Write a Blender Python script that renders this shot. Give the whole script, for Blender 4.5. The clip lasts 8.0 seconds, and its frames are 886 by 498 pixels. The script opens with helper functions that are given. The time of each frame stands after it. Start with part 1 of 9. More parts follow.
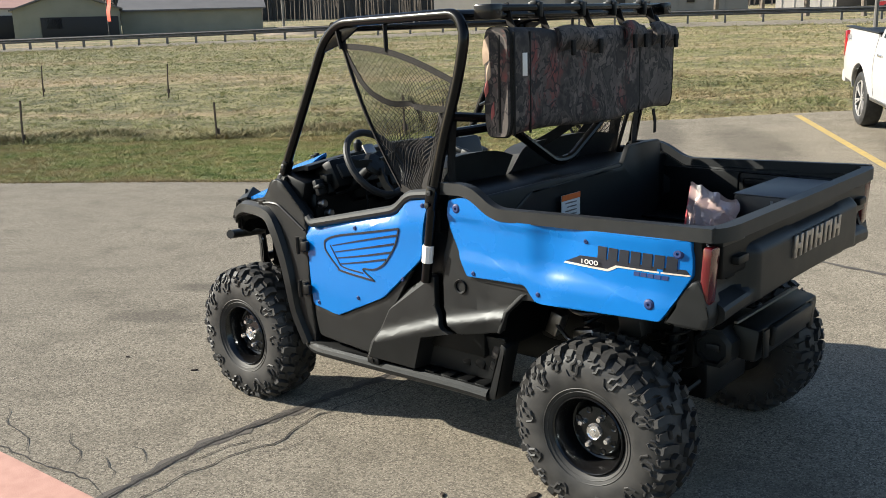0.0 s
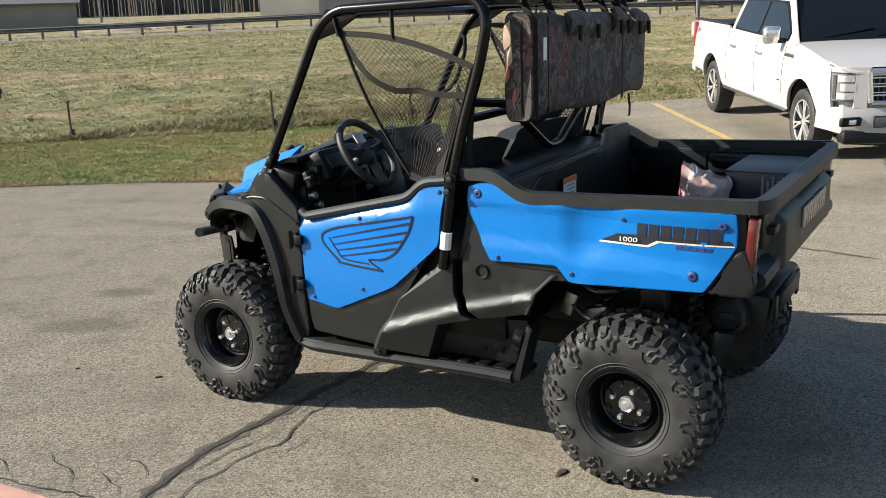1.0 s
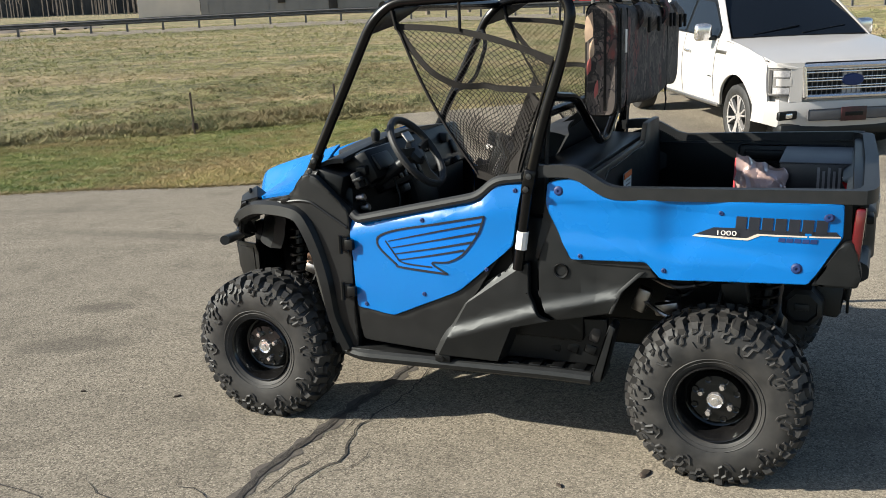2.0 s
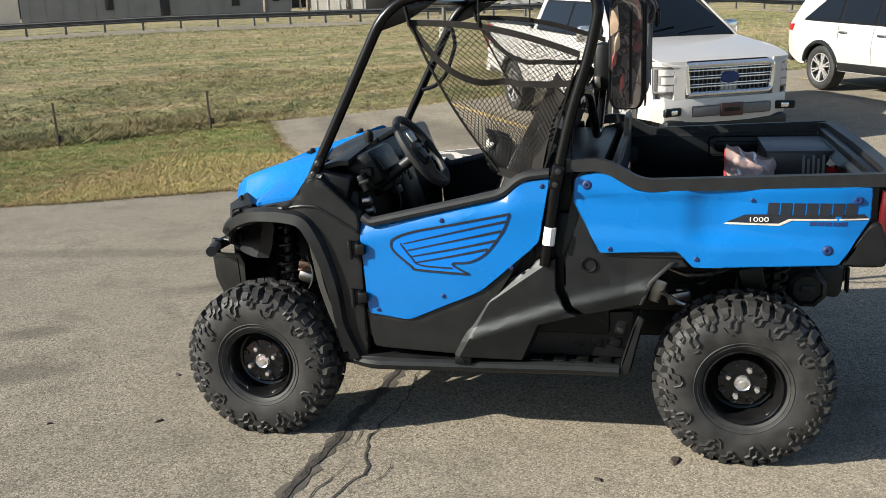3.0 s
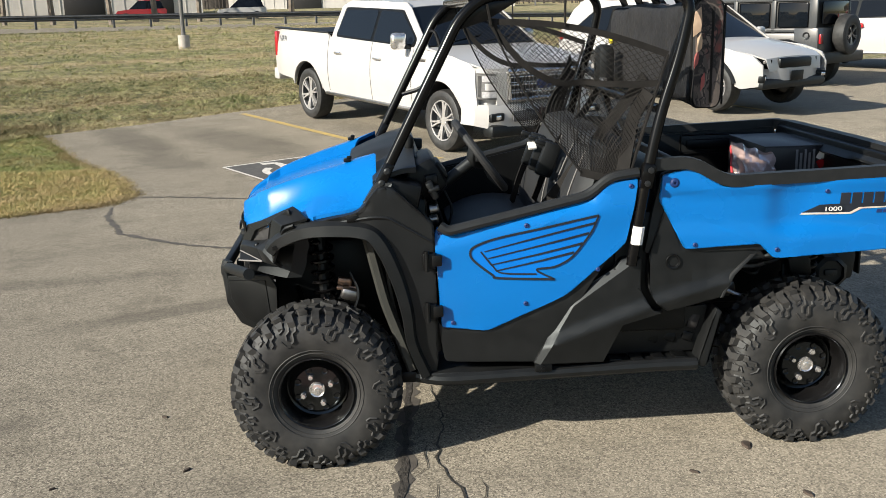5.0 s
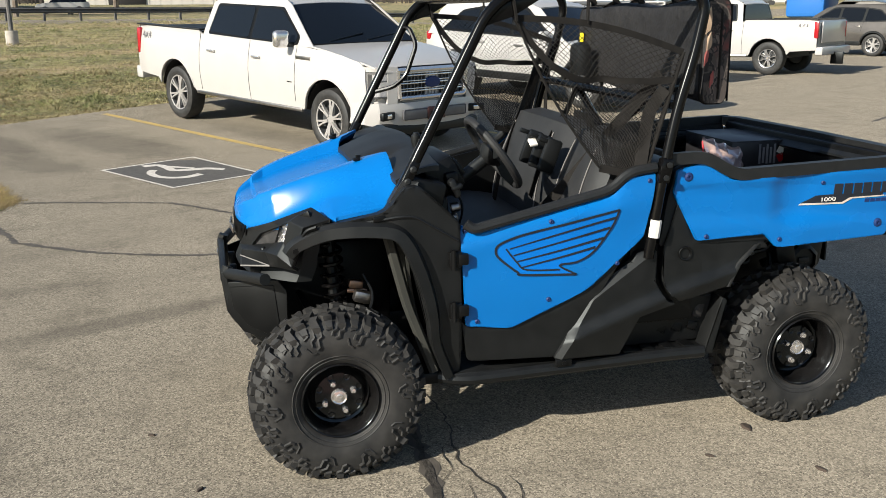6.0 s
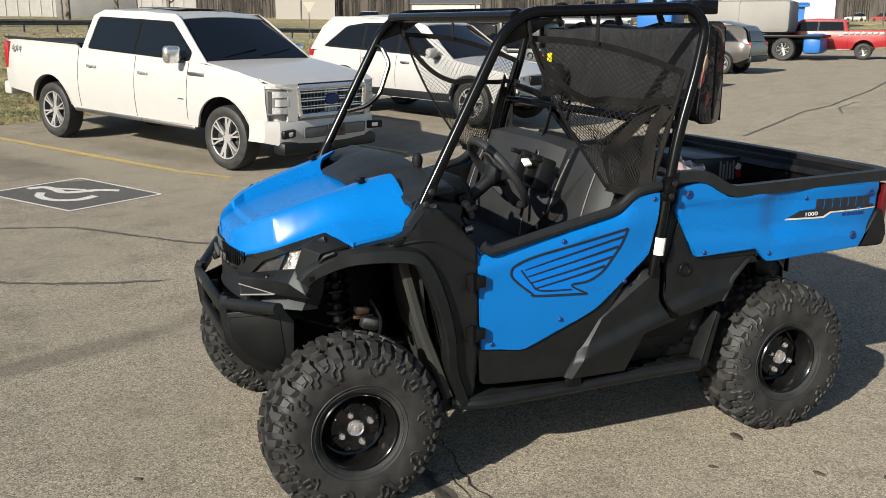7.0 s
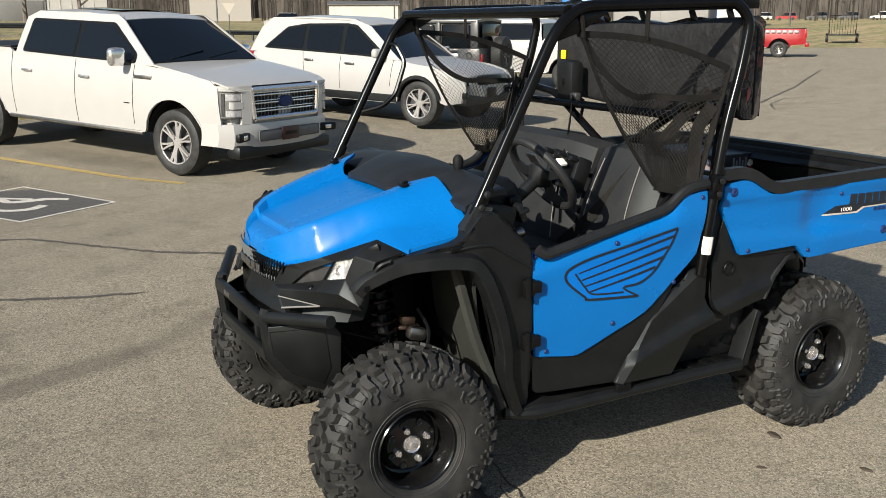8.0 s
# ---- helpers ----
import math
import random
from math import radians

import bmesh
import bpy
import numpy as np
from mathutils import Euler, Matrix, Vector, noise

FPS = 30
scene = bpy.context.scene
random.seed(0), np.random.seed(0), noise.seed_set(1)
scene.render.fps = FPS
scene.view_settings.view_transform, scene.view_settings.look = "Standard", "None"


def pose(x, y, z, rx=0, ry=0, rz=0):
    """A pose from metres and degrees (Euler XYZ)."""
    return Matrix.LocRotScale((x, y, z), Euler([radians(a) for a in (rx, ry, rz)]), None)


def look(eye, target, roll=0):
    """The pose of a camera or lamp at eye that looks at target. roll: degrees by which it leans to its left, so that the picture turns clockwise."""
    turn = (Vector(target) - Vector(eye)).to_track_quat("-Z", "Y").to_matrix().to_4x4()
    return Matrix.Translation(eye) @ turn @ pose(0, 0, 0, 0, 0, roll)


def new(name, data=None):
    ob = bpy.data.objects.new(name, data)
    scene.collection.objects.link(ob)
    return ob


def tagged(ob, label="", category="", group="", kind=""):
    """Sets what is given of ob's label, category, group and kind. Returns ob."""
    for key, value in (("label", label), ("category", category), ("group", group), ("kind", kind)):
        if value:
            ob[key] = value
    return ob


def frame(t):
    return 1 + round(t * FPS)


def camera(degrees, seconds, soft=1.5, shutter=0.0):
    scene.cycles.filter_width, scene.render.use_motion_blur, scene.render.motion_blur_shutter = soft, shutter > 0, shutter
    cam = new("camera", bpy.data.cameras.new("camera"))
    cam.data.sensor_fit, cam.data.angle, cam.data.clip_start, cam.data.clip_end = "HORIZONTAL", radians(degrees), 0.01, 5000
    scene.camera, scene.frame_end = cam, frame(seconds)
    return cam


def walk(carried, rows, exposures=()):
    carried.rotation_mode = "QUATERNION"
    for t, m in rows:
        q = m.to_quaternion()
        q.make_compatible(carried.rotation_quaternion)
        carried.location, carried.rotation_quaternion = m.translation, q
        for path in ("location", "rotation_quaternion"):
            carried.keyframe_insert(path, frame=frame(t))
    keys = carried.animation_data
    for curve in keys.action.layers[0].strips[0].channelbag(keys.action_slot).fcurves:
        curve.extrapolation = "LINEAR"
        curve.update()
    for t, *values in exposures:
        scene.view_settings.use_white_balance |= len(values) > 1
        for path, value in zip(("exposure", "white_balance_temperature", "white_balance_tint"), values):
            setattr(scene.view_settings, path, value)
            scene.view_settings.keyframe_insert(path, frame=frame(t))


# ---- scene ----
cam = camera(49.9, 8.0, soft=0.7)
PATH = [
    (0, (1.735, -3.592, 1.818), (0.464, -2.119, 1.357), -1.7),
    (0.5, (1.445, -3.826, 1.806), (0.354, -2.218, 1.334), -1.8),
    (1, (1.133, -4.029, 1.803), (0.149, -2.355, 1.323), -1.9),
    (1.5, (0.742, -4.105, 1.788), (-0.12, -2.37, 1.292), -2.1),
    (1.7, (0.597, -4.145, 1.799), (-0.235, -2.395, 1.303), -2.0),
    (2.8, (-0.129, -4.401, 1.757), (-0.653, -2.529, 1.287), -2.4),
    (3, (-0.294, -4.381, 1.774), (-0.753, -2.495, 1.29), -2.3),
    (3.5, (-0.606, -4.418, 1.781), (-0.896, -2.495, 1.317), -1.9),
    (4, (-0.988, -4.472, 1.798), (-1.167, -2.538, 1.322), -1.9),
    (4.2, (-1.114, -4.471, 1.778), (-1.257, -2.533, 1.306), -1.8),
    (5.3, (-1.969, -4.304, 1.776), (-1.73, -2.382, 1.279), -1.4),
    (5.5, (-2.127, -4.298, 1.782), (-1.82, -2.389, 1.27), -1.3),
    (6, (-2.437, -4.179, 1.773), (-1.969, -2.297, 1.283), -0.6),
    (6.5, (-2.689, -4.011, 1.783), (-2.096, -2.161, 1.309), -0.1),
    (7, (-2.989, -3.918, 1.788), (-2.232, -2.125, 1.328), 0.1),
    (7.5, (-3.211, -3.781, 1.79), (-2.389, -2.016, 1.331), -0.1),
    (8, (-3.359, -3.574, 1.769), (-2.453, -1.851, 1.311), -0.2),
]
walk(cam, [(t, look(eye, target, roll)) for t, eye, target, roll in PATH], ((0, 1.30), (1.5, 1.18), (4, 1.05), (5.5, 0.88), (8, 0.62)))

# ---- world and sun ----
SUN_FROM = Vector((-0.87, -0.47, 0.0)).normalized()     # where the sunlight comes from, on the plan
SUN_UP = radians(27)
world = bpy.data.worlds.new("sky")
scene.world = world
world.use_nodes = True
wn = world.node_tree
sky = wn.nodes.new("ShaderNodeTexSky")
sky.sky_type = "NISHITA"
sky.sun_disc = False
sky.sun_elevation = SUN_UP
sky.sun_rotation = math.atan2(SUN_FROM.x, SUN_FROM.y)
wn.links.new(sky.outputs[0], wn.nodes["Background"].inputs[0])
wn.nodes["Background"].inputs[1].default_value = 0.072
sun = new("sun", bpy.data.lights.new("sun", "SUN"))
sun.data.energy = 5.0
sun.data.angle = radians(0.5)
sun.data.color = (1.0, 0.905, 0.765)
sun_from = SUN_FROM * math.cos(SUN_UP) + Vector((0, 0, math.sin(SUN_UP)))
sun.matrix_world = look(sun_from * 50, (0, 0, 0))

# ---- materials ----
def surf(name, c1, c2=None, scale=8.0, rough=0.5, metal=0.0, bump=0.0, bscale=60.0, coat=0.0, rvar=0.0, detail=6.0, fine=0.0, spec=0.5, tint=None):
    """A painted, moulded or bare surface: two colours mixed by noise at one scale, fine relief at another."""
    m = bpy.data.materials.new(name)
    m.use_nodes = True
    nt = m.node_tree
    b = nt.nodes["Principled BSDF"]
    b.inputs["Roughness"].default_value = rough
    b.inputs["Metallic"].default_value = metal
    b.inputs["Coat Weight"].default_value = coat
    b.inputs["Coat Roughness"].default_value = 0.05
    b.inputs["Specular IOR Level"].default_value = spec
    if tint:
        b.inputs["Specular Tint"].default_value = (*tint, 1)
    b.inputs["Base Color"].default_value = (*c1, 1)
    co = nt.nodes.new("ShaderNodeTexCoord")
    if c2:
        n = nt.nodes.new("ShaderNodeTexNoise")
        n.inputs["Scale"].default_value = scale
        n.inputs["Detail"].default_value = detail
        nt.links.new(co.outputs["Object"], n.inputs["Vector"])
        r = nt.nodes.new("ShaderNodeValToRGB")
        r.color_ramp.elements[0].position, r.color_ramp.elements[1].position = 0.3, 0.7
        r.color_ramp.elements[0].color, r.color_ramp.elements[1].color = (*c1, 1), (*c2, 1)
        nt.links.new(n.outputs["Fac"], r.inputs["Fac"])
        nt.links.new(r.outputs["Color"], b.inputs["Base Color"])
        if rvar:
            q = nt.nodes.new("ShaderNodeMapRange")
            q.inputs["To Min"].default_value, q.inputs["To Max"].default_value = max(0.02, rough - rvar), min(1, rough + rvar)
            nt.links.new(n.outputs["Fac"], q.inputs["Value"])
            nt.links.new(q.outputs["Result"], b.inputs["Roughness"])
    if bump:
        n2 = nt.nodes.new("ShaderNodeTexNoise")
        n2.inputs["Scale"].default_value = bscale
        n2.inputs["Detail"].default_value = 4
        nt.links.new(co.outputs["Object"], n2.inputs["Vector"])
        bp = nt.nodes.new("ShaderNodeBump")
        bp.inputs["Strength"].default_value = bump
        bp.inputs["Distance"].default_value = 0.02 if not fine else fine
        nt.links.new(n2.outputs["Fac"], bp.inputs["Height"])
        nt.links.new(bp.outputs["Normal"], b.inputs["Normal"])
    return m


def node(nt, kind, **inputs):
    n = nt.nodes.new(kind)
    for k, v in inputs.items():
        n.inputs[k.replace("_", " ")].default_value = v
    return n


def mixed(nt, fac, a, b):
    """A colour mix of two sockets or colours by a socket."""
    m = nt.nodes.new("ShaderNodeMix")
    m.data_type = "RGBA"
    nt.links.new(fac, m.inputs[0])
    for k, v in ((6, a), (7, b)):
        if isinstance(v, tuple):
            m.inputs[k].default_value = (*v, 1)
        else:
            nt.links.new(v, m.inputs[k])
    return m.outputs[2]


def ramp(nt, fac, lo, hi):
    r = nt.nodes.new("ShaderNodeMapRange")
    r.clamp = True
    r.inputs["From Min"].default_value, r.inputs["From Max"].default_value = lo, hi
    nt.links.new(fac, r.inputs["Value"])
    return r.outputs["Result"]


def noise_fac(nt, co, scale, detail=5.0, rough=0.55, stretch=None, turn=0.0):
    n = node(nt, "ShaderNodeTexNoise", Scale=scale, Detail=detail, Roughness=rough)
    src = co.outputs["Object"]
    if stretch:
        mp = nt.nodes.new("ShaderNodeMapping")
        mp.vector_type = "TEXTURE"
        mp.inputs["Scale"].default_value = [1 / q for q in stretch]
        mp.inputs["Rotation"].default_value = (0, 0, turn)
        nt.links.new(src, mp.inputs["Vector"])
        src = mp.outputs["Vector"]
    nt.links.new(src, n.inputs["Vector"])
    return n.outputs["Fac"]


def asphalt():
    m = bpy.data.materials.new("worn_asphalt")
    m.use_nodes = True
    nt = m.node_tree
    b = nt.nodes["Principled BSDF"]
    co = nt.nodes.new("ShaderNodeTexCoord")
    grain = noise_fac(nt, co, 95, 2, 0.8)
    v = node(nt, "ShaderNodeTexVoronoi", Scale=150.0)
    nt.links.new(co.outputs["Object"], v.inputs["Vector"])
    stone = mixed(nt, ramp(nt, v.outputs["Color"], 0.15, 0.85), (0.050, 0.046, 0.039), (0.460, 0.424, 0.344))
    base = mixed(nt, ramp(nt, grain, 0.40, 0.66), stone, (0.165, 0.151, 0.122))
    coarse = node(nt, "ShaderNodeTexVoronoi", Scale=62.0)
    nt.links.new(co.outputs["Object"], coarse.inputs["Vector"])
    base = mixed(nt, ramp(nt, coarse.outputs["Color"], 0.70, 0.95), base, (0.280, 0.256, 0.206))
    base = mixed(nt, ramp(nt, noise_fac(nt, co, 34, 3, 0.7), 0.56, 0.70), base, (0.085, 0.079, 0.067))
    big = ramp(nt, noise_fac(nt, co, 0.45, 6, 0.6), 0.35, 0.7)
    soft = node(nt, "ShaderNodeMath")
    soft.operation = "MULTIPLY"
    nt.links.new(big, soft.inputs[0])
    soft.inputs[1].default_value = 0.45
    base = mixed(nt, soft.outputs[0], base, mixed(nt, big, (0.135, 0.124, 0.101), (0.185, 0.169, 0.138)))
    patch = node(nt, "ShaderNodeMath")
    patch.operation = "MULTIPLY"
    nt.links.new(ramp(nt, noise_fac(nt, co, 2.6, 9, 0.72), 0.50, 0.66), patch.inputs[0])
    patch.inputs[1].default_value = 0.40
    base = mixed(nt, patch.outputs[0], base, (0.085, 0.078, 0.063))
    dirt = ramp(nt, noise_fac(nt, co, 0.9, 8, 0.68, (0.35, 1.6, 1), 0.5), 0.52, 0.70)
    mul = node(nt, "ShaderNodeMath")
    mul.operation = "MULTIPLY"
    nt.links.new(dirt, mul.inputs[0])
    mul.inputs[1].default_value = 0.36
    base = mixed(nt, mul.outputs[0], base, (0.088, 0.081, 0.068))
    # old oil spots and a dirty tyre band, soft at the edges: place, half sizes, turn, depth
    for cx, cy, rx, ry, turn, deep in ((-3.97, 0.33, 0.22, 0.11, 0.41, 0.5), (-3.62, -0.30, 0.32, 0.15, 0.5, 0.5), (-2.95, 1.50, 0.75, 0.13, 0.42, 0.45), (-1.9, 2.25, 0.7, 0.12, 0.75, 0.35),
                                       (-4.6, 2.2, 1.6, 0.15, 0.12, 0.35), (0.6, 6.6, 2.2, 0.5, 0.9, 0.35), (-4.4, 7.9, 0.9, 0.35, -0.9, 0.4), (-1.6, 9.6, 1.3, 0.35, -0.95, 0.35), (-3.6, 9.3, 1.6, 0.5, -0.9, 0.45), (-5.2, 9.6, 1.5, 0.35, -1.0, 0.5)):
        mp = nt.nodes.new("ShaderNodeMapping")
        mp.vector_type = "TEXTURE"
        mp.inputs["Location"].default_value = (cx, cy, 0)
        mp.inputs["Rotation"].default_value = (0, 0, turn)
        mp.inputs["Scale"].default_value = (rx, ry, 1000)
        nt.links.new(co.outputs["Object"], mp.inputs["Vector"])
        ln = nt.nodes.new("ShaderNodeVectorMath")
        ln.operation = "LENGTH"
        nt.links.new(mp.outputs["Vector"], ln.inputs[0])
        rag = nt.nodes.new("ShaderNodeMath")
        rag.operation = "ADD"
        nt.links.new(ln.outputs["Value"], rag.inputs[0])
        nt.links.new(ramp(nt, noise_fac(nt, co, 5, 4, 0.6), -0.2, 1.2), rag.inputs[1])
        q = nt.nodes.new("ShaderNodeMapRange")
        q.interpolation_type = "SMOOTHSTEP"
        for k, val in (("From Min", 1.0), ("From Max", 1.9), ("To Min", deep), ("To Max", 0.0)):
            q.inputs[k].default_value = val
        nt.links.new(rag.outputs[0], q.inputs["Value"])
        base = mixed(nt, q.outputs["Result"], base, (0.070, 0.065, 0.056))
    nt.links.new(base, b.inputs["Base Color"])
    b.inputs["Roughness"].default_value = 0.95
    b.inputs["Specular IOR Level"].default_value = 0.12
    b.inputs["Diffuse Roughness"].default_value = 0.3
    bp = node(nt, "ShaderNodeBump", Strength=0.35, Distance=0.003)
    nt.links.new(grain, bp.inputs["Height"])
    nt.links.new(bp.outputs["Normal"], b.inputs["Normal"])
    return m


def mown_bands(nt, co):
    """Broad strips of the field that run along the road, ragged at their edges: 0 green, 1 straw."""
    return ramp(nt, noise_fac(nt, co, 0.16, 7, 0.62, (0.16, 1.9, 1), FIELD_TURN), 0.49, 0.60)


FIELD_TURN = radians(27)        # the road's bearing


def earth():
    """Rough winter field: olive and straw in broad bands, clumps and bare patches."""
    m = bpy.data.materials.new("field_turf")
    m.use_nodes = True
    nt = m.node_tree
    b = nt.nodes["Principled BSDF"]
    co = nt.nodes.new("ShaderNodeTexCoord")
    clump = ramp(nt, noise_fac(nt, co, 1.3, 9, 0.72), 0.40, 0.60)
    a = mixed(nt, clump, (0.095, 0.098, 0.045), (0.29, 0.265, 0.130))
    c = mixed(nt, clump, (0.19, 0.155, 0.085), (0.40, 0.315, 0.185))
    nt.links.new(mixed(nt, mown_bands(nt, co), a, c), b.inputs["Base Color"])
    b.inputs["Roughness"].default_value = 0.95
    b.inputs["Diffuse Roughness"].default_value = 0.3
    bp = node(nt, "ShaderNodeBump", Strength=1.0, Distance=0.2)
    nt.links.new(noise_fac(nt, co, 2.2, 8, 0.7), bp.inputs["Height"])
    nt.links.new(bp.outputs["Normal"], b.inputs["Normal"])
    return m


def blades(name, cols, straw=(0.36, 0.28, 0.155), field=False):
    """Grass blades, tinted clump by clump and a little blade by blade."""
    m = bpy.data.materials.new(name)
    m.use_nodes = True
    nt = m.node_tree
    b = nt.nodes["Principled BSDF"]
    g = nt.nodes.new("ShaderNodeNewGeometry")
    co = nt.nodes.new("ShaderNodeTexCoord")
    r = nt.nodes.new("ShaderNodeValToRGB")
    el = r.color_ramp.elements
    el[0].color, el[1].color = (*cols[0], 1), (*cols[-1], 1)
    for i, c in enumerate(cols[1:-1]):
        e = el.new((i + 1) / (len(cols) - 1))
        e.color = (*c, 1)
    both = node(nt, "ShaderNodeMix")
    both.data_type = "FLOAT"
    both.inputs[0].default_value = 0.40
    nt.links.new(ramp(nt, noise_fac(nt, co, 1.5 if field else 2.6, 5, 0.65), 0.36, 0.64), both.inputs[2])
    nt.links.new(g.outputs["Random Per Island"], both.inputs[3])
    nt.links.new(both.outputs[0], r.inputs["Fac"])
    big = mown_bands(nt, co) if field else ramp(nt, noise_fac(nt, co, 0.6, 7, 0.68), 0.44, 0.58)
    soft = node(nt, "ShaderNodeMath")
    soft.operation = "MULTIPLY"
    nt.links.new(big, soft.inputs[0])
    soft.inputs[1].default_value = 0.75
    nt.links.new(mixed(nt, soft.outputs[0], r.outputs["Color"], straw), b.inputs["Base Color"])
    b.inputs["Roughness"].default_value = 0.85
    b.inputs["Specular IOR Level"].default_value = 0.2
    return m


def camouflage():
    m = bpy.data.materials.new("camouflage_cloth")
    m.use_nodes = True
    nt = m.node_tree
    b = nt.nodes["Principled BSDF"]
    co = nt.nodes.new("ShaderNodeTexCoord")
    w2 = node(nt, "ShaderNodeTexNoise", Scale=6.0, Detail=5.0)
    nt.links.new(co.outputs["Object"], w2.inputs["Vector"])

    def leaves(scale, tilt, stretch, feature):
        """Long leaf and twig shapes, bent by noise."""
        mp = nt.nodes.new("ShaderNodeMapping")
        mp.inputs["Rotation"].default_value = (tilt, 0, 0)
        mp.inputs["Scale"].default_value = (1, 1, stretch)
        add = nt.nodes.new("ShaderNodeMix")
        add.data_type = "VECTOR"
        add.inputs[0].default_value = 0.22
        nt.links.new(co.outputs["Object"], add.inputs[4])
        nt.links.new(w2.outputs["Color"], add.inputs[5])
        nt.links.new(add.outputs[1], mp.inputs["Vector"])
        v = node(nt, "ShaderNodeTexVoronoi", Scale=scale)
        v.feature = feature
        nt.links.new(mp.outputs["Vector"], v.inputs["Vector"])
        return v
    cell, edge = leaves(26.0, 0.7, 0.34, "F1"), leaves(26.0, 0.7, 0.34, "DISTANCE_TO_EDGE")
    twig = leaves(13.0, -0.9, 0.45, "DISTANCE_TO_EDGE")
    small = leaves(60.0, -0.5, 0.4, "F1")
    a = mixed(nt, ramp(nt, cell.outputs["Color"], 0.2, 0.85), (0.010, 0.0095, 0.010), (0.090, 0.076, 0.070))
    a = mixed(nt, ramp(nt, small.outputs["Color"], 0.62, 0.95), a, (0.150, 0.125, 0.112))
    rust = ramp(nt, noise_fac(nt, co, 7, 4, 0.6, (1, 1, 0.5)), 0.58, 0.70)
    a = mixed(nt, rust, a, (0.150, 0.034, 0.032))
    a = mixed(nt, ramp(nt, edge.outputs["Distance"], 0.075, 0.02), a, (0.008, 0.008, 0.009))
    a = mixed(nt, ramp(nt, twig.outputs["Distance"], 0.050, 0.012), a, (0.075, 0.064, 0.058))
    dark = ramp(nt, noise_fac(nt, co, 4, 4, 0.6), 0.58, 0.66)
    nt.links.new(mixed(nt, dark, a, (0.012, 0.011, 0.012)), b.inputs["Base Color"])
    b.inputs["Roughness"].default_value = 0.75
    bp = node(nt, "ShaderNodeBump", Strength=0.5, Distance=0.01)
    nt.links.new(w2.outputs["Fac"], bp.inputs["Height"])
    nt.links.new(bp.outputs["Normal"], b.inputs["Normal"])
    return m


def glassy(name, tint, rough=0.02, trans=1.0, ior=1.45):
    m = bpy.data.materials.new(name)
    m.use_nodes = True
    b = m.node_tree.nodes["Principled BSDF"]
    b.inputs["Base Color"].default_value = (*tint, 1)
    b.inputs["Roughness"].default_value = rough
    b.inputs["Transmission Weight"].default_value = trans
    b.inputs["IOR"].default_value = ior
    return m


M_ASPHALT = asphalt()
M_EARTH = earth()
M_LAWN = surf("lawn_turf", (0.085, 0.112, 0.038), (0.18, 0.175, 0.072), 1.4, 0.95, bump=1.0, bscale=25)
M_LAWN_BLADES = blades("lawn_blades", [(0.060, 0.095, 0.030), (0.145, 0.190, 0.060), (0.25, 0.265, 0.10), (0.38, 0.32, 0.165)], (0.27, 0.20, 0.105))
M_DEAD_BLADES = blades("straw_blades", [(0.30, 0.23, 0.10), (0.44, 0.34, 0.17), (0.26, 0.24, 0.09), (0.52, 0.41, 0.23)])
M_RIM_BLADES = blades("rim_blades", [(0.10, 0.10, 0.045), (0.20, 0.165, 0.085), (0.28, 0.23, 0.125), (0.36, 0.29, 0.17)], (0.22, 0.165, 0.095))
M_FIELD_BLADES = blades("field_blades", [(0.076, 0.090, 0.040), (0.175, 0.195, 0.088), (0.305, 0.305, 0.150), (0.43, 0.395, 0.235)], (0.38, 0.315, 0.19), True)
M_BLUE = surf("blue_plastic", (0.0002, 0.124, 0.42), (0.0003, 0.136, 0.455), 4, 0.27, coat=0.0, bump=0.012, bscale=220, fine=0.001, rvar=0.05, spec=0.42)
M_BLUE_FILM = surf("blue_film", (0.0002, 0.135, 0.52), (0.0003, 0.145, 0.55), 6, 0.35, spec=0.3)
M_BLACK = surf("black_plastic", (0.0045, 0.0049, 0.0052), (0.0080, 0.0085, 0.0089), 14, 0.47, bump=0.05, bscale=500, fine=0.001, rvar=0.06, spec=0.38, tint=(0.82, 0.93, 1.0))
M_TRIM = surf("rubbery_trim", (0.008, 0.0086, 0.0092), (0.014, 0.0147, 0.0155), 20, 0.5, bump=0.05, bscale=400, fine=0.001, spec=0.42, tint=(0.82, 0.93, 1.0))
M_DUSTY = surf("dusty_liner", (0.016, 0.0182, 0.0165), (0.028, 0.0305, 0.027), 7, 0.75, bump=0.15, bscale=60, fine=0.004, spec=0.4)
M_LAMPCELL = surf("lamp_cell", (0.50, 0.51, 0.53), (0.30, 0.31, 0.33), 40, 0.18, coat=0.5)
M_LAMPGREY = surf("lamp_grey", (0.075, 0.077, 0.080), (0.045, 0.047, 0.050), 25, 0.2, coat=0.6)
M_LAMPBED = surf("lamp_bed", (0.26, 0.265, 0.27), (0.16, 0.165, 0.17), 30, 0.2, metal=0.3, coat=0.6)
M_PAPER = surf("pinkish_print", (0.60, 0.50, 0.46), (0.20, 0.14, 0.13), 26, 0.4, coat=0.5)
M_DEEP = surf("chassis_black", (0.002, 0.0021, 0.0023), (0.0045, 0.0047, 0.005), 10, 0.42, bump=0.05, bscale=90, fine=0.002, spec=0.25, tint=(0.82, 0.93, 1.0))
M_TUBE = surf("black_gloss_tube", (0.0025, 0.0025, 0.0028), (0.004, 0.004, 0.0043), 20, 0.20, bump=0.03, bscale=150, fine=0.001, spec=0.22, tint=(0.88, 0.95, 1.0))
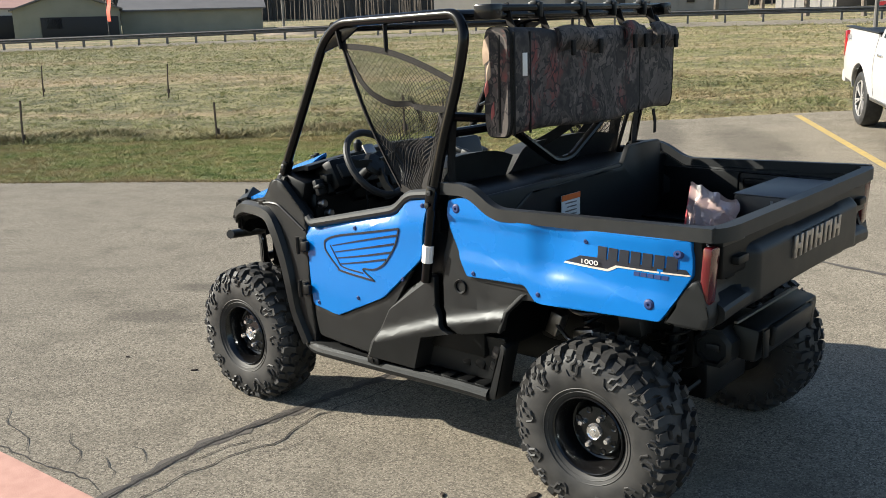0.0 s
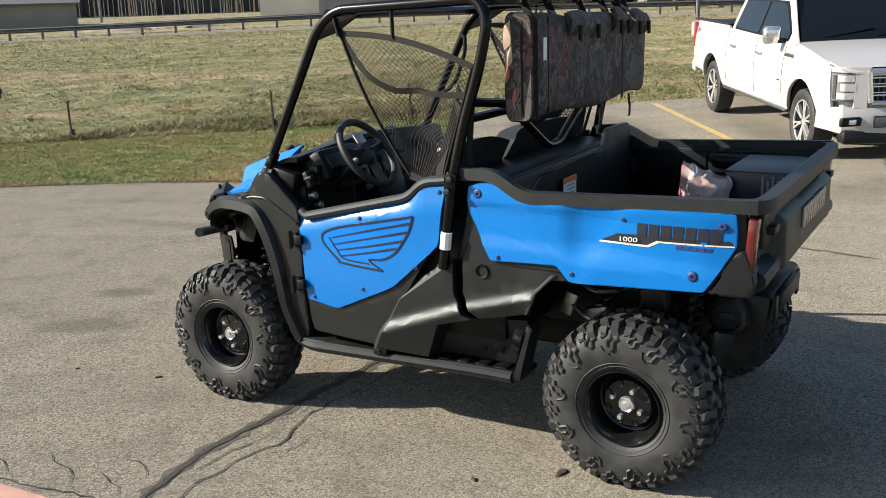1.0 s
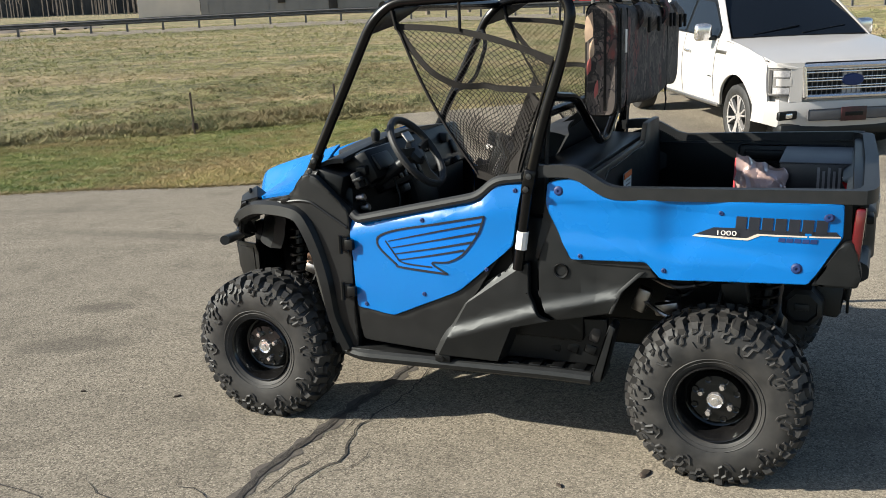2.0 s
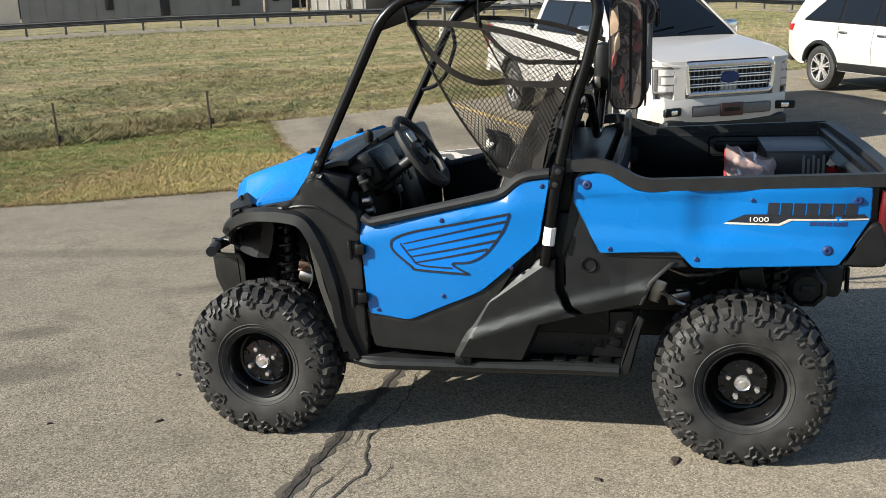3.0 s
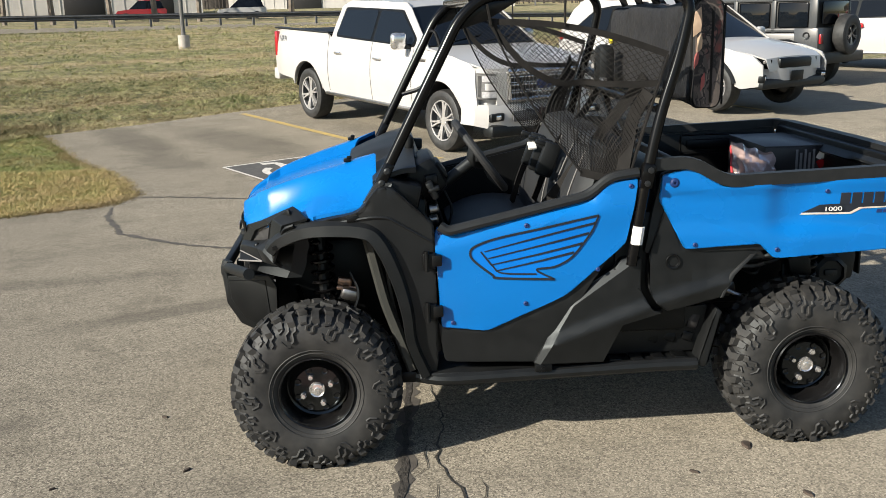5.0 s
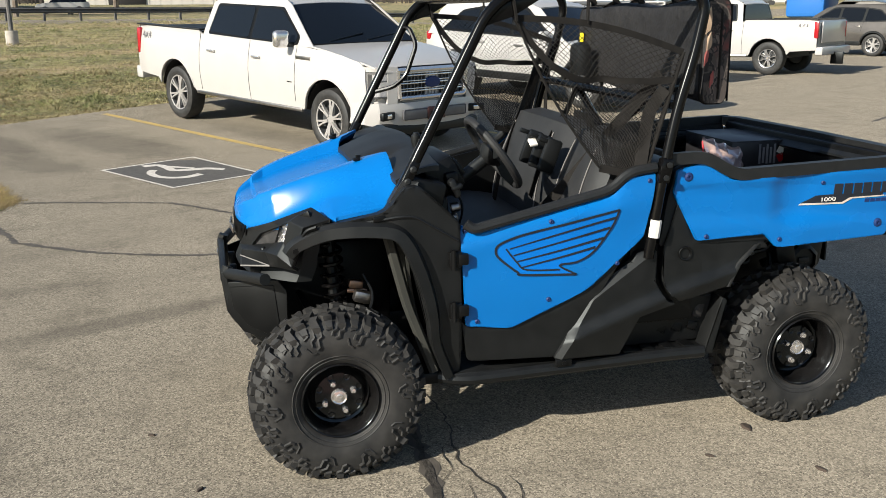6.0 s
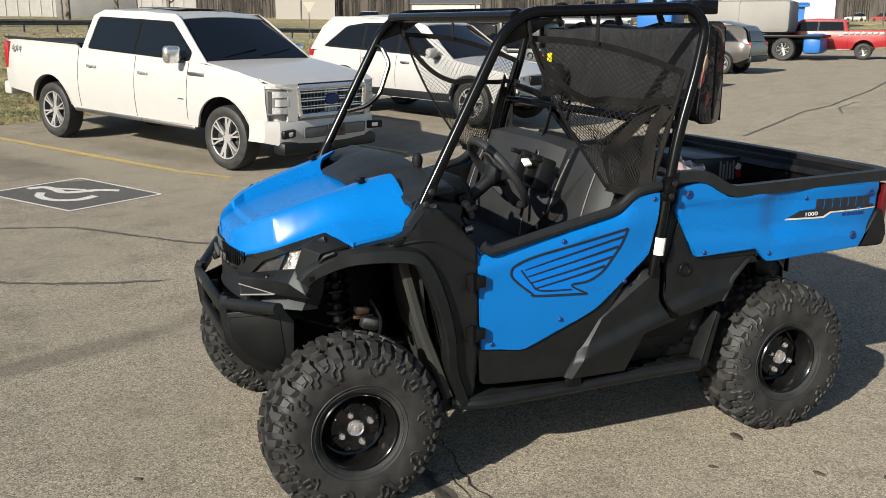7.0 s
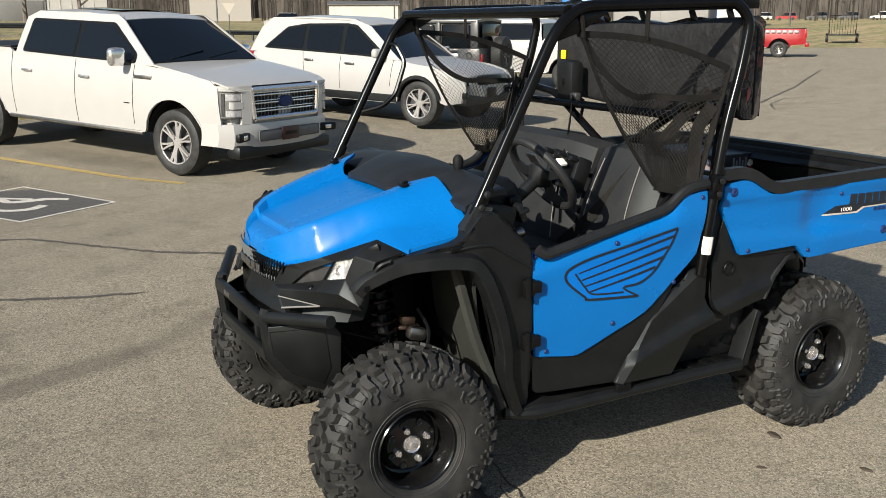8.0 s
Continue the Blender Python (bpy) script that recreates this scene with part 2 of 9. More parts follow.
M_RUBBER = surf("tyre_rubber", (0.0135, 0.0138, 0.0142), (0.034, 0.0335, 0.0325), 16, 0.60, bump=0.1, bscale=160, fine=0.002, rvar=0.08, spec=0.42, tint=(0.86, 0.94, 1.0))
M_RIM = surf("black_steel_rim", (0.004, 0.004, 0.0043), (0.008, 0.008, 0.0083), 20, 0.17, spec=0.5, tint=(0.82, 0.93, 1.0))
M_CHROME = surf("chrome", (0.78, 0.78, 0.78), (0.70, 0.70, 0.71), 30, 0.16, metal=0.85)
M_STEEL = surf("bare_metal", (0.42, 0.41, 0.40), (0.30, 0.29, 0.28), 25, 0.35, metal=1.0)
M_BRASS = surf("tan_metal", (0.34, 0.21, 0.14), (0.22, 0.15, 0.11), 25, 0.4, metal=0.7)
M_VINYL = surf("seat_vinyl", (0.014, 0.0148, 0.016), (0.022, 0.0228, 0.024), 10, 0.58, bump=0.1, bscale=260, fine=0.001, spec=0.4, tint=(0.85, 0.94, 1.0))
M_PIPE = surf("grey_piping", (0.16, 0.16, 0.16), None, rough=0.7)
M_WEB = surf("black_webbing", (0.003, 0.003, 0.003), (0.009, 0.0088, 0.0085), 30, 0.8, bump=0.4, bscale=500, fine=0.002, spec=0.3)
M_NET = surf("net_cord", (0.007, 0.007, 0.0068), (0.018, 0.0172, 0.016), 40, 0.75, spec=0.3)
M_WEED_BLADES = blades("weed_blades", [(0.055, 0.068, 0.034), (0.115, 0.125, 0.062), (0.20, 0.19, 0.10), (0.30, 0.26, 0.145)], (0.22, 0.175, 0.10))
M_CAMO = camouflage()
M_CREAM = surf("cream_print", (0.50, 0.38, 0.27), (0.36, 0.26, 0.19), 25, 0.8)
M_ROSE = surf("rose_print", (0.36, 0.10, 0.09), (0.25, 0.07, 0.065), 25, 0.8)
M_LAMP = surf("lamp_reflector", (0.62, 0.63, 0.64), (0.28, 0.285, 0.29), 60, 0.30, metal=0.55, detail=2, bump=0.6, bscale=70, fine=0.01)
M_ALLOY = surf("alloy_wheel", (0.40, 0.40, 0.40), (0.34, 0.34, 0.34), 20, 0.3, metal=0.35)
M_CLOTH = surf("dark_nylon", (0.007, 0.0075, 0.009), (0.016, 0.0168, 0.019), 9, 0.6, bump=0.4, bscale=30)
M_DECAL = surf("decal_black", (0.010, 0.014, 0.022), (0.014, 0.018, 0.028), 20, 0.35)
M_DECAL_NAVY = surf("decal_navy", (0.003, 0.022, 0.11), None, rough=0.6)
M_DECAL_SILVER = surf("decal_silver", (0.55, 0.52, 0.46), (0.45, 0.42, 0.37), 30, 0.35)
M_WHITE = surf("white_label", (0.75, 0.75, 0.72), (0.68, 0.68, 0.66), 30, 0.5)
M_ORANGE = surf("orange_label", (0.75, 0.16, 0.03), None, rough=0.5)
M_YELLOW = surf("yellow_paint", (0.44, 0.32, 0.095), (0.30, 0.24, 0.11), 9, 0.75, bump=0.2, bscale=150, fine=0.003)
M_YTAG = surf("yellow_tag", (0.85, 0.72, 0.02), None, rough=0.5)
M_RED_LENS = surf("red_lens", (0.36, 0.016, 0.022), (0.26, 0.010, 0.015), 40, 0.18, coat=0.6)
M_TAIL = surf("dark_red_lens", (0.095, 0.006, 0.009), (0.065, 0.005, 0.007), 40, 0.18, coat=0.6)
M_PLATE = surf("dark_red_plate", (0.045, 0.010, 0.014), (0.02, 0.006, 0.008), 12, 0.4)
M_CLEAR = glassy("clear_lens", (0.95, 0.97, 1.0), 0.03, 1.0)
M_TINT = surf("tinted_glass", (0.005, 0.007, 0.010), None, rough=0.03, coat=0.05, spec=0.28)
M_WHITEPAINT = surf("white_car_paint", (0.40, 0.405, 0.405), (0.42, 0.425, 0.425), 3, 0.3, coat=0.4)
M_SILVERPAINT = surf("silver_car_paint", (0.42, 0.43, 0.44), None, rough=0.3, metal=0.5, coat=0.5)
M_GREYPAINT = surf("taupe_car_paint", (0.055, 0.053, 0.050), (0.066, 0.063, 0.059), 5, 0.3, metal=0.1, coat=0.5)
M_DARKPAINT = surf("dark_grey_paint", (0.05, 0.055, 0.06), None, rough=0.35, coat=0.5)
M_REDPAINT = surf("red_car_paint", (0.26, 0.010, 0.016), (0.30, 0.013, 0.018), 4, 0.3, coat=0.6)
M_BLUEPAINT = surf("blue_lorry_paint", (0.02, 0.14, 0.45), None, rough=0.4)
M_TAR = surf("crack_tar", (0.012, 0.011, 0.010), (0.05, 0.046, 0.040), 30, 0.8, bump=0.5, bscale=90)
M_STAIN = surf("old_stain", (0.050, 0.046, 0.041), (0.090, 0.083, 0.072), 14, 0.8, bump=0.3, bscale=150, fine=0.004)
M_MARKING = surf("white_marking", (0.62, 0.61, 0.57), (0.42, 0.41, 0.385), 22, 0.8, bump=0.3, bscale=150, fine=0.003)
M_DARKPATCH = surf("dark_marking", (0.055, 0.056, 0.055), (0.085, 0.084, 0.080), 18, 0.8, bump=0.3, bscale=150, fine=0.003)
M_PINK = surf("pink_concrete", (0.36, 0.20, 0.165), (0.44, 0.26, 0.215), 12, 0.9, bump=0.4, bscale=150, fine=0.004)
M_GALV = surf("galvanised_steel", (0.15, 0.152, 0.152), (0.10, 0.101, 0.101), 3, 0.55, metal=0.5)
M_POST = surf("rusty_post", (0.035, 0.028, 0.022), (0.06, 0.045, 0.035), 30, 0.9)
M_CONCRETE = surf("pale_concrete", (0.42, 0.40, 0.37), (0.33, 0.32, 0.29), 6, 0.9, bump=0.4, bscale=80)
M_WALLGREY = surf("grey_metal_wall", (0.235, 0.235, 0.228), (0.195, 0.195, 0.19), 0.6, 0.7)
M_WALLWHITE = surf("white_metal_wall", (0.56, 0.55, 0.52), (0.48, 0.47, 0.45), 0.6, 0.7)
M_WALLGREEN = surf("olive_metal_wall", (0.25, 0.25, 0.195), (0.21, 0.21, 0.165), 0.6, 0.7)
M_ROOFGREY = surf("grey_roof", (0.105, 0.105, 0.105), (0.13, 0.13, 0.128), 0.8, 0.6)
M_ROOFPINK = surf("faded_red_roof", (0.36, 0.22, 0.19), (0.30, 0.19, 0.165), 0.8, 0.7)
M_HEAP = surf("earth_heap", (0.14, 0.12, 0.10), (0.23, 0.20, 0.165), 0.8, 0.95, bump=1.0, bscale=3)
M_STEMS = surf("dark_stems", (0.035, 0.031, 0.027), (0.075, 0.066, 0.057), 0.7, 0.95)
M_DARK = surf("dark_opening", (0.012, 0.012, 0.013), None, rough=0.6)
M_BARK = surf("winter_bark", (0.12, 0.10, 0.082), (0.21, 0.185, 0.155), 1.5, 0.95)


def woodland():
    """Bare woods far off: dark gaps and paler upright stems."""
    m = bpy.data.materials.new("winter_woods")
    m.use_nodes = True
    nt = m.node_tree
    b = nt.nodes["Principled BSDF"]
    co = nt.nodes.new("ShaderNodeTexCoord")
    stems = ramp(nt, noise_fac(nt, co, 0.9, 6, 0.7, (1, 1, 0.12)), 0.40, 0.66)
    big = ramp(nt, noise_fac(nt, co, 0.05, 5, 0.6), 0.35, 0.65)
    c = mixed(nt, stems, (0.032, 0.030, 0.028), (0.12, 0.108, 0.095))
    nt.links.new(mixed(nt, big, c, (0.07, 0.063, 0.055)), b.inputs["Base Color"])
    b.inputs["Roughness"].default_value = 1.0
    return m


M_WOODS = woodland()
M_BAG = glassy("clear_plastic_bag", (0.50, 0.38, 0.36), 0.16, 0.40)
M_CARD = surf("box_print", (0.013, 0.013, 0.015), (0.02, 0.02, 0.022), 10, 0.35)
M_LIDCARD = surf("carton_top", (0.030, 0.032, 0.036), (0.05, 0.052, 0.057), 8, 0.45)
M_PRINT = surf("grey_print", (0.20, 0.205, 0.215), (0.15, 0.155, 0.165), 30, 0.5)
M_GREYCARD = surf("box_top", (0.10, 0.105, 0.115), (0.075, 0.08, 0.09), 8, 0.4)

# ---- building tools ----
def link(name, bm, material, parent=None, label="", crease=0.6):
    bmesh.ops.recalc_face_normals(bm, faces=bm.faces)
    for f in bm.faces:
        f.smooth = True
    for e in bm.edges:
        if len(e.link_faces) != 2 or e.calc_face_angle(0) > crease:
            e.smooth = False
    me = bpy.data.meshes.new(name)
    bm.to_mesh(me)
    bm.free()
    for m in (material if isinstance(material, (list, tuple)) else [material]):
        me.materials.append(m)
    ob = new(name, me)
    if parent is not None:
        ob.parent = parent
    if label:
        ob["label"] = label
    return ob


def part(name, bm, material, parent, label="", crease=0.6):
    return link(name, bm, material, parent, label, crease)


def empty(name, m=None):
    ob = new(name)
    ob.empty_display_size = 0.1
    if m is not None:
        ob.matrix_world = m
    return ob


def box(bm, c, s, turn=None, bev=0.0, segs=2):
    """A box of size s round c, bevelled."""
    m = Matrix.Translation(c) @ (turn or Matrix()) @ Matrix.Diagonal((*s, 1))
    r = bmesh.ops.create_cube(bm, size=1, matrix=m)
    if bev:
        es = list({e for v in r["verts"] for e in v.link_edges})
        bmesh.ops.bevel(bm, geom=es, offset=bev, segments=segs, profile=0.5, affect="EDGES")
    return bm


def boxes(*items):
    bm = bmesh.new()
    for it in items:
        box(bm, *it)
    return bm


def fillet(pts, rad, n=5):
    """Round the inner corners of a line of points."""
    out = [Vector(pts[0])]
    for a, b, c in zip(pts, pts[1:], pts[2:]):
        a, b, c = Vector(a), Vector(b), Vector(c)
        u, w = a - b, c - b
        d = min(rad, u.length * 0.48, w.length * 0.48)
        p, q = b + u.normalized() * d, b + w.normalized() * d
        for i in range(n + 1):
            t = i / n
            out.append(p * (1 - t) ** 2 + b * 2 * t * (1 - t) + q * t * t)
    out.append(Vector(pts[-1]))
    return out


def sweep(bm, pts, r, n=10, closed=False, flat=None):
    """A tube along points. r: a radius, or one for each point. flat: (width, thickness) for a strap."""
    pts = [Vector(p) for p in pts]
    k = len(pts)
    tan = []
    for i in range(k):
        a, b = (pts[i - 1], pts[(i + 1) % k]) if closed else (pts[max(0, i - 1)], pts[min(k - 1, i + 1)])
        tan.append((b - a).normalized())
    up = Vector((0, 0, 1)) if abs(tan[0].z) < 0.9 else Vector((0, 1, 0))
    side = tan[0].cross(up).normalized()
    rings = []
    for i in range(k):
        side = (side - tan[i] * side.dot(tan[i])).normalized()
        other = tan[i].cross(side)
        ri = r[i] if isinstance(r, (list, tuple)) else r
        ring = []
        if flat:
            for sx, sy in ((-1, -1), (1, -1), (1, 1), (-1, 1)):
                ring.append(bm.verts.new(pts[i] + other * sx * flat[0] / 2 + side * sy * flat[1] / 2))
        else:
            for j in range(n):
                a = 2 * math.pi * j / n
                ring.append(bm.verts.new(pts[i] + (side * math.cos(a) + other * math.sin(a)) * ri))
        rings.append(ring)
    m = len(rings[0])
    for i in range(k if closed else k - 1):
        a, b = rings[i], rings[(i + 1) % k]
        for j in range(m):
            bm.faces.new((a[j], a[(j + 1) % m], b[(j + 1) % m], b[j]))
    if not closed:
        bm.faces.new(rings[0])
        bm.faces.new(rings[-1])
    return bm


def tube(pts, r, n=10, rad=0.0, closed=False, flat=None):
    bm = bmesh.new()
    return sweep(bm, fillet(pts, rad) if rad else pts, r, n, closed, flat)


def lathe(bm, profile, m=None, n=32, caps=False):
    """Turn a profile of (radius, height) round the z axis, placed by m."""
    m = m or Matrix()
    rings = [[bm.verts.new(m @ Vector((r * math.cos(2 * math.pi * j / n), r * math.sin(2 * math.pi * j / n), h))) for j in range(n)] for r, h in profile]
    for a, b in zip(rings, rings[1:]):
        for j in range(n):
            bm.faces.new((a[j], a[(j + 1) % n], b[(j + 1) % n], b[j]))
    if caps:
        bm.faces.new(rings[0])
        bm.faces.new(rings[-1])
    return bm


def panel(outline, yf, thick=0.012, s=-1, step=0.07, bev=0.004, bm=None, lift=0.0, folds=()):
    """A moulded sheet: an outline of (x, z) whose depth is s * yf(x, z), thickened inwards and with eased edges. folds: lines (x, z, x, z) along which it is creased."""
    own = bmesh.new()
    f = own.faces.new([own.verts.new((x, 0, z)) for x, z in outline])
    f.normal_update()
    bmesh.ops.triangulate(own, faces=[f], ngon_method="EAR_CLIP")
    if step:
        xs, zs = [p[0] for p in outline], [p[1] for p in outline]
        for lo, hi, ax in ((min(xs), max(xs), 0), (min(zs), max(zs), 2)):
            n = int((hi - lo) / step)
            for i in range(1, n + 1):
                c = lo + (hi - lo) * i / (n + 1)
                no = (1, 0, 0) if ax == 0 else (0, 0, 1)
                bmesh.ops.bisect_plane(own, geom=own.verts[:] + own.edges[:] + own.faces[:], plane_co=Vector(no) * c, plane_no=no, dist=1e-5)
    for x0, z0, x1, z1 in folds:
        bmesh.ops.bisect_plane(own, geom=own.verts[:] + own.edges[:] + own.faces[:], plane_co=(x0, 0, z0), plane_no=Vector((z0 - z1, 0, x1 - x0)).normalized(), dist=1e-5)
    for v in own.verts:
        v.co.y = s * (yf(v.co.x, v.co.z) + lift)
    rim = [e for e in own.edges if len(e.link_faces) == 1]
    r = bmesh.ops.extrude_face_region(own, geom=own.faces[:], use_keep_orig=True)
    for v in r["geom"]:
        if isinstance(v, bmesh.types.BMVert):
            v.co.y -= s * thick
    if bev:
        own.normal_update()
        es = [e for e in rim if e.is_valid and len(e.link_faces) == 2]
        bmesh.ops.bevel(own, geom=es, offset=bev, segments=2, profile=0.5, affect="EDGES")
    if bm is None:
        return own
    me = bpy.data.meshes.new("t")
    own.to_mesh(me)
    own.free()
    bm.from_mesh(me)
    bpy.data.meshes.remove(me)
    return bm


def grid(fn, us, vs, thick=None, bm=None):
    """A sheet of points fn(u, v); thickened along thick, a vector."""
    own = bm or bmesh.new()
    vt = [[own.verts.new(fn(u, v)) for v in vs] for u in us]
    fs = []
    for i in range(len(us) - 1):
        for j in range(len(vs) - 1):
            fs.append(own.faces.new((vt[i][j], vt[i + 1][j], vt[i + 1][j + 1], vt[i][j + 1])))
    if thick is not None:
        r = bmesh.ops.extrude_face_region(own, geom=fs, use_keep_orig=True)
        for v in r["geom"]:
            if isinstance(v, bmesh.types.BMVert):
                v.co += Vector(thick)
    return own


def loft(sections, bm=None, caps=True):
    own = bm or bmesh.new()
    rings = [[own.verts.new(p) for p in sec] for sec in sections]
    m = len(rings[0])
    for a, b in zip(rings, rings[1:]):
        for j in range(m):
            own.faces.new((a[j], a[(j + 1) % m], b[(j + 1) % m], b[j]))
    if caps:
        own.faces.new(rings[0])
        own.faces.new(rings[-1])
    return own


def lerp_line(rows):
    """A function through (x, value) rows, straight between them."""
    xs, vs = [r[0] for r in rows], [r[1] for r in rows]
    return lambda x: float(np.interp(x, xs, vs))


def raw(name, verts, faces, material, parent=None):
    """A mesh straight from arrays, for stuff in large numbers."""
    me = bpy.data.meshes.new(name)
    me.from_pydata(verts, [], faces)
    for m in (material if isinstance(material, (list, tuple)) else [material]):
        me.materials.append(m)
    ob = new(name, me)
    if parent is not None:
        ob.parent = parent
    return ob


def lettering(name, text, size, depth, material, parent, m, label=""):
    cu = bpy.data.curves.new(name, "FONT")
    cu.body, cu.size, cu.extrude = text, size, depth
    cu.align_x, cu.align_y = "CENTER", "CENTER"
    tmp = new(name, cu)
    me = bpy.data.meshes.new_from_object(tmp)
    bpy.data.objects.remove(tmp)
    me.transform(m)
    me.materials.clear()
    me.materials.append(material)
    bm = bmesh.new()
    bm.from_mesh(me)
    bmesh.ops.remove_doubles(bm, verts=bm.verts[:], dist=1e-5)
    bm.to_mesh(me)
    bm.free()
    ob = new(name, me)
    ob.parent = parent
    if label:
        ob["label"] = label
    return ob

# ---- land ----
def smooth(a, b, x):
    t = min(1.0, max(0.0, (x - a) / (b - a)))
    return t * t * (3 - 2 * t)


def lin(a, b, x):
    return min(1.0, max(0.0, (x - a) / (b - a)))


def land(x, y):
    """Height of the ground: level round the vehicle, a slow rise to the road and the hills behind it."""
    d = math.hypot(x + 1, y + 4)
    az = math.degrees(math.atan2(x + 1, y + 4)) if y + 4 > 0 else 90.0
    z = 0.054 * max(0.0, min(y, 14.0) - 8.2) * (1 - 0.9 * smooth(3.2, 7.0, x))
    k = float(np.interp(az, (-66, -50, -28, 5, 16, 30), (0.016, 0.022, 0.032, 0.026, 0.018, 0.0055)))
    if y > -4:
        z += k * max(0.0, min(d, 53) - 19)
        z += 0.020 * max(0.0, min(d, 160) - 72) + 0.008 * max(0.0, d - 160)
        if az < 60:
            z += 30 * smooth(260, 430, d)
    return z


def on_land(x, y, up=0.0):
    return (x, y, land(x, y) + up)


def spread(name, label, rings, spokes, material):
    bm = bmesh.new()
    vt = []
    for r in rings:
        row = []
        for i in range(spokes):
            a = 2 * math.pi * i / spokes
            x, y = -1 + r * math.sin(a), 2 + r * math.cos(a)
            row.append(bm.verts.new((x, y, land(x, y) - 0.05)))
        vt.append(row)
    for a, b in zip(vt, vt[1:]):
        for i in range(spokes):
            bm.faces.new((a[i], a[(i + 1) % spokes], b[(i + 1) % spokes], b[i]))
    bm.faces.new(vt[0])
    return tagged(link(name, bm, material), label, "ground", kind="structure")


rings = [1.0] + [2.0 * 1.09 ** i for i in range(78)]
spread("ground", "rough olive and straw winter grass field", rings, 160, M_EARTH)


def slab(name, outline, material, top=0.0, depth=0.05, step=1.0, parent=None):
    """A flat piece that follows the land, top metres over it."""
    bm = bmesh.new()
    f = bm.faces.new([bm.verts.new((x, y, 0)) for x, y in outline])
    bmesh.ops.triangulate(bm, faces=[f], ngon_method="EAR_CLIP")
    if step:
        for ax in (0, 1):
            vs = [p[ax] for p in outline]
            lo, hi = min(vs), max(vs)
            n = min(70, int((hi - lo) / step))
            for i in range(1, n + 1):
                no = (1, 0, 0) if ax == 0 else (0, 1, 0)
                c = lo + (hi - lo) * i / (n + 1)
                bmesh.ops.bisect_plane(bm, geom=bm.verts[:] + bm.edges[:] + bm.faces[:], plane_co=Vector(no) * c, plane_no=no, dist=1e-5)
    for v in bm.verts:
        v.co.z = land(v.co.x, v.co.y) + top
    r = bmesh.ops.extrude_face_region(bm, geom=bm.faces[:], use_keep_orig=True)
    for v in r["geom"]:
        if isinstance(v, bmesh.types.BMVert):
            v.co.z -= depth
    return link(name, bm, material, parent)


# The car park: its lawn edge, the grass tongue, the bays' far edge, then far to the east and back behind the eye.
GRASS_EDGE = [(-30, -12), (-16, -2.2), (-10.3, 1.9), (-8.7, 2.95), (-7.4, 3.72), (-6.2, 4.2), (-5.2, 4.72), (-4.6, 5.0), (-4.34, 5.25),
              (-4.28, 5.65), (-4.55, 6.4), (-5.0, 7.3), (-5.85, 8.7), (-6.75, 10.35)]
BAY_EDGE = [(-5.4, 11.15), (-4.3, 12.0), (-3.2, 12.75), (0.5, 15.2), (6, 18.8), (14, 24), (24, 32), (34, 41), (46, 43), (60, 34), (66, 10)]
LOT = GRASS_EDGE + BAY_EDGE + [(40, -30), (-10, -34)]
tagged(slab("pavement", LOT, M_ASPHALT, 0.0, 0.12, 1.0), "sunlit worn grey-brown asphalt car park", "pavement", kind="structure")

# Mown lawn between the car park and the rough field.
FIELD_EDGE = [(-6.55, 10.6), (-8.2, 9.3), (-10.1, 7.9), (-12.0, 6.2), (-14.4, 4.1), (-19, 0.5), (-34, -9)]
tagged(slab("lawn", [(x - 0.02, y + 0.02) for x, y in GRASS_EDGE] + FIELD_EDGE, M_LAWN, -0.012, 0.05, 0.8),
       "mown green lawn strip beside the asphalt", "lawn", kind="structure")
tagged(slab("slab_pink", [(-9, -2.16), (-1.58, -1.875), (-1.58, -3.3), (-9, -3.4)], M_PINK, 0.006, 0.05, 0), "pink coloured concrete walk slab", "pavement", kind="structure")


def inside(poly, x, y):
    c = False
    for (x1, y1), (x2, y2) in zip(poly, poly[1:] + poly[:1]):
        if (y1 > y) != (y2 > y) and x < (x2 - x1) * (y - y1) / (y2 - y1) + x1:
            c = not c
    return c


def tufts(name, label, n, where, height, width, blades_each, material, seed, clump=0.0):
    rnd = random.Random(seed)
    vs, fs = [], []
    made = tries = 0
    while made < n and tries < n * 6:
        tries += 1
        p = where(rnd)
        if p is None:
            continue
        x, y, k = p
        z = land(x, y) - 0.02
        made += 1
        rise = 1.0
        if clump:
            n_ = noise.noise((x * clump, y * clump, seed)) + 0.6 * noise.noise((x * clump * 2.7, y * clump * 2.7, seed + 5.0))
            rise = 0.40 + 2.6 * max(0.0, n_) ** 1.2
        for _ in range(blades_each):
            a = rnd.uniform(0, math.tau)
            h = height * k * rise * rnd.uniform(0.5, 1.3)
            w = width * k * rnd.uniform(0.6, 1.4)
            bx, by = x + rnd.uniform(-1, 1) * width * 3 * k, y + rnd.uniform(-1, 1) * width * 3 * k
            lx, ly = rnd.gauss(0, 1.2) * h / max(1.0, rise) ** 0.5, rnd.gauss(0, 1.2) * h / max(1.0, rise) ** 0.5
            i = len(vs)
            ca, sa = math.cos(a) * w, math.sin(a) * w
            vs += [(bx - ca, by - sa, z), (bx + ca, by + sa, z), (bx + lx, by + ly, z + h)]
            fs.append((i, i + 1, i + 2))
    ob = raw(name, vs, fs, material)
    return tagged(ob, label, "grass", kind="stuff")


LAWN = GRASS_EDGE + FIELD_EDGE


def near_lawn(r):
    x, y = r.uniform(-15, -4.2), r.uniform(1.0, 10.6)
    return (x, y, 1.0) if inside(LAWN, x, y) else None


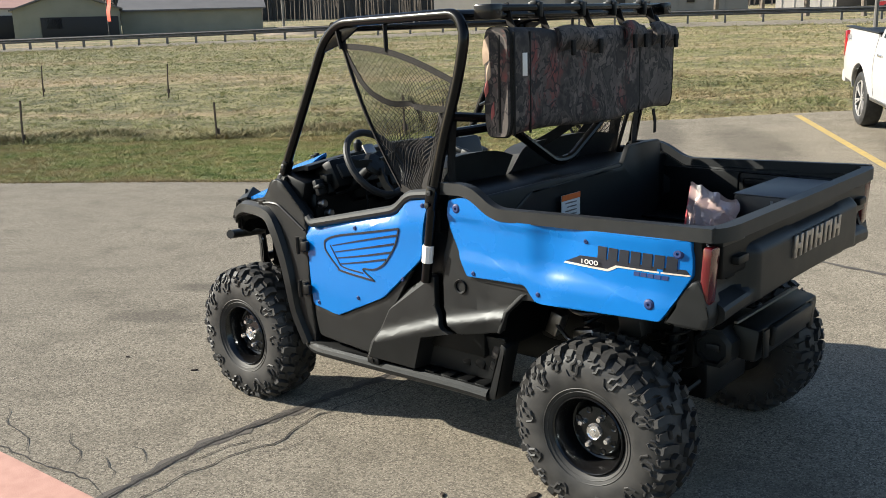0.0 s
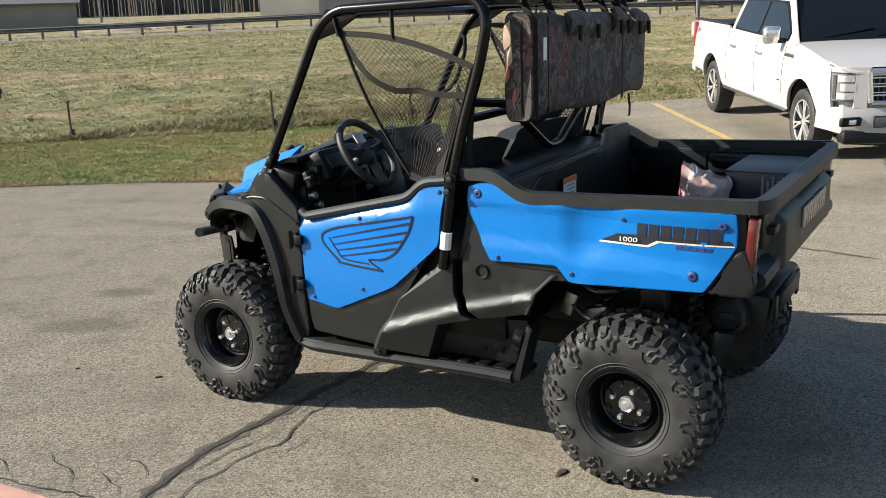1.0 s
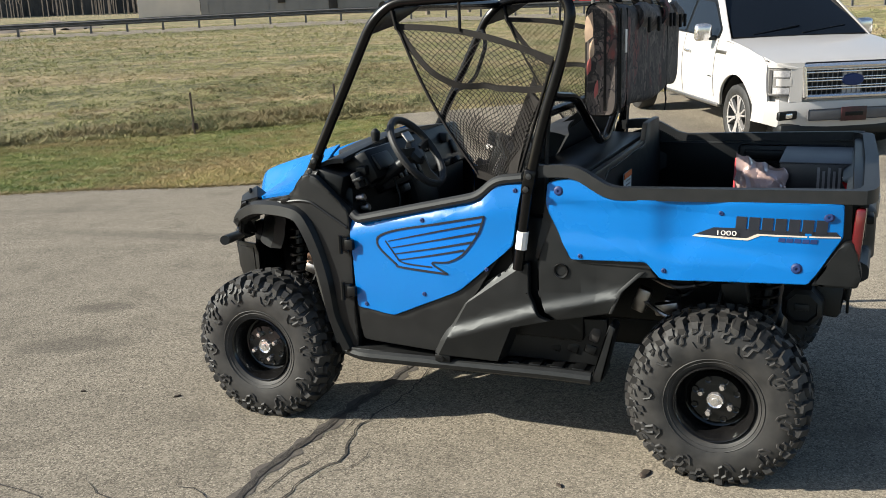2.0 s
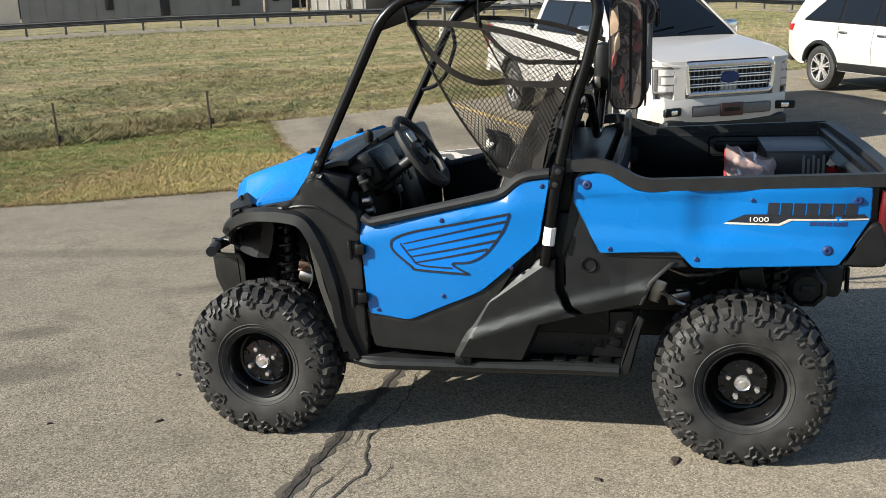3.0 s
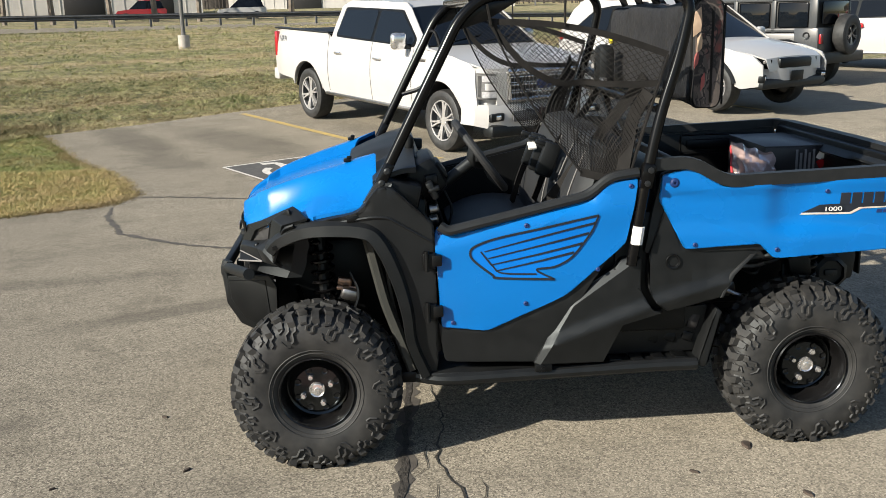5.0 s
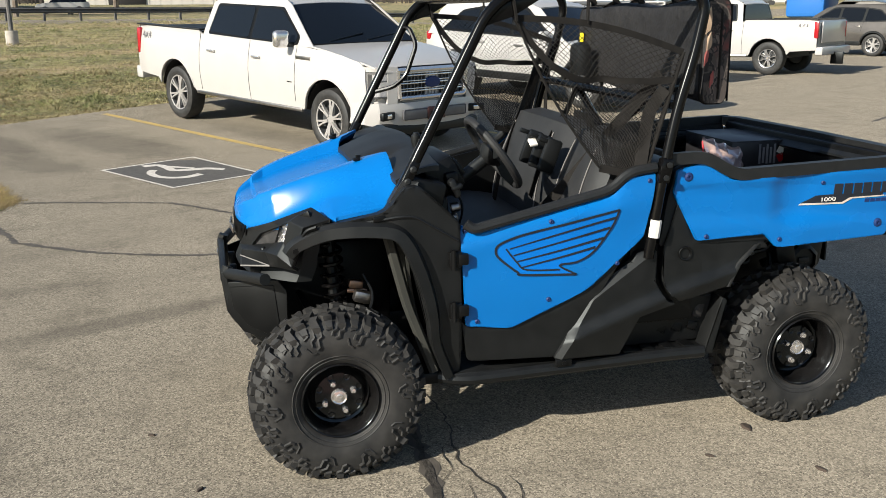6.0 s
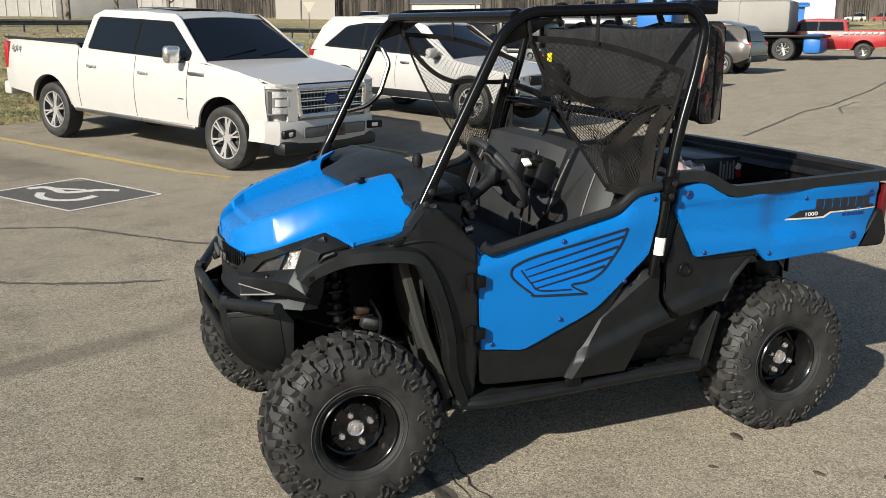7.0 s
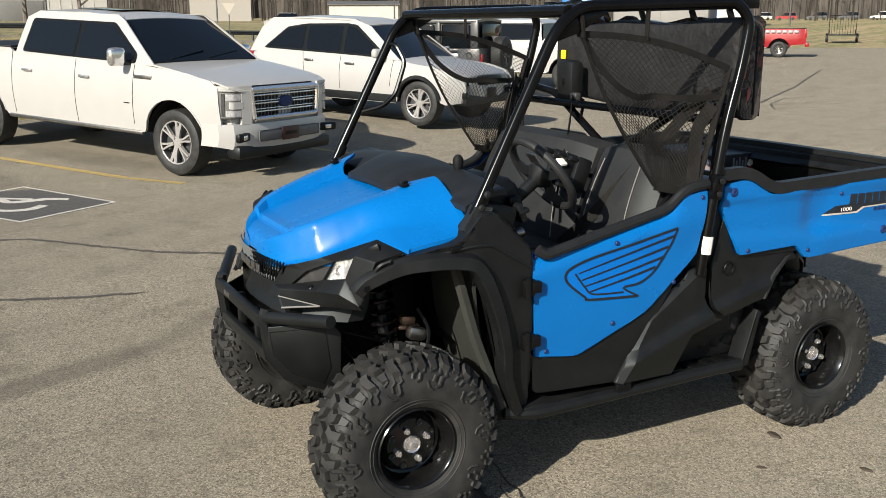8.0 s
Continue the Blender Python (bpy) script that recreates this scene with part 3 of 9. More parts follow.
def straw_lawn(r):
    x, y = r.uniform(-7.0, -4.2), r.uniform(3.6, 7.5)
    if not inside(LAWN, x, y):
        return None
    d = min(math.hypot(x - a, y - b) for a, b in GRASS_EDGE[2:12])
    return (x, y, 1.0) if r.random() < math.exp(-d * 0.8) + 0.10 else None


def rough_field(r):
    d = 11 + 62 * r.random() ** 1.9
    az = radians(r.uniform(-78, 14))
    x, y = -1 + d * math.sin(az), -4 + d * math.cos(az)
    if inside(LAWN, x, y) or inside(LOT, x, y) or d > 80:
        return None
    return (x, y, 0.6 + d / 55)


def field_verge(r):
    i = r.randrange(len(FIELD_EDGE) - 2)
    t = r.random()
    a, b = FIELD_EDGE[i], FIELD_EDGE[i + 1]
    o = abs(r.gauss(0, 0.5))
    return (a[0] + (b[0] - a[0]) * t - o * 0.75, a[1] + (b[1] - a[1]) * t + o * 0.75, r.uniform(0.8, 1.6))


tufts("lawn_grass", "short green lawn grass blades", 46000, near_lawn, 0.034, 0.0055, 5, M_LAWN_BLADES, 1)
tufts("lawn_straw", "dry tan grass along the asphalt edge", 5200, straw_lawn, 0.045, 0.008, 5, M_DEAD_BLADES, 2)
def lawn_rim(r):
    """The ragged brown rim of the lawn, a little over the asphalt's edge."""
    i = r.randrange(1, len(GRASS_EDGE) - 1)
    t = r.random()
    a, b = GRASS_EDGE[i], GRASS_EDGE[i + 1]
    q = math.hypot(b[0] - a[0], b[1] - a[1])
    o = r.gauss(-0.04, 0.05) + 0.05 * noise.noise((a[0] + t * q, i, 3.0))
    return (a[0] + (b[0] - a[0]) * t + (b[1] - a[1]) / q * o, a[1] + (b[1] - a[1]) * t - (b[0] - a[0]) / q * o, r.uniform(0.6, 1.3))


tufts("lawn_rim", "ragged brown grass rim along the asphalt", 6000, lawn_rim, 0.035, 0.006, 5, M_RIM_BLADES, 9)
tufts("field_grass", "rough olive and straw field grass", 120000, rough_field, 0.048, 0.0085, 5, M_FIELD_BLADES, 3, 1.5)
tufts("verge_weeds", "taller dry weeds along the field edge", 4000, field_verge, 0.05, 0.009, 6, M_FIELD_BLADES, 4)


WEED_SPOTS = [(random.Random(70 + k).uniform(0, 5), random.Random(90 + k).uniform(0.1, 1.3)) for k in range(46)]


def weed_clumps(r):
    """Close dark clumps a step beyond the mown edge."""
    along_, o = r.choice(WEED_SPOTS)
    i, t = min(len(FIELD_EDGE) - 2, int(along_)), along_ % 1.0
    a, b = FIELD_EDGE[i], FIELD_EDGE[i + 1]
    g = r.gauss(0, 0.22)
    o += r.gauss(0, 0.13)
    d = math.hypot(b[0] - a[0], b[1] - a[1])
    return (a[0] + (b[0] - a[0]) * (t + g / d) - o * 0.6, a[1] + (b[1] - a[1]) * (t + g / d) + o * 0.8, r.uniform(0.7, 1.5))


tufts("weed_clumps", "dark dry weed clumps along the field edge", 3600, weed_clumps, 0.10, 0.010, 6, M_WEED_BLADES, 6)


def bay_verge(r):
    """Low dark rough grass round the head of the bays."""
    x, y = r.uniform(-13, 2), r.uniform(9.5, 19)
    if inside(LAWN, x, y) or inside(LOT, x, y) or r.random() < 0.35 + 0.4 * noise.noise((x * 0.7, y * 0.7, 2.0)):
        return None
    return (x, y, r.uniform(0.6, 1.3))


tufts("verge_grass", "low dark rough grass at the head of the bays", 9000, bay_verge, 0.05, 0.010, 6, M_WEED_BLADES, 8, 1.8)


# Cracks and stains in the asphalt.
def crack(name, pts, width, material, label, seed, lift=0.003, jag=0.05):
    rnd = random.Random(seed)
    line = []
    for a, b in zip(pts, pts[1:]):
        n = max(2, int(math.hypot(b[0] - a[0], b[1] - a[1]) / 0.05))
        for i in range(n):
            t = i / n
            line.append((a[0] + (b[0] - a[0]) * t + rnd.uniform(-1, 1) * jag * 0.4, a[1] + (b[1] - a[1]) * t + rnd.uniform(-1, 1) * jag * 0.4))
    line.append(pts[-1])
    bm = bmesh.new()
    L, R = [], []
    for i, p in enumerate(line):
        a, b = line[max(0, i - 1)], line[min(len(line) - 1, i + 1)]
        dx, dy = b[0] - a[0], b[1] - a[1]
        q = math.hypot(dx, dy) or 1
        nx, ny = -dy / q, dx / q
        end = min(1, i / 4, (len(line) - 1 - i) / 4)
        w1, w2 = (width * rnd.uniform(0.15, 0.75) * (0.1 + 0.9 * end) for _ in range(2))
        L.append(bm.verts.new((p[0] + nx * w1, p[1] + ny * w1, land(*p) + lift)))
        R.append(bm.verts.new((p[0] - nx * w2, p[1] - ny * w2, land(*p) + lift)))
    for i in range(len(line) - 1):
        bm.faces.new((L[i], L[i + 1], R[i + 1], R[i]))
    return tagged(link(name, bm, material), label, "crack", kind="structure")


JOINT = [(-1.60, -3.2), (-1.60, -1.86), (-1.70, -1.3), (-1.665, -0.72), (-1.62, 0.0), (-1.58, 1.1), (-1.6, 2.2)]
crack("crack_border", JOINT, 0.075, M_STAIN, "dark worn border of an asphalt joint", 10, 0.002, 0.02)
crack("crack_joint", JOINT, 0.030, M_TAR, "dark open crack along an asphalt joint", 11, 0.0045, 0.016)
FINE = [[(-1.42, -2.3), (-1.49, -1.75), (-1.52, -1.5), (-1.50, -1.25), (-1.45, -1.1), (-1.50, -0.92), (-1.53, -0.75), (-1.50, -0.5), (-1.48, -0.3), (-1.53, 0.1)],
        [(-1.66, -1.55), (-1.60, -1.42), (-1.61, -1.25), (-1.56, -1.12), (-1.55, -0.95)], [(-1.49, -1.25), (-1.40, -1.16), (-1.36, -1.02), (-1.38, -0.92)], [(-1.64, -0.95), (-1.58, -0.85), (-1.57, -0.66), (-1.52, -0.58)],
        [(-1.68, -1.2), (-1.78, -1.12), (-1.80, -1.0)], [(-1.52, -1.5), (-1.44, -1.44), (-1.37, -1.46)], [(-1.74, -1.60), (-1.82, -1.52), (-1.95, -1.5), (-2.02, -1.42)],
        [(-1.62, -1.84), (-1.80, -1.80), (-2.02, -1.84), (-2.35, -1.87), (-2.9, -1.9)], [(-1.95, -1.82), (-2.05, -1.70), (-2.22, -1.66), (-2.38, -1.55)], [(-2.2, -1.86), (-2.42, -1.76), (-2.7, -1.72), (-2.9, -1.62)], [(-1.70, -1.75), (-1.88, -1.66), (-2.0, -1.64)]]
for k, line in enumerate(FINE):
    crack("crack_fine", line, 0.007 if k else 0.009, M_TAR, "thin branching crack in the asphalt", 40 + k, 0.004, 0.030)
crack("crack_far", [(-4.34, 5.0), (-4.27, 4.55), (-3.94, 3.75), (-3.3, 3.25), (-2.72, 3.0), (-2.2, 2.9)], 0.055, M_STAIN, "dark tar line curving from the lawn tip", 14, 0.003, 0.02)
crack("crack_far", [(-4.3, 5.5), (-3.9, 5.45), (-2.8, 5.1), (-1.95, 4.1), (-1.2, 3.6), (0.5, 3.2)], 0.05, M_STAIN, "dark tar line across the asphalt", 15, 0.003, 0.02)
crack("crack_far", [(7.6, 8.55), (9.4, 9.85), (11.6, 11.5), (13.2, 12.35), (15.2, 13.75), (17.6, 15.4), (20.6, 17.7), (25.0, 21.0)], 0.065, M_STAIN, "dark seam across the asphalt", 16, 0.003, 0.02)
crack("crack_far", [(12.2, 11.0), (13.0, 11.9), (14.3, 12.75), (15.8, 12.9)], 0.045, M_STAIN, "short branching seam beside a long one", 18, 0.003, 0.05)
crack("crack_far", [(4, 3.0), (9, 3.4), (16, 3.4)], 0.03, M_STAIN, "thin seam across the asphalt", 17, 0.003, 0.03)


# Flat bay markings.
def strip(name, a, b, w, material, label, lift=0.004, n=24, cat="marking"):
    a, b = Vector(a), Vector(b)
    d = (b - a).normalized()
    o = Vector((-d.y, d.x)) * w / 2
    bm = bmesh.new()
    rows = []
    for i in range(n + 1):
        p = a.lerp(b, i / n)
        rows.append([bm.verts.new((q.x, q.y, land(q.x, q.y) + lift)) for q in (p + o, p - o)])
    for r, s2 in zip(rows, rows[1:]):
        bm.faces.new((r[0], r[1], s2[1], s2[0]))
    return tagged(link(name, bm, material), label, cat, kind="structure")


strip("bay_line", (-0.95, 7.42), (-3.97, 11.9), 0.11, M_YELLOW, "worn yellow painted bay line")
strip("bay_line", (4.6, 10.6), (2.0, 14.6), 0.11, M_YELLOW, "worn yellow painted bay line")
strip("bay_line", (1.75, 8.6), (-1.2, 13.4), 0.10, M_YELLOW, "worn yellow painted bay line")

# The painted accessible bay symbol: dark square, pale border, wheelchair sign.
HC = [Vector(p) for p in ((-3.64, 7.33), (-2.60, 8.08), (-1.83, 6.55), (-2.80, 5.89))]


def hc(u, v, lift):
    p = HC[0].lerp(HC[1], v).lerp(HC[3].lerp(HC[2], v), u)
    return (p.x, p.y, land(p.x, p.y) + lift)


sign = empty("bay_symbol", Matrix.Translation(hc(0.5, 0.5, 0)))
tagged(sign, "dark square with a white painted wheelchair sign on asphalt", "marking", kind="structure")


def flat_shape(name, loops, lift, material):
    bm = bmesh.new()
    for lp in loops:
        bm.faces.new([bm.verts.new(Vector(hc(u, v, lift)) - sign.location) for u, v in lp])
    return part(name, bm, material, sign)


flat_shape("square", [[(0, 0), (1, 0), (1, 1), (0, 1)]], 0.003, M_DARKPATCH)
w = 0.028
flat_shape("border", [[(0, 0), (1, 0), (1, w), (0, w)], [(0, 1 - w), (1, 1 - w), (1, 1), (0, 1)], [(0, w), (w, w), (w, 1 - w), (0, 1 - w)], [(1 - w, w), (1, w), (1, 1 - w), (1 - w, 1 - w)]], 0.005, M_MARKING)


def along_plain(pts, n=5):
    """Points smoothed along a line."""
    out = []
    k = len(pts)
    for i in range(k - 1):
        p0, p1, p2, p3 = (Vector(pts[max(0, min(k - 1, j))]) for j in (i - 1, i, i + 1, i + 2))
        for j in range(n):
            t = j / n
            out.append(tuple(0.5 * ((2 * p1) + (p2 - p0) * t + (2 * p0 - 5 * p1 + 4 * p2 - p3) * t * t + (3 * p1 - p0 - 3 * p2 + p3) * t ** 3)))
    out.append(tuple(pts[-1]))
    return out


def stroke(pts, wd):
    """A painted stroke of the sign along (u, v) points, in quads that share their edges."""
    sides = []
    for i, (u, v) in enumerate(pts):
        a, b = pts[max(0, i - 1)], pts[min(len(pts) - 1, i + 1)]
        q = math.hypot(b[0] - a[0], b[1] - a[1])
        n = (-(b[1] - a[1]) / q * wd, (b[0] - a[0]) / q * wd)
        sides.append(((u + n[0], v + n[1]), (u - n[0], v - n[1])))
    return [[p[0], q[0], q[1], p[1]] for p, q in zip(sides, sides[1:])]


flat_shape("wheel_stroke", stroke(along_plain([(0.30, 0.34), (0.40, 0.24), (0.54, 0.20), (0.66, 0.25), (0.72, 0.38), (0.69, 0.55)]), 0.036), 0.0050, M_MARKING)
flat_shape("figure_stroke", stroke(along_plain([(0.10, 0.37), (0.14, 0.50), (0.28, 0.50), (0.42, 0.47), (0.49, 0.60), (0.54, 0.74), (0.66, 0.84)]), 0.042), 0.0056, M_MARKING)
flat_shape("arm_stroke", stroke([(0.25, 0.53), (0.36, 0.60), (0.46, 0.66)], 0.030), 0.0062, M_MARKING)

# ---- the utility vehicle: nose towards -x, driver's side towards -y ----
utv = empty("utility_vehicle", Matrix.Translation((0, -0.04, 0)) @ Matrix.Diagonal((1, 0.95, 1, 1)))
tagged(utv, "blue and black side-by-side with dump bed and roll cage", "utility vehicle")


def tyre_mesh(r, w, rim, lugs=20):
    """A knobbly tyre whose axis is the y axis: a round carcass, and the lugs, hooks and rings on it."""
    bm = bmesh.new()
    carcass = bmesh.new()
    h = w / 2
    prof = [(rim - 0.012, -h * 0.62), (rim + 0.006, -h * 0.82), (rim + 0.022, -h * 0.90), (rim + 0.055, -h * 1.0), (rim + 0.095, -h * 1.02), (r - 0.052, -h * 0.97),
            (r - 0.034, -h * 0.88), (r - 0.020, -h * 0.70), (r - 0.015, -h * 0.4), (r - 0.013, 0)]
    prof += [(a, -b) for a, b in prof[-2::-1]]
    lathe(carcass, prof, Matrix.Rotation(radians(90), 4, "X"), 56)
    half = [(-b, a) for a, b in prof[:10]][::-1]

    def rad(b):
        """Radius of the carcass at b across."""
        return float(np.interp(abs(b), [q[0] for q in half if q[1] > r - 0.06], [q[1] for q in half if q[1] > r - 0.06]))

    def block(pts, high):
        """pts: (angle, across); a lug standing high over the carcass, its top a little smaller."""
        n = len(pts)
        cx, cb = sum(a for a, b in pts) / n, sum(b for a, b in pts) / n
        lo = [bm.verts.new(((rad(b) - 0.004) * math.cos(a), b, (rad(b) - 0.004) * math.sin(a))) for a, b in pts]
        hi = []
        for a, b in pts:
            a2, b2 = cx + (a - cx) * 0.86, cb + (b - cb) * 0.93
            k = rad(b2) + high
            hi.append(bm.verts.new((k * math.cos(a2), b2 * (1 + 0.25 * high / h), k * math.sin(a2))))
        for i in range(n):
            bm.faces.new((lo[i], lo[(i + 1) % n], hi[(i + 1) % n], hi[i]))
        bm.faces.new(hi)

    def hook(line, sd, wd, high):
        """A ridge on the sidewall along (angle, radius) points."""
        sweep(bm, [(q * math.cos(g), sd * (h * lerp_line([(rim + 0.05, 1.0), (rim + 0.095, 1.02), (r - 0.052, 0.97), (r - 0.034, 0.88), (r - 0.02, 0.70)])(q) + high * 0.2), q * math.sin(g)) for g, q in line], wd, 5)

    st = math.tau / lugs
    for i in range(lugs):
        for sd in (-1, 1):
            a = i * st + (st / 2 if sd > 0 else 0)
            # bent bar from the middle out to the shoulder, in steps, with a notched block between
            block([(a, -0.004 * sd), (a + st * 0.34, 0.004 * sd), (a + st * 0.56, h * 0.30 * sd), (a + st * 0.18, h * 0.33 * sd)], 0.019)
            block([(a + st * 0.40, h * 0.36 * sd), (a + st * 0.78, h * 0.32 * sd), (a + st * 0.90, h * 0.50 * sd), (a + st * 0.78, h * 0.68 * sd), (a + st * 0.44, h * 0.68 * sd), (a + st * 0.56, h * 0.50 * sd)], 0.021)
            block([(a - st * 0.10, h * 0.50 * sd), (a + st * 0.22, h * 0.46 * sd), (a + st * 0.34, h * 0.72 * sd), (a + st * 0.28, h * 0.93 * sd), (a - st * 0.04, h * 0.96 * sd), (a + st * 0.02, h * 0.72 * sd)], 0.021)
            block([(a + st * 0.46, h * 0.76 * sd), (a + st * 0.80, h * 0.76 * sd), (a + st * 0.74, h * 0.93 * sd), (a + st * 0.48, h * 0.95 * sd)], 0.012)
            # stepped ridges running down the sidewall, long and short in turn
            deep = 0.088 if i % 2 else 0.060
            q = r - 0.026
            hook([(a - st * 0.02, q), (a + st * 0.03, q - deep * 0.40), (a + st * 0.20, q - deep * 0.46), (a + st * 0.25, q - deep * 0.80), (a + st * 0.42, q - deep * 0.86)], sd, 0.0066, 0.014)
            hook([(a + st * 0.26, q), (a + st * 0.33, q - deep * 0.34), (a + st * 0.50, q - deep * 0.42), (a + st * 0.56, q - deep * 0.66)], sd, 0.0064, 0.014)
            hook([(a + st * 0.50, q + 0.002), (a + st * 0.58, q - deep * 0.22), (a + st * 0.76, q - deep * 0.26)], sd, 0.0062, 0.014)
            if i % 2:
                hook([(a + st * 0.52, q - deep), (a + st * 0.74, q - deep * 0.92), (a + st * 0.86, q - deep * 0.62)], sd, 0.0045, 0.010)
    # fine rings on the sidewall
    for sd in (-1, 1):
        for q, k in ((rim + 0.026, 0.915), (rim + 0.040, 0.965)):
            sweep(bm, [(q * math.cos(math.tau * j / 48), sd * h * k, q * math.sin(math.tau * j / 48)) for j in range(48)], 0.0022, 4, True)
    return carcass, bm


def utv_wheel(x, s, r, w, yc, seed):
    """A wheel: tyre, dished black steel rim, hub cap and lug nuts. s: the side."""
    root = empty("wheel")
    root.parent = utv
    root.matrix_basis = Matrix.Translation((x, s * yc, 0.325)) @ Matrix.Rotation(0.4 * seed, 4, "Y")
    rim = 0.145
    carcass, lugs = tyre_mesh(r, w, rim)
    part("tyre", carcass, M_RUBBER, root, "black off-road tyre carcass")
    tagged(part("tread", lugs, M_RUBBER, root, "knobbly black tread lugs"), kind="stuff")
    h = w / 2
    turn = Matrix.Rotation(radians(90 if s < 0 else -90), 4, "X")
    bm = bmesh.new()
    lathe(bm, [(0.151, h * 0.80), (0.151, h * 0.88), (0.147, h * 0.92), (0.142, h * 0.88), (0.138, h * 0.72), (0.131, h * 0.62), (0.128, h * 0.34), (0.122, h * 0.20), (0.112, h * 0.16), (0.106, h * 0.20),
               (0.101, h * 0.36), (0.092, h * 0.42), (0.062, h * 0.44), (0.042, h * 0.48), (0.0, h * 0.48)], turn, 48)
    lathe(bm, [(0.151, h * 0.80), (0.145, -h * 0.7), (0.05, -h * 0.7)], turn, 32)
    for i in range(8):
        a = math.tau * i / 8
        # hollows of the disc: small dished rings
        c = turn @ Vector((0.082 * math.cos(a), 0.082 * math.sin(a), h * 0.425))
        lathe(bm, [(0.0145, 0.0), (0.0130, 0.004), (0.009, 0.002), (0.007, -0.004), (0.0, -0.004)], Matrix.Translation(c) @ turn, 12)
    part("rim", bm, M_RIM, root, "glossy black steel rim")
    bm = bmesh.new()
    lathe(bm, [(0.033, h * 0.46), (0.033, h * 0.52), (0.029, h * 0.58), (0.024, h * 0.55), (0.013, h * 0.56), (0.010, h * 0.61), (0.0, h * 0.61)], turn, 12)
    part("hub_cap", bm, M_CHROME, root, "small silver hub cap")
    for i in range(4):
        a = math.tau * (i + 0.5) / 4
        c = turn @ Vector((0.060 * math.cos(a), 0.060 * math.sin(a), h * 0.42))
        bm = bmesh.new()
        lathe(bm, [(0.0125, 0.0), (0.0125, 0.020), (0.009, 0.028), (0.0, 0.029)], Matrix.Translation(c) @ turn, 6)
        part("lug_nut", bm, M_CHROME, root)
    return root


R_TYRE = 0.338
utv_wheel(-2.005, -1, R_TYRE, 0.245, 0.695, 1)
utv_wheel(-2.005, 1, R_TYRE, 0.245, 0.695, 2)
utv_wheel(0.0, -1, R_TYRE + 0.002, 0.285, 0.675, 3)
utv_wheel(0.0, 1, R_TYRE + 0.002, 0.285, 0.675, 4)

# Side surfaces: how far out the body stands at (x, z).
def y_door(x, z):
    base = lerp_line([(-1.55, 0.770), (-1.35, 0.788), (-1.1, 0.806), (-0.75, 0.818)])(x)
    ridge = 0.020 * max(0.0, 1 - abs(z - (0.985 + 0.10 * (x + 1.2))) / 0.10)
    tuck = 0.05 * max(0.0, 0.66 - z) + 0.10 * max(0.0, z - 1.07) + 0.55 * max(0.0, z - (0.936 + 0.227 * (x + 1.47) - 0.040)) * smooth(-0.86, -0.96, x)
    return base + ridge * 0.5 - tuck


def y_bed(x, z):
    belly = 0.014 * smooth(0.90, 0.93, z + 0.03 * x) * (1 - smooth(1.06, 1.09, z))
    out = lerp_line([(-0.70, 0.800), (-0.5, 0.818), (-0.2, 0.842), (0.3, 0.846), (0.46, 0.825)])(x)
    crease = 0.012 * smooth(-0.10, -0.02, x - 0.6 * (z - 1.0))
    dent = 0.020 * smooth(-0.25, -0.16, x) * (1 - smooth(-0.12, 0.18, x)) * smooth(0.90, 0.945, z)
    return out + crease * 0.4 - belly * 0.8 - dent - 0.05 * max(0.0, z - 1.10)


def y_low(x, z):
    """Flat above, a narrow lit ledge along a slanting fold, then tucked in below it."""
    fold = 0.672 + 0.274 * (x + 0.66)
    return 0.786 + 0.022 * smooth(fold + 0.006, fold - 0.046, z) - 0.28 * max(0.0, fold - 0.040 - z) - 0.04 * max(0.0, z - 0.8) + 0.015 * lin(-0.45, -0.3, x)


LOW_FOLDS = [(-0.66, 0.678, -0.36, 0.7602), (-0.66, 0.663, -0.36, 0.7452), (-0.66, 0.650, -0.36, 0.7322), (-0.66, 0.637, -0.36, 0.7192), (-0.66, 0.626, -0.36, 0.7082), (-0.45, 0, -0.45, 1), (-0.30, 0, -0.30, 1), (-0.7, 0.8, 0, 0.8)]


def y_fender(x, z):
    out = lerp_line([(-2.22, 0.60), (-2.10, 0.685), (-1.95, 0.74), (-1.75, 0.778), (-1.50, 0.772)])(x)
    return out - 0.10 * max(0.0, 0.62 - z)


def y_post(x, z):
    """The panel below the cage post: a bevel along the door's edge, a lit ridge across it, a hollow over the step."""
    e1 = ((x + 1.142) * 0.253 - (z - 0.402) * 0.142) / 0.290
    e2 = ((x + 1.000) * 0.135 - (z - 0.655) * 0.188) / 0.2315
    top = 0.658 + 0.367 * (x + 0.72)
    y = 0.806 + 0.03 * (x + 0.9) - 0.022 * (1 - lin(0.0, 0.024, min(e1, e2))) + 0.024 * smooth(top + 0.006, top - 0.052, z) - 0.22 * max(0.0, top - 0.046 - z)
    hollow = lin(0.0, -0.018, z - 0.558 - 0.28 * (x + 0.789)) * lin(0.0, 0.018, x + 0.789 - 0.43 * (z - 0.558))
    return y - 0.085 * hollow


POST_FOLDS = [(-1.121, 0.390, -0.979, 0.643), (-0.986, 0.6355, -0.798, 0.7705), (-1.142, 0.511, -0.60, 0.710), (-1.142, 0.496, -0.60, 0.695), (-1.142, 0.480, -0.60, 0.679), (-1.142, 0.464, -0.60, 0.663), (-1.142, 0.449, -0.60, 0.648),
              (-0.90, 0.527, -0.50, 0.639), (-0.90, 0.509, -0.50, 0.621), (-0.789, 0.558, -0.854, 0.408), (-0.771, 0.558, -0.836, 0.408)]


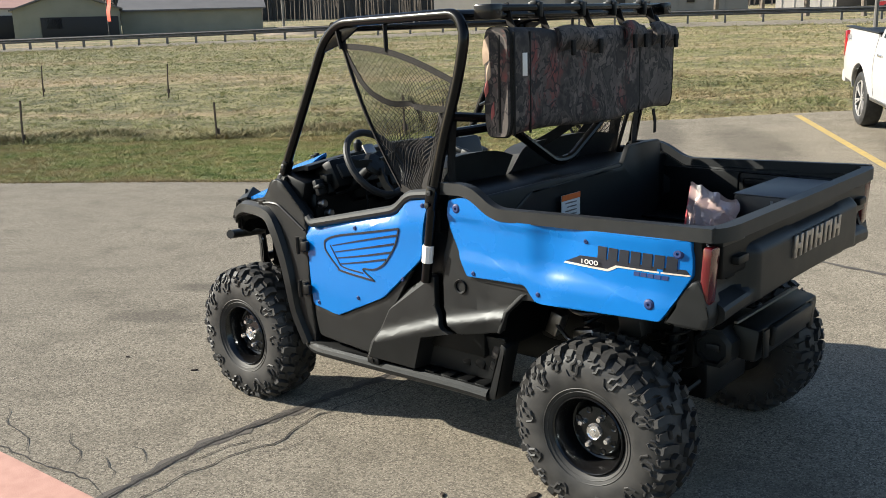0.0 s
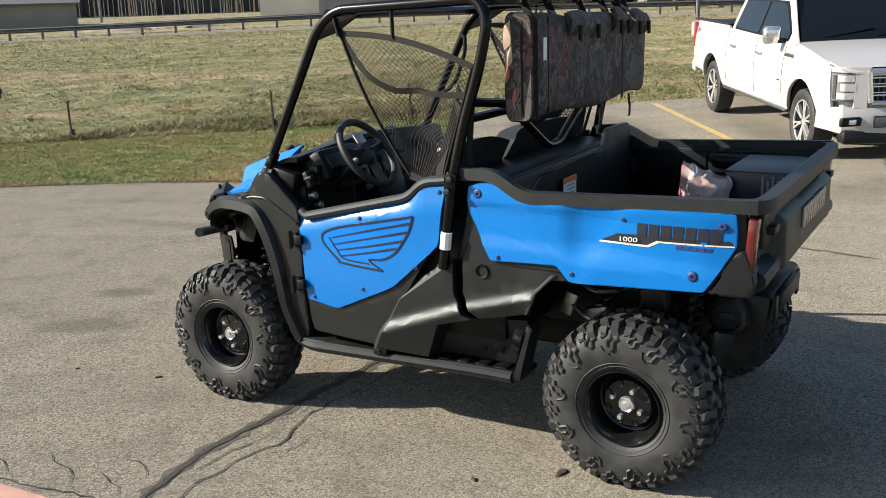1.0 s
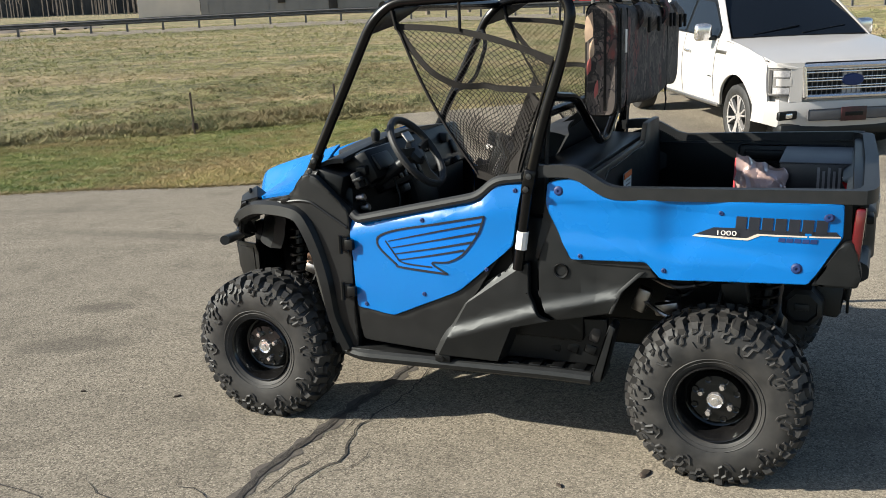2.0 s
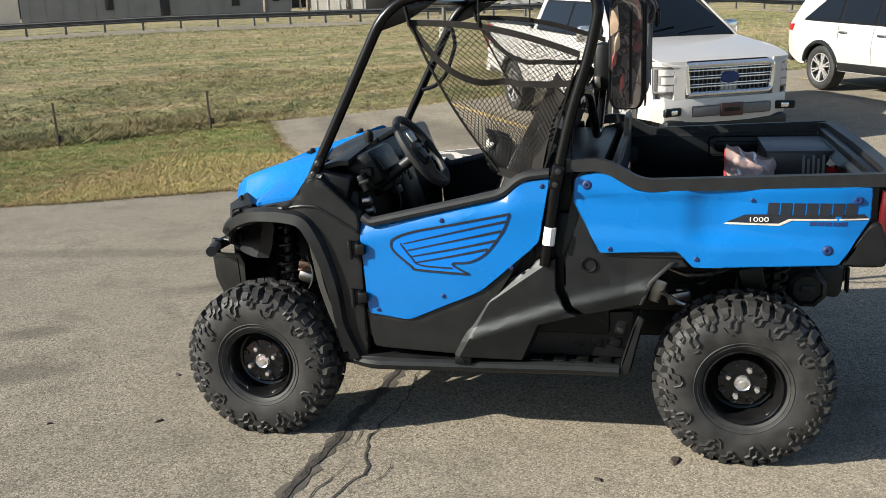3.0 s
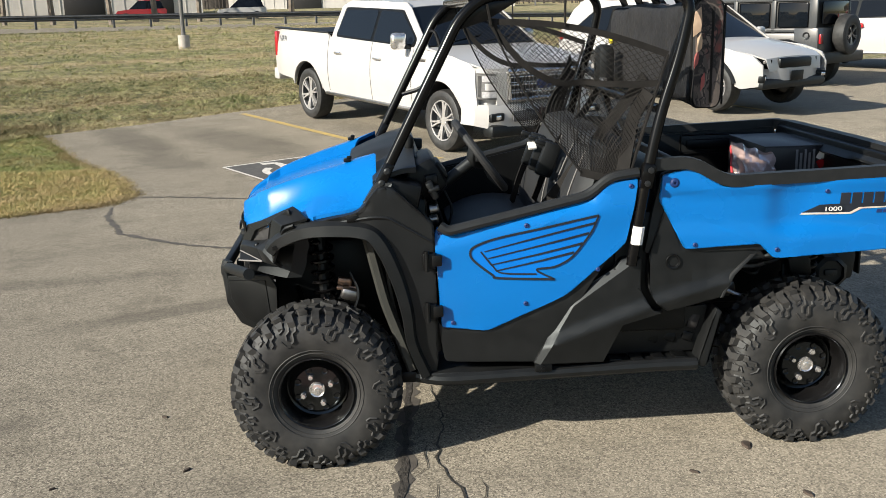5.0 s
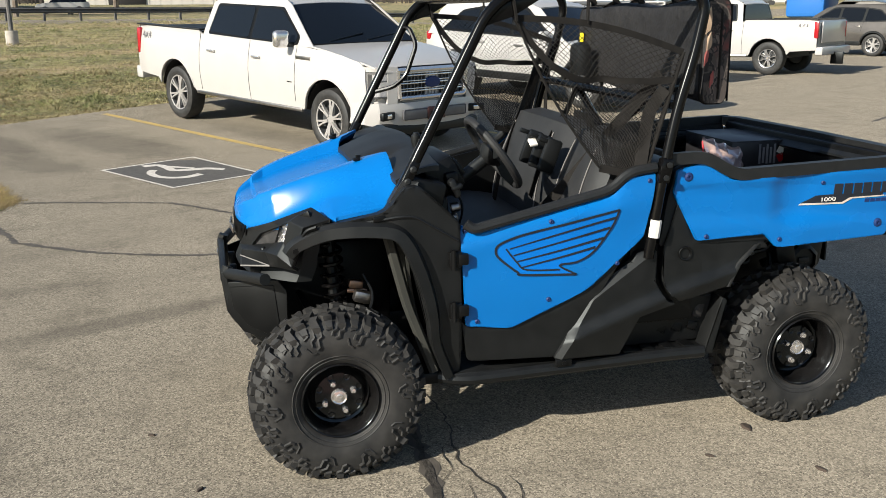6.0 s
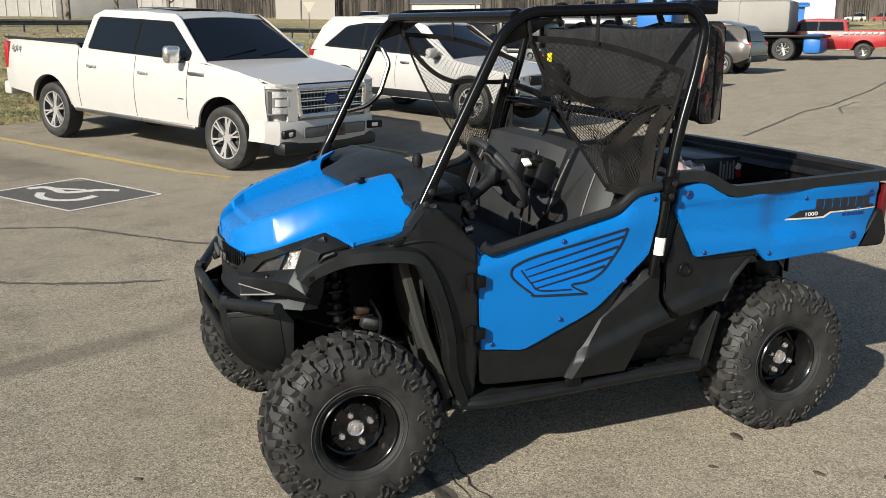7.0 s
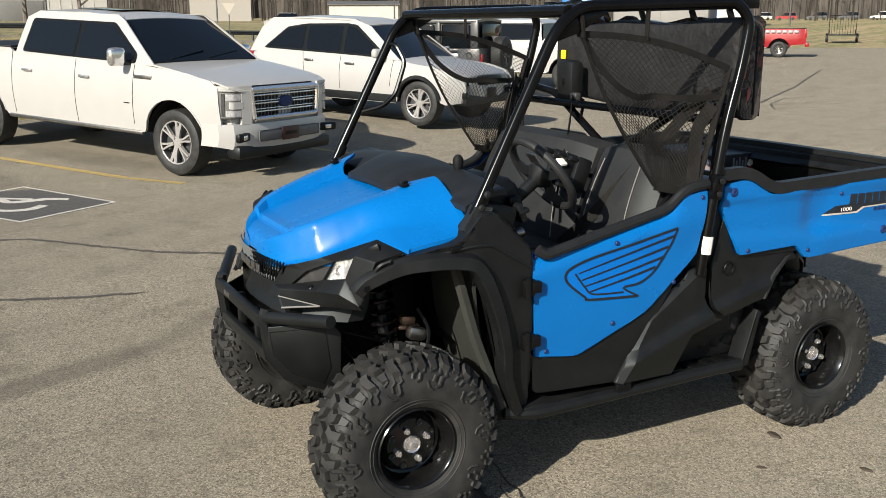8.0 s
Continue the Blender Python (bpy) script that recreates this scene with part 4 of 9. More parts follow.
def stitched(pts, n=6, rad=0.03):
    """Outline with its corners rounded a little."""
    out = []
    k = len(pts)
    for i in range(k):
        a, b, c = (Vector((*pts[j % k], 0)) for j in (i - 1, i, i + 1))
        u, w = a - b, c - b
        d = min(rad, u.length * 0.4, w.length * 0.4)
        p, q = b + u.normalized() * d, b + w.normalized() * d
        for j in range(n + 1):
            t = j / n
            v = p * (1 - t) ** 2 + b * 2 * t * (1 - t) + q * t * t
            out.append((v.x, v.y))
    return out


DOOR_BLUE = [(-1.508, 0.970), (-1.470, 0.936), (-0.915, 1.062), (-0.842, 1.128), (-0.735, 1.140), (-0.780, 0.890), (-1.008, 0.690), (-1.320, 0.548), (-1.502, 0.566), (-1.512, 0.78), (-1.524, 0.93)]
BED_BLUE = [(-0.640, 1.145), (-0.535, 1.172), (-0.405, 1.098), (0.405, 1.118), (0.408, 0.999), (0.305, 0.832), (-0.200, 0.810), (-0.256, 0.868), (-0.546, 0.853), (-0.648, 1.05)]


def bolt(parent, x, z, yf, s, r=0.010, material=None, name="bolt"):
    y = s * yf(x, z)
    turn = Matrix.Translation((x, y, z)) @ Matrix.Rotation(radians(90 if s < 0 else -90), 4, "X")
    bm = bmesh.new()
    lathe(bm, [(r * 1.25, -0.002), (r * 1.2, 0.002), (r, 0.0035), (r * 0.8, 0.006), (r * 0.35, 0.006), (r * 0.3, 0.001), (0, 0.001)], turn, 12)
    part(name, bm, material or M_DECAL_NAVY, parent)


def ribbon(pts, w, yf, s, lift=0.004):
    """A thin stripe laid on a side surface along (x, z) points."""
    bm = bmesh.new()
    rows = []
    for i, (x, z) in enumerate(pts):
        a, b = Vector(pts[max(0, i - 1)]), Vector(pts[min(len(pts) - 1, i + 1)])
        d = (b - a).normalized()
        n = Vector((-d.y, d.x))
        wi = w[i] if isinstance(w, (list, tuple)) else w
        rows.append([bm.verts.new((p[0], s * (yf(p[0], p[1]) + lift), p[1])) for p in ((x + n.x * wi / 2, z + n.y * wi / 2), (x - n.x * wi / 2, z - n.y * wi / 2))])
    for a, b in zip(rows, rows[1:]):
        bm.faces.new((a[0], a[1], b[1], b[0]))
    r = bmesh.ops.extrude_face_region(bm, geom=bm.faces[:], use_keep_orig=True)
    for v in r["geom"]:
        if isinstance(v, bmesh.types.BMVert):
            v.co.y -= s * 0.003
    return bm


def along(pts, n=10):
    """More points along a line of (x, z) points, smoothly."""
    out = []
    k = len(pts)
    for i in range(k - 1):
        p0, p1, p2, p3 = (Vector(pts[max(0, min(k - 1, j))]) for j in (i - 1, i, i + 1, i + 2))
        for j in range(n):
            t = j / n
            out.append(tuple(0.5 * ((2 * p1) + (p2 - p0) * t + (2 * p0 - 5 * p1 + 4 * p2 - p3) * t * t + (3 * p1 - p0 - 3 * p2 + p3) * t ** 3)))
    out.append(tuple(pts[-1]))
    return out


def utv_side(s):
    # door: blue skin, black top rail, black lower shell, hinges, wing decal
    door = part("door", panel(stitched([(-1.52, 0.60), (-1.50, 0.566), (-1.32, 0.545), (-1.008, 0.688), (-0.84, 0.835), (-1.125, 0.405), (-1.49, 0.415)], 3, 0.02), lambda x, z: y_door(x, z) - 0.012, 0.02, s), M_BLACK, utv,
                "closed half door, blue skin over black lower shell")
    part("door_skin", panel(stitched(DOOR_BLUE, 3, 0.012), y_door, 0.014, s, 0.032), M_BLUE, door, "glossy blue moulded door panel")
    part("door_rail", tube([(-1.50, s * 0.772, 0.978), (-1.47, s * 0.778, 0.955), (-0.925, s * 0.795, 1.078), (-0.845, s * 0.80, 1.148), (-0.735, s * 0.805, 1.162)], 0.021, 10, 0.04), M_TRIM, door, "black rounded door top rail")
    part("door_liner", panel([(-1.5, 0.95), (-0.92, 1.07), (-0.84, 1.14), (-0.74, 1.15), (-0.74, 0.5), (-1.5, 0.45)], lambda x, z: 0.735, 0.015, s), M_DEEP, door)
    for x, z in ((-1.167, 0.972), (-0.889, 0.788), (-1.171, 0.659), (-1.456, 0.585), (-1.498, 0.945), (-0.765, 1.112)):
        bolt(door, x, z, y_door, s, 0.008)
    for z in (0.845, 0.640):
        bm = bmesh.new()
        box(bm, (-1.545, s * 0.785, z), (0.05, 0.03, 0.065), None, 0.008)
        box(bm, (-1.515, s * 0.79, z), (0.04, 0.025, 0.045), None, 0.006)
        sweep(bm, [(-1.555, s * 0.80, z - 0.04), (-1.555, s * 0.80, z + 0.04)], 0.010, 8)
        part("hinge", bm, M_DEEP, door, "black door hinge")
    wing = [(-0.892, 1.005), (-1.10, 0.962), (-1.28, 0.925), (-1.365, 0.895), (-1.385, 0.868), (-1.370, 0.835), (-1.300, 0.778), (-1.275, 0.765), (-1.06, 0.755)]
    fill = along([(-0.892, 1.005), (-1.10, 0.962), (-1.28, 0.925), (-1.365, 0.895), (-1.385, 0.868), (-1.370, 0.835), (-1.300, 0.778), (-1.275, 0.765)], 4) + [(-1.06, 0.755), (-1.13, 0.795), (-1.06, 0.805), (-1.0, 0.835), (-0.955, 0.885), (-0.915, 0.945)]
    part("decal", panel(fill, y_door, 0.002, s, 0.05, 0, None, 0.0015), M_BLUE_FILM, door, "bright blue film inside the wing decal")
    part("decal", ribbon(along(wing, 6), 0.0085, y_door, s), M_DECAL, door, "black outlined wing decal")
    feathers = [[(-0.905, 0.975), (-1.10, 0.930), (-1.33, 0.872)], [(-0.928, 0.935), (-1.12, 0.890), (-1.315, 0.845)], [(-0.952, 0.895), (-1.13, 0.855), (-1.30, 0.820)], [(-0.985, 0.860), (-1.14, 0.825), (-1.285, 0.795)]]
    for f in feathers:
        part("decal", ribbon(along(f, 6), [0.009 - 0.005 * i / 12 for i in range(13)], y_door, s), M_DECAL, door)
    part("decal", ribbon(along([(-0.892, 1.005), (-0.915, 0.945), (-0.955, 0.885), (-1.0, 0.835), (-1.06, 0.805), (-1.13, 0.795), (-1.06, 0.755)], 5), 0.007, y_door, s), M_DECAL, door)
    part("decal", ribbon(along([(-1.345, 0.873), (-1.30, 0.815), (-1.262, 0.785), (-1.13, 0.778)], 5), 0.006, y_door, s), M_DECAL, door)

    # bed side: blue skin, black rim, tail lamp, bumper corner
    bed = part("bed_side", panel(stitched([(-0.70, 0.835), (-0.64, 1.15), (-0.53, 1.18), (-0.39, 1.105), (0.43, 1.125), (0.44, 0.85), (-0.2, 0.84)], 3, 0.02), lambda x, z: y_bed(x, z) - 0.018, 0.03, s), M_BLACK, utv, "dump bed side with blue skin")
    part("bed_skin", panel(stitched(BED_BLUE, 3, 0.012), y_bed, 0.016, s, 0.028), M_BLUE, bed, "glossy blue moulded bed panel")
    rim = [(-0.69, 1.185), (-0.655, 1.190), (-0.53, 1.196), (-0.395, 1.118), (0.44, 1.142), (0.47, 1.142)]
    part("bed_rim", tube([(x, s * (y_bed(x, 1.1) - 0.012), z) for x, z in rim], 0.026, 10, 0.05, flat=(0.046, 0.040)), M_TRIM, bed, "black square-edged bed rim")
    for x, z in ((-0.508, 0.871), (-0.189, 0.844), (0.005, 1.066)):
        bolt(bed, x, z, y_bed, s, 0.008)
    for x, z in ((-0.594, 1.117), (0.359, 1.071), (0.265, 0.887)):
        bolt(bed, x, z, y_bed, s, 0.0155)
    part("tail_corner", panel(stitched([(0.41, 0.985), (0.44, 0.99), (0.475, 0.875), (0.462, 0.826), (0.31, 0.826)], 3, 0.012), lambda x, z: 0.842 - 0.05 * max(0, x - 0.38), 0.10, s, 0.05, 0.008), M_BLACK, bed, "black plastic bed corner")
    part("tail_lamp", boxes(((0.452, s * 0.800, 1.000), (0.034, 0.070, 0.205), Matrix.Rotation(0.06, 4, "Y"), 0.010)), M_TAIL, bed, "tall red tail lamp lens")
    # lettering of the maker and model stands as plain blocks
    for k in range(7):
        x0 = 0.055 + k * 0.044
        part("decal", panel([(x0, 1.012), (x0 + 0.036, 1.012), (x0 + 0.039, 1.058), (x0 + 0.003, 1.058)], y_bed, 0.003, s, 0, 0, None, 0.003), M_DECAL, bed)
    part("decal", panel([(-0.085, 0.982), (0.11, 0.982), (0.145, 1.000), (0.398, 1.003), (0.385, 1.018), (0.12, 1.015), (0.05, 1.015), (-0.02, 1.012)], y_bed, 0.002, s, 0.08, 0, None, 0.0015), M_DECAL, bed, "black and silver slanted stripe")
    part("decal", panel([(-0.095, 0.974), (0.10, 0.974), (0.14, 0.994), (0.40, 0.998), (0.40, 1.003), (0.13, 1.000), (0.095, 0.981), (-0.085, 0.981)], y_bed, 0.002, s, 0.08, 0, None, 0.002), M_DECAL_SILVER, bed, "silver stripe edge")
    for k in range(5):
        x0 = 0.20 + k * 0.026
        part("decal", panel([(x0, 0.976), (x0 + 0.021, 0.976), (x0 + 0.023, 0.990), (x0 + 0.002, 0.990)], y_bed, 0.002, s, 0, 0, None, 0.002), M_DECAL_NAVY, bed)
    turn = Matrix.Translation((0.025, s * (y_bed(0.02, 1.0) + 0.0135), 0.9965)) @ Matrix.Rotation(radians(90), 4, "X") @ (Matrix() if s < 0 else Matrix.Rotation(radians(180), 4, "Y")) @ Matrix.Diagonal((1.55, 1, 1, 1))
    lettering("decal", "1000", 0.024, 0.0006, M_WHITE, bed, turn, "white model number")

    # black lower quarter, middle post panel, sill and step
    part("lower_quarter", panel(stitched([(-0.684, 0.832), (-0.62, 1.02), (-0.55, 0.85), (-0.255, 0.863), (-0.215, 0.803), (-0.290, 0.80), (-0.358, 0.735), (-0.392, 0.648), (-0.605, 0.600), (-0.652, 0.636), (-0.684, 0.700)], 3, 0.012), lambda x, z: y_low(x, z) + 0.012, 0.04, s, 0.06, 0.006, folds=LOW_FOLDS), M_BLACK, utv, "black moulded panel ahead of the rear wheel", 0.5)
    bm = bmesh.new()
    lathe(bm, [(0.030, 0.0), (0.028, 0.004), (0.022, 0.002), (0.018, -0.012), (0.0, -0.012)], Matrix.Translation((-0.588, s * 0.802, 0.803)) @ Matrix.Rotation(radians(90 if s < 0 else -90), 4, "X"), 20)
    part("filler_cap", bm, M_DEEP, utv)
    part("brace_edge", panel([(-0.285, 0.822), (-0.262, 0.826), (-0.345, 0.742), (-0.385, 0.650), (-0.397, 0.650), (-0.362, 0.745)], lambda x, z: y_low(x, z) + 0.022, 0.02, s, 0, 0.004), M_TRIM, utv)
    part("post_panel", panel(stitched([(-0.790, 0.822), (-0.716, 0.828), (-0.716, 0.694), (-0.672, 0.615), (-0.60, 0.590), (-0.42, 0.60), (-0.44, 0.39), (-1.142, 0.402), (-1.000, 0.655), (-0.905, 0.730), (-0.815, 0.785)], 3, 0.012),
                                y_post, 0.03, s, 0.05, 0.005, folds=POST_FOLDS), M_BLACK, utv, "black moulded panel below the cage post", 0.5)
    sill = part("sill", tube([(-1.60, s * 0.72, 0.35), (-1.50, s * 0.765, 0.345), (-0.62, s * 0.770, 0.365), (-0.47, s * 0.775, 0.365)], 0.027, 10, 0.06), M_BLACK, utv, "black sill rail")
    part("step_plate", boxes(((-0.66, s * 0.70, 0.372), (0.46, 0.17, 0.022), None, 0.006), ((-1.1, s * 0.66, 0.36), (0.9, 0.22, 0.03), None, 0.006)), M_BLACK, sill)
    for k in range(4):
        part("step_tread", boxes(((-0.80 + k * 0.09, s * 0.72, 0.388), (0.05, 0.09, 0.012), None, 0.003)), M_DEEP, sill)
    part("step_fin", panel(stitched([(-0.475, 0.355), (-0.43, 0.355), (-0.375, 0.585), (-0.40, 0.60)], 2, 0.008), lambda x, z: 0.79, 0.09, s, 0.06, 0.006), M_BLACK, sill, "black fin behind the step")
    for k in range(3):
        part("vent_slot", boxes(((-0.615 + k * 0.072, s * 0.718, 0.53), (0.046, 0.016, 0.070), Matrix.Rotation(0.3, 4, "Y"), 0.010)), M_DARK, sill, "dark vent slot")
        part("vent_slot", boxes(((-0.635 + k * 0.072, s * 0.708, 0.462), (0.048, 0.012, 0.040), Matrix.Rotation(0.3, 4, "Y"), 0.008)), M_DEEP, sill)
    bm = bmesh.new()
    box(bm, (-1.10, s * 0.792, 0.385), (0.07, 0.02, 0.035), None, 0.006)
    sweep(bm, [(-1.10, s * 0.80, 0.385), (-1.10, s * 0.808, 0.385)], 0.009, 8)
    part("sill_clamp", bm, M_DEEP, sill)

    # front fender with its arch and the hinge post running down to the sill
    FEN = [(-2.118, 0.925), (-2.098, 0.980), (-2.075, 0.992), (-2.0, 0.999), (-1.83, 1.034), (-1.80, 1.050), (-1.735, 1.135), (-1.675, 1.134), (-1.52, 0.985), (-1.515, 0.42), (-1.53, 0.325), (-1.565, 0.325), (-1.62, 0.44),
           (-1.675, 0.70), (-1.735, 0.90), (-1.80, 0.965), (-1.995, 0.957), (-2.110, 0.895)]
    fen = part("fender", panel(stitched(FEN, 3, 0.02), y_fender, 0.035, s, 0.05, 0.010), M_BLACK, utv, "black moulded front fender")
    lip = along([(-2.150, 0.862), (-2.105, 0.905), (-1.99, 0.945), (-1.815, 0.944), (-1.755, 0.905), (-1.697, 0.775), (-1.660, 0.64), (-1.640, 0.50), (-1.585, 0.355)], 5)
    rows = []
    for i, (x, z) in enumerate(lip):
        p, q = Vector(lip[max(0, i - 1)]), Vector(lip[min(len(lip) - 1, i + 1)])
        n_ = Vector((-(q - p).y, (q - p).x)).normalized()
        k = 0.75 + 0.25 * math.sin(math.pi * min(1.0, i / len(lip) * 1.2))
        y = y_fender(x, z)
        rows.append([(x + n_.x * o * k, s * (y + d), z + n_.y * o * k) for o, d in ((0.062, -0.006), (0.060, 0.004), (0.046, 0.026), (0.004, 0.032), (0.0, 0.026), (0.002, -0.05), (0.02, -0.05))])
    part("arch_lip", loft(rows), M_BLACK, fen, "black stepped flare round the wheel arch", 0.35)
    part("fender_fold", tube([(x, s * (y_fender(x, z) + 0.004), z) for x, z in ((-2.09, 0.972), (-1.99, 0.985), (-1.76, 1.022), (-1.70, 1.020), (-1.53, 0.915))], 0.006, 6, 0.02), M_BLACK, fen)
    part("fender_top", grid(lambda u, v: ((-2.085 + 0.35 * u), s * (y_fender(-2.085 + 0.35 * u, 1.0) * (1 - v) + v * (y_fender(-2.085 + 0.35 * u, 1.0) - 0.10)),
                                          lerp_line([(0, 0.991), (0.24, 0.999), (0.72, 1.034), (0.82, 1.050), (1, 1.13)])(u) + 0.002 * v), [i / 14 for i in range(15)], [0, 0.3, 0.7, 1], (0, 0, -0.02)), M_BLACK, fen)
    for x, z in ((-2.010, 0.972), (-1.832, 1.016)):
        part("fender_clip", boxes(((x, s * (y_fender(x, z) + 0.004), z), (0.045, 0.012, 0.022), Matrix.Rotation(-0.1, 4, "Y"), 0.004)), M_DEEP, fen)
    part("post_cap", loft([[(-1.79, s * 0.735, 1.070), (-1.70, s * 0.765, 1.085), (-1.70, s * 0.70, 1.085), (-1.79, s * 0.70, 1.07)], [(-1.735, s * 0.735, 1.150), (-1.675, s * 0.745, 1.145), (-1.675, s * 0.69, 1.15), (-1.735, s * 0.69, 1.155)]]), M_TRIM, fen, "grey black cap below the cage post")
    # cowl between post and door, and the filler under the cage foot
    part("cowl_filler", boxes(((-1.655, s * 0.60, 1.075), (0.17, 0.26, 0.15), Matrix.Rotation(0.25, 4, "Y"), 0.02)), M_DEEP, fen)
    part("cowl_side", panel(stitched([(-1.76, 1.05), (-1.68, 1.13), (-1.52, 0.985), (-1.50, 0.45), (-1.62, 0.45)], 3, 0.02), lambda x, z: 0.735, 0.02, s), M_DEEP, fen)
    part("wheel_well", grid(lambda u, v: (-2.15 + 0.43 * u, s * (0.28 + 0.42 * v), 0.89 + 0.06 * math.sin(u * 2.2)), [i / 8 for i in range(9)], [0, 0.5, 1], (0, 0, 0.015)), M_DEEP, fen)
    # liner plate behind the front wheel, lit from ahead
    part("liner", grid(lambda u, v: (-1.70 + 0.10 * u * u - 0.02 * v, s * (0.28 + 0.40 * v), 0.90 - 0.50 * u), [i / 8 for i in range(9)], [0, 0.5, 1], (0.012, 0, 0)), M_DUSTY, fen, "dusty inner fender liner")
    part("liner_strut", tube([(-1.78, s * 0.66, 0.92), (-1.72, s * 0.70, 0.66), (-1.62, s * 0.73, 0.38)], 0.022, 6, 0.05), M_DUSTY, fen)

    # cage, one bent tube a side
    cage = part("cage_side", tube([(-1.735, s * 0.715, 1.115), (-1.40, s * 0.706, 1.755), (-1.30, s * 0.706, 1.832), (-0.60, s * 0.765, 1.852), (-0.548, s * 0.785, 1.78), (-0.585, s * 0.79, 1.60), (-0.655, s * 0.80, 1.385), (-0.705, s * 0.815, 1.16), (-0.758, s * 0.815, 0.80)],
                                   0.0215, 14, 0.10), M_TUBE, utv, "glossy black bent steel roll cage tube")
    part("foot_bracket", boxes(((-1.705, s * 0.712, 1.165), (0.036, 0.05, 0.12), Matrix.Rotation(0.48, 4, "Y"), 0.008)), M_TUBE, cage)
    for k in (0.0, 0.045):
        bm = bmesh.new()
        lathe(bm, [(0.014, 0), (0.014, 0.012), (0.008, 0.016), (0, 0.016)], Matrix.Translation((-1.715 + k * 0.5, s * 0.728, 1.145 + k)) @ Matrix.Rotation(radians(90 if s < 0 else -90), 4, "X"), 10)
        part("bracket_bolt", bm, M_TRIM, cage)
    part("gusset", panel([(-1.43, 1.70), (-1.36, 1.80), (-1.27, 1.81), (-1.17, 1.815), (-1.30, 1.74)], lambda x, z: 0.712, 0.012, s, 0, 0.003), M_TUBE, cage)
    part("post_joint", boxes(((-0.705, s * 0.815, 1.15), (0.052, 0.052, 0.10), Matrix.Rotation(0.2, 4, "Y"), 0.012)), M_TUBE, cage)
    for k in (-0.025, 0.025):
        bm = bmesh.new()
        lathe(bm, [(0.012, 0), (0.012, 0.008), (0, 0.010)], Matrix.Translation((-0.705 + k * 0.25, s * 0.846, 1.15 + k)) @ Matrix.Rotation(radians(90 if s < 0 else -90), 4, "X"), 8)
        part("bracket_bolt", bm, M_TRIM, cage)
    part("reflector", tube([(-0.733, s * 0.822, 0.955), (-0.742, s * 0.822, 0.885)], 0.0235, 10), M_WHITE, cage, "white sleeve on the cage post")
    part("rear_stay", tube([(-0.62, s * 0.79, 1.47), (-0.61, s * 0.50, 1.44), (-0.61, s * 0.07, 1.215), (-0.61, 0.0, 1.21)], 0.019, 10, 0.06), M_TUBE, cage)
    part("belt_run", tube([(-0.63, s * 0.765, 1.50), (-0.655, s * 0.755, 1.28), (-0.66, s * 0.745, 1.08)], 0.016, 4, flat=(0.046, 0.004)), M_WEB, cage, "black belt webbing down the post")
    if s > 0:
        part("grab_handle", tube([(-1.585, 0.69, 1.37), (-1.50, 0.64, 1.395), (-1.44, 0.625, 1.45), (-1.385, 0.63, 1.60), (-1.41, 0.68, 1.68), (-1.445, 0.70, 1.685)], 0.011, 8, 0.03), M_TUBE, cage, "black loop grab handle")


utv_side(-1)
utv_side(1)

# roof cross tubes, rack bar and rear frame
part("cross_tube", tube([(-1.345, -0.70, 1.815), (-1.345, 0.70, 1.815)], 0.022, 12), M_TUBE, utv, "glossy black front roof tube")
part("cross_tube", tube([(-0.60, -0.77, 1.845), (-0.60, 0.77, 1.845)], 0.021, 12), M_TUBE, utv)
part("cross_tube", tube([(-0.66, -0.79, 1.40), (-0.66, 0.79, 1.40)], 0.018, 10), M_TUBE, utv)
rack = part("rack_bar", boxes(((-0.50, 0.0, 1.868), (0.045, 1.42, 0.026), None, 0.006), ((-0.50, 0.0, 1.842), (0.030, 1.42, 0.014), None, 0.003)), M_TUBE, utv, "black rear rack bar on the cage")
for y in (-0.70, 0.70):
    part("rack_end", boxes(((-0.50, y, 1.855), (0.085, 0.075, 0.055), None, 0.006)), M_TUBE, rack)
for y in (-0.38, -0.05, 0.22, 0.5):
    part("rack_clamp", boxes(((-0.50, y, 1.86), (0.062, 0.026, 0.060), None, 0.006), ((-0.50, y, 1.885), (0.03, 0.034, 0.02), None, 0.004)), M_DEEP, rack)


# hood
W_EDGE = lerp_line(along([(-2.335, 0.06), (-2.325, 0.17), (-2.29, 0.285), (-2.20, 0.425), (-2.10, 0.56), (-2.0, 0.692), (-1.97, 0.70), (-1.88, 0.714), (-1.74, 0.722)], 5))
Z_EDGE = lerp_line(along([(-2.335, 0.908), (-2.286, 0.915), (-2.20, 0.940), (-2.10, 0.978), (-2.0, 1.014), (-1.90, 1.036), (-1.86, 1.042), (-1.80, 1.052), (-1.74, 1.066)], 5))
Z_MID = lerp_line(along([(-2.335, 0.945), (-2.315, 0.985), (-2.26, 1.020), (-2.15, 1.070), (-2.0, 1.120), (-1.88, 1.155), (-1.74, 1.200)], 5))


RIDGE = lerp_line(along([(-2.335, 0.14), (-2.28, 0.27), (-2.15, 0.325), (-2.0, 0.355), (-1.74, 0.40)], 5))


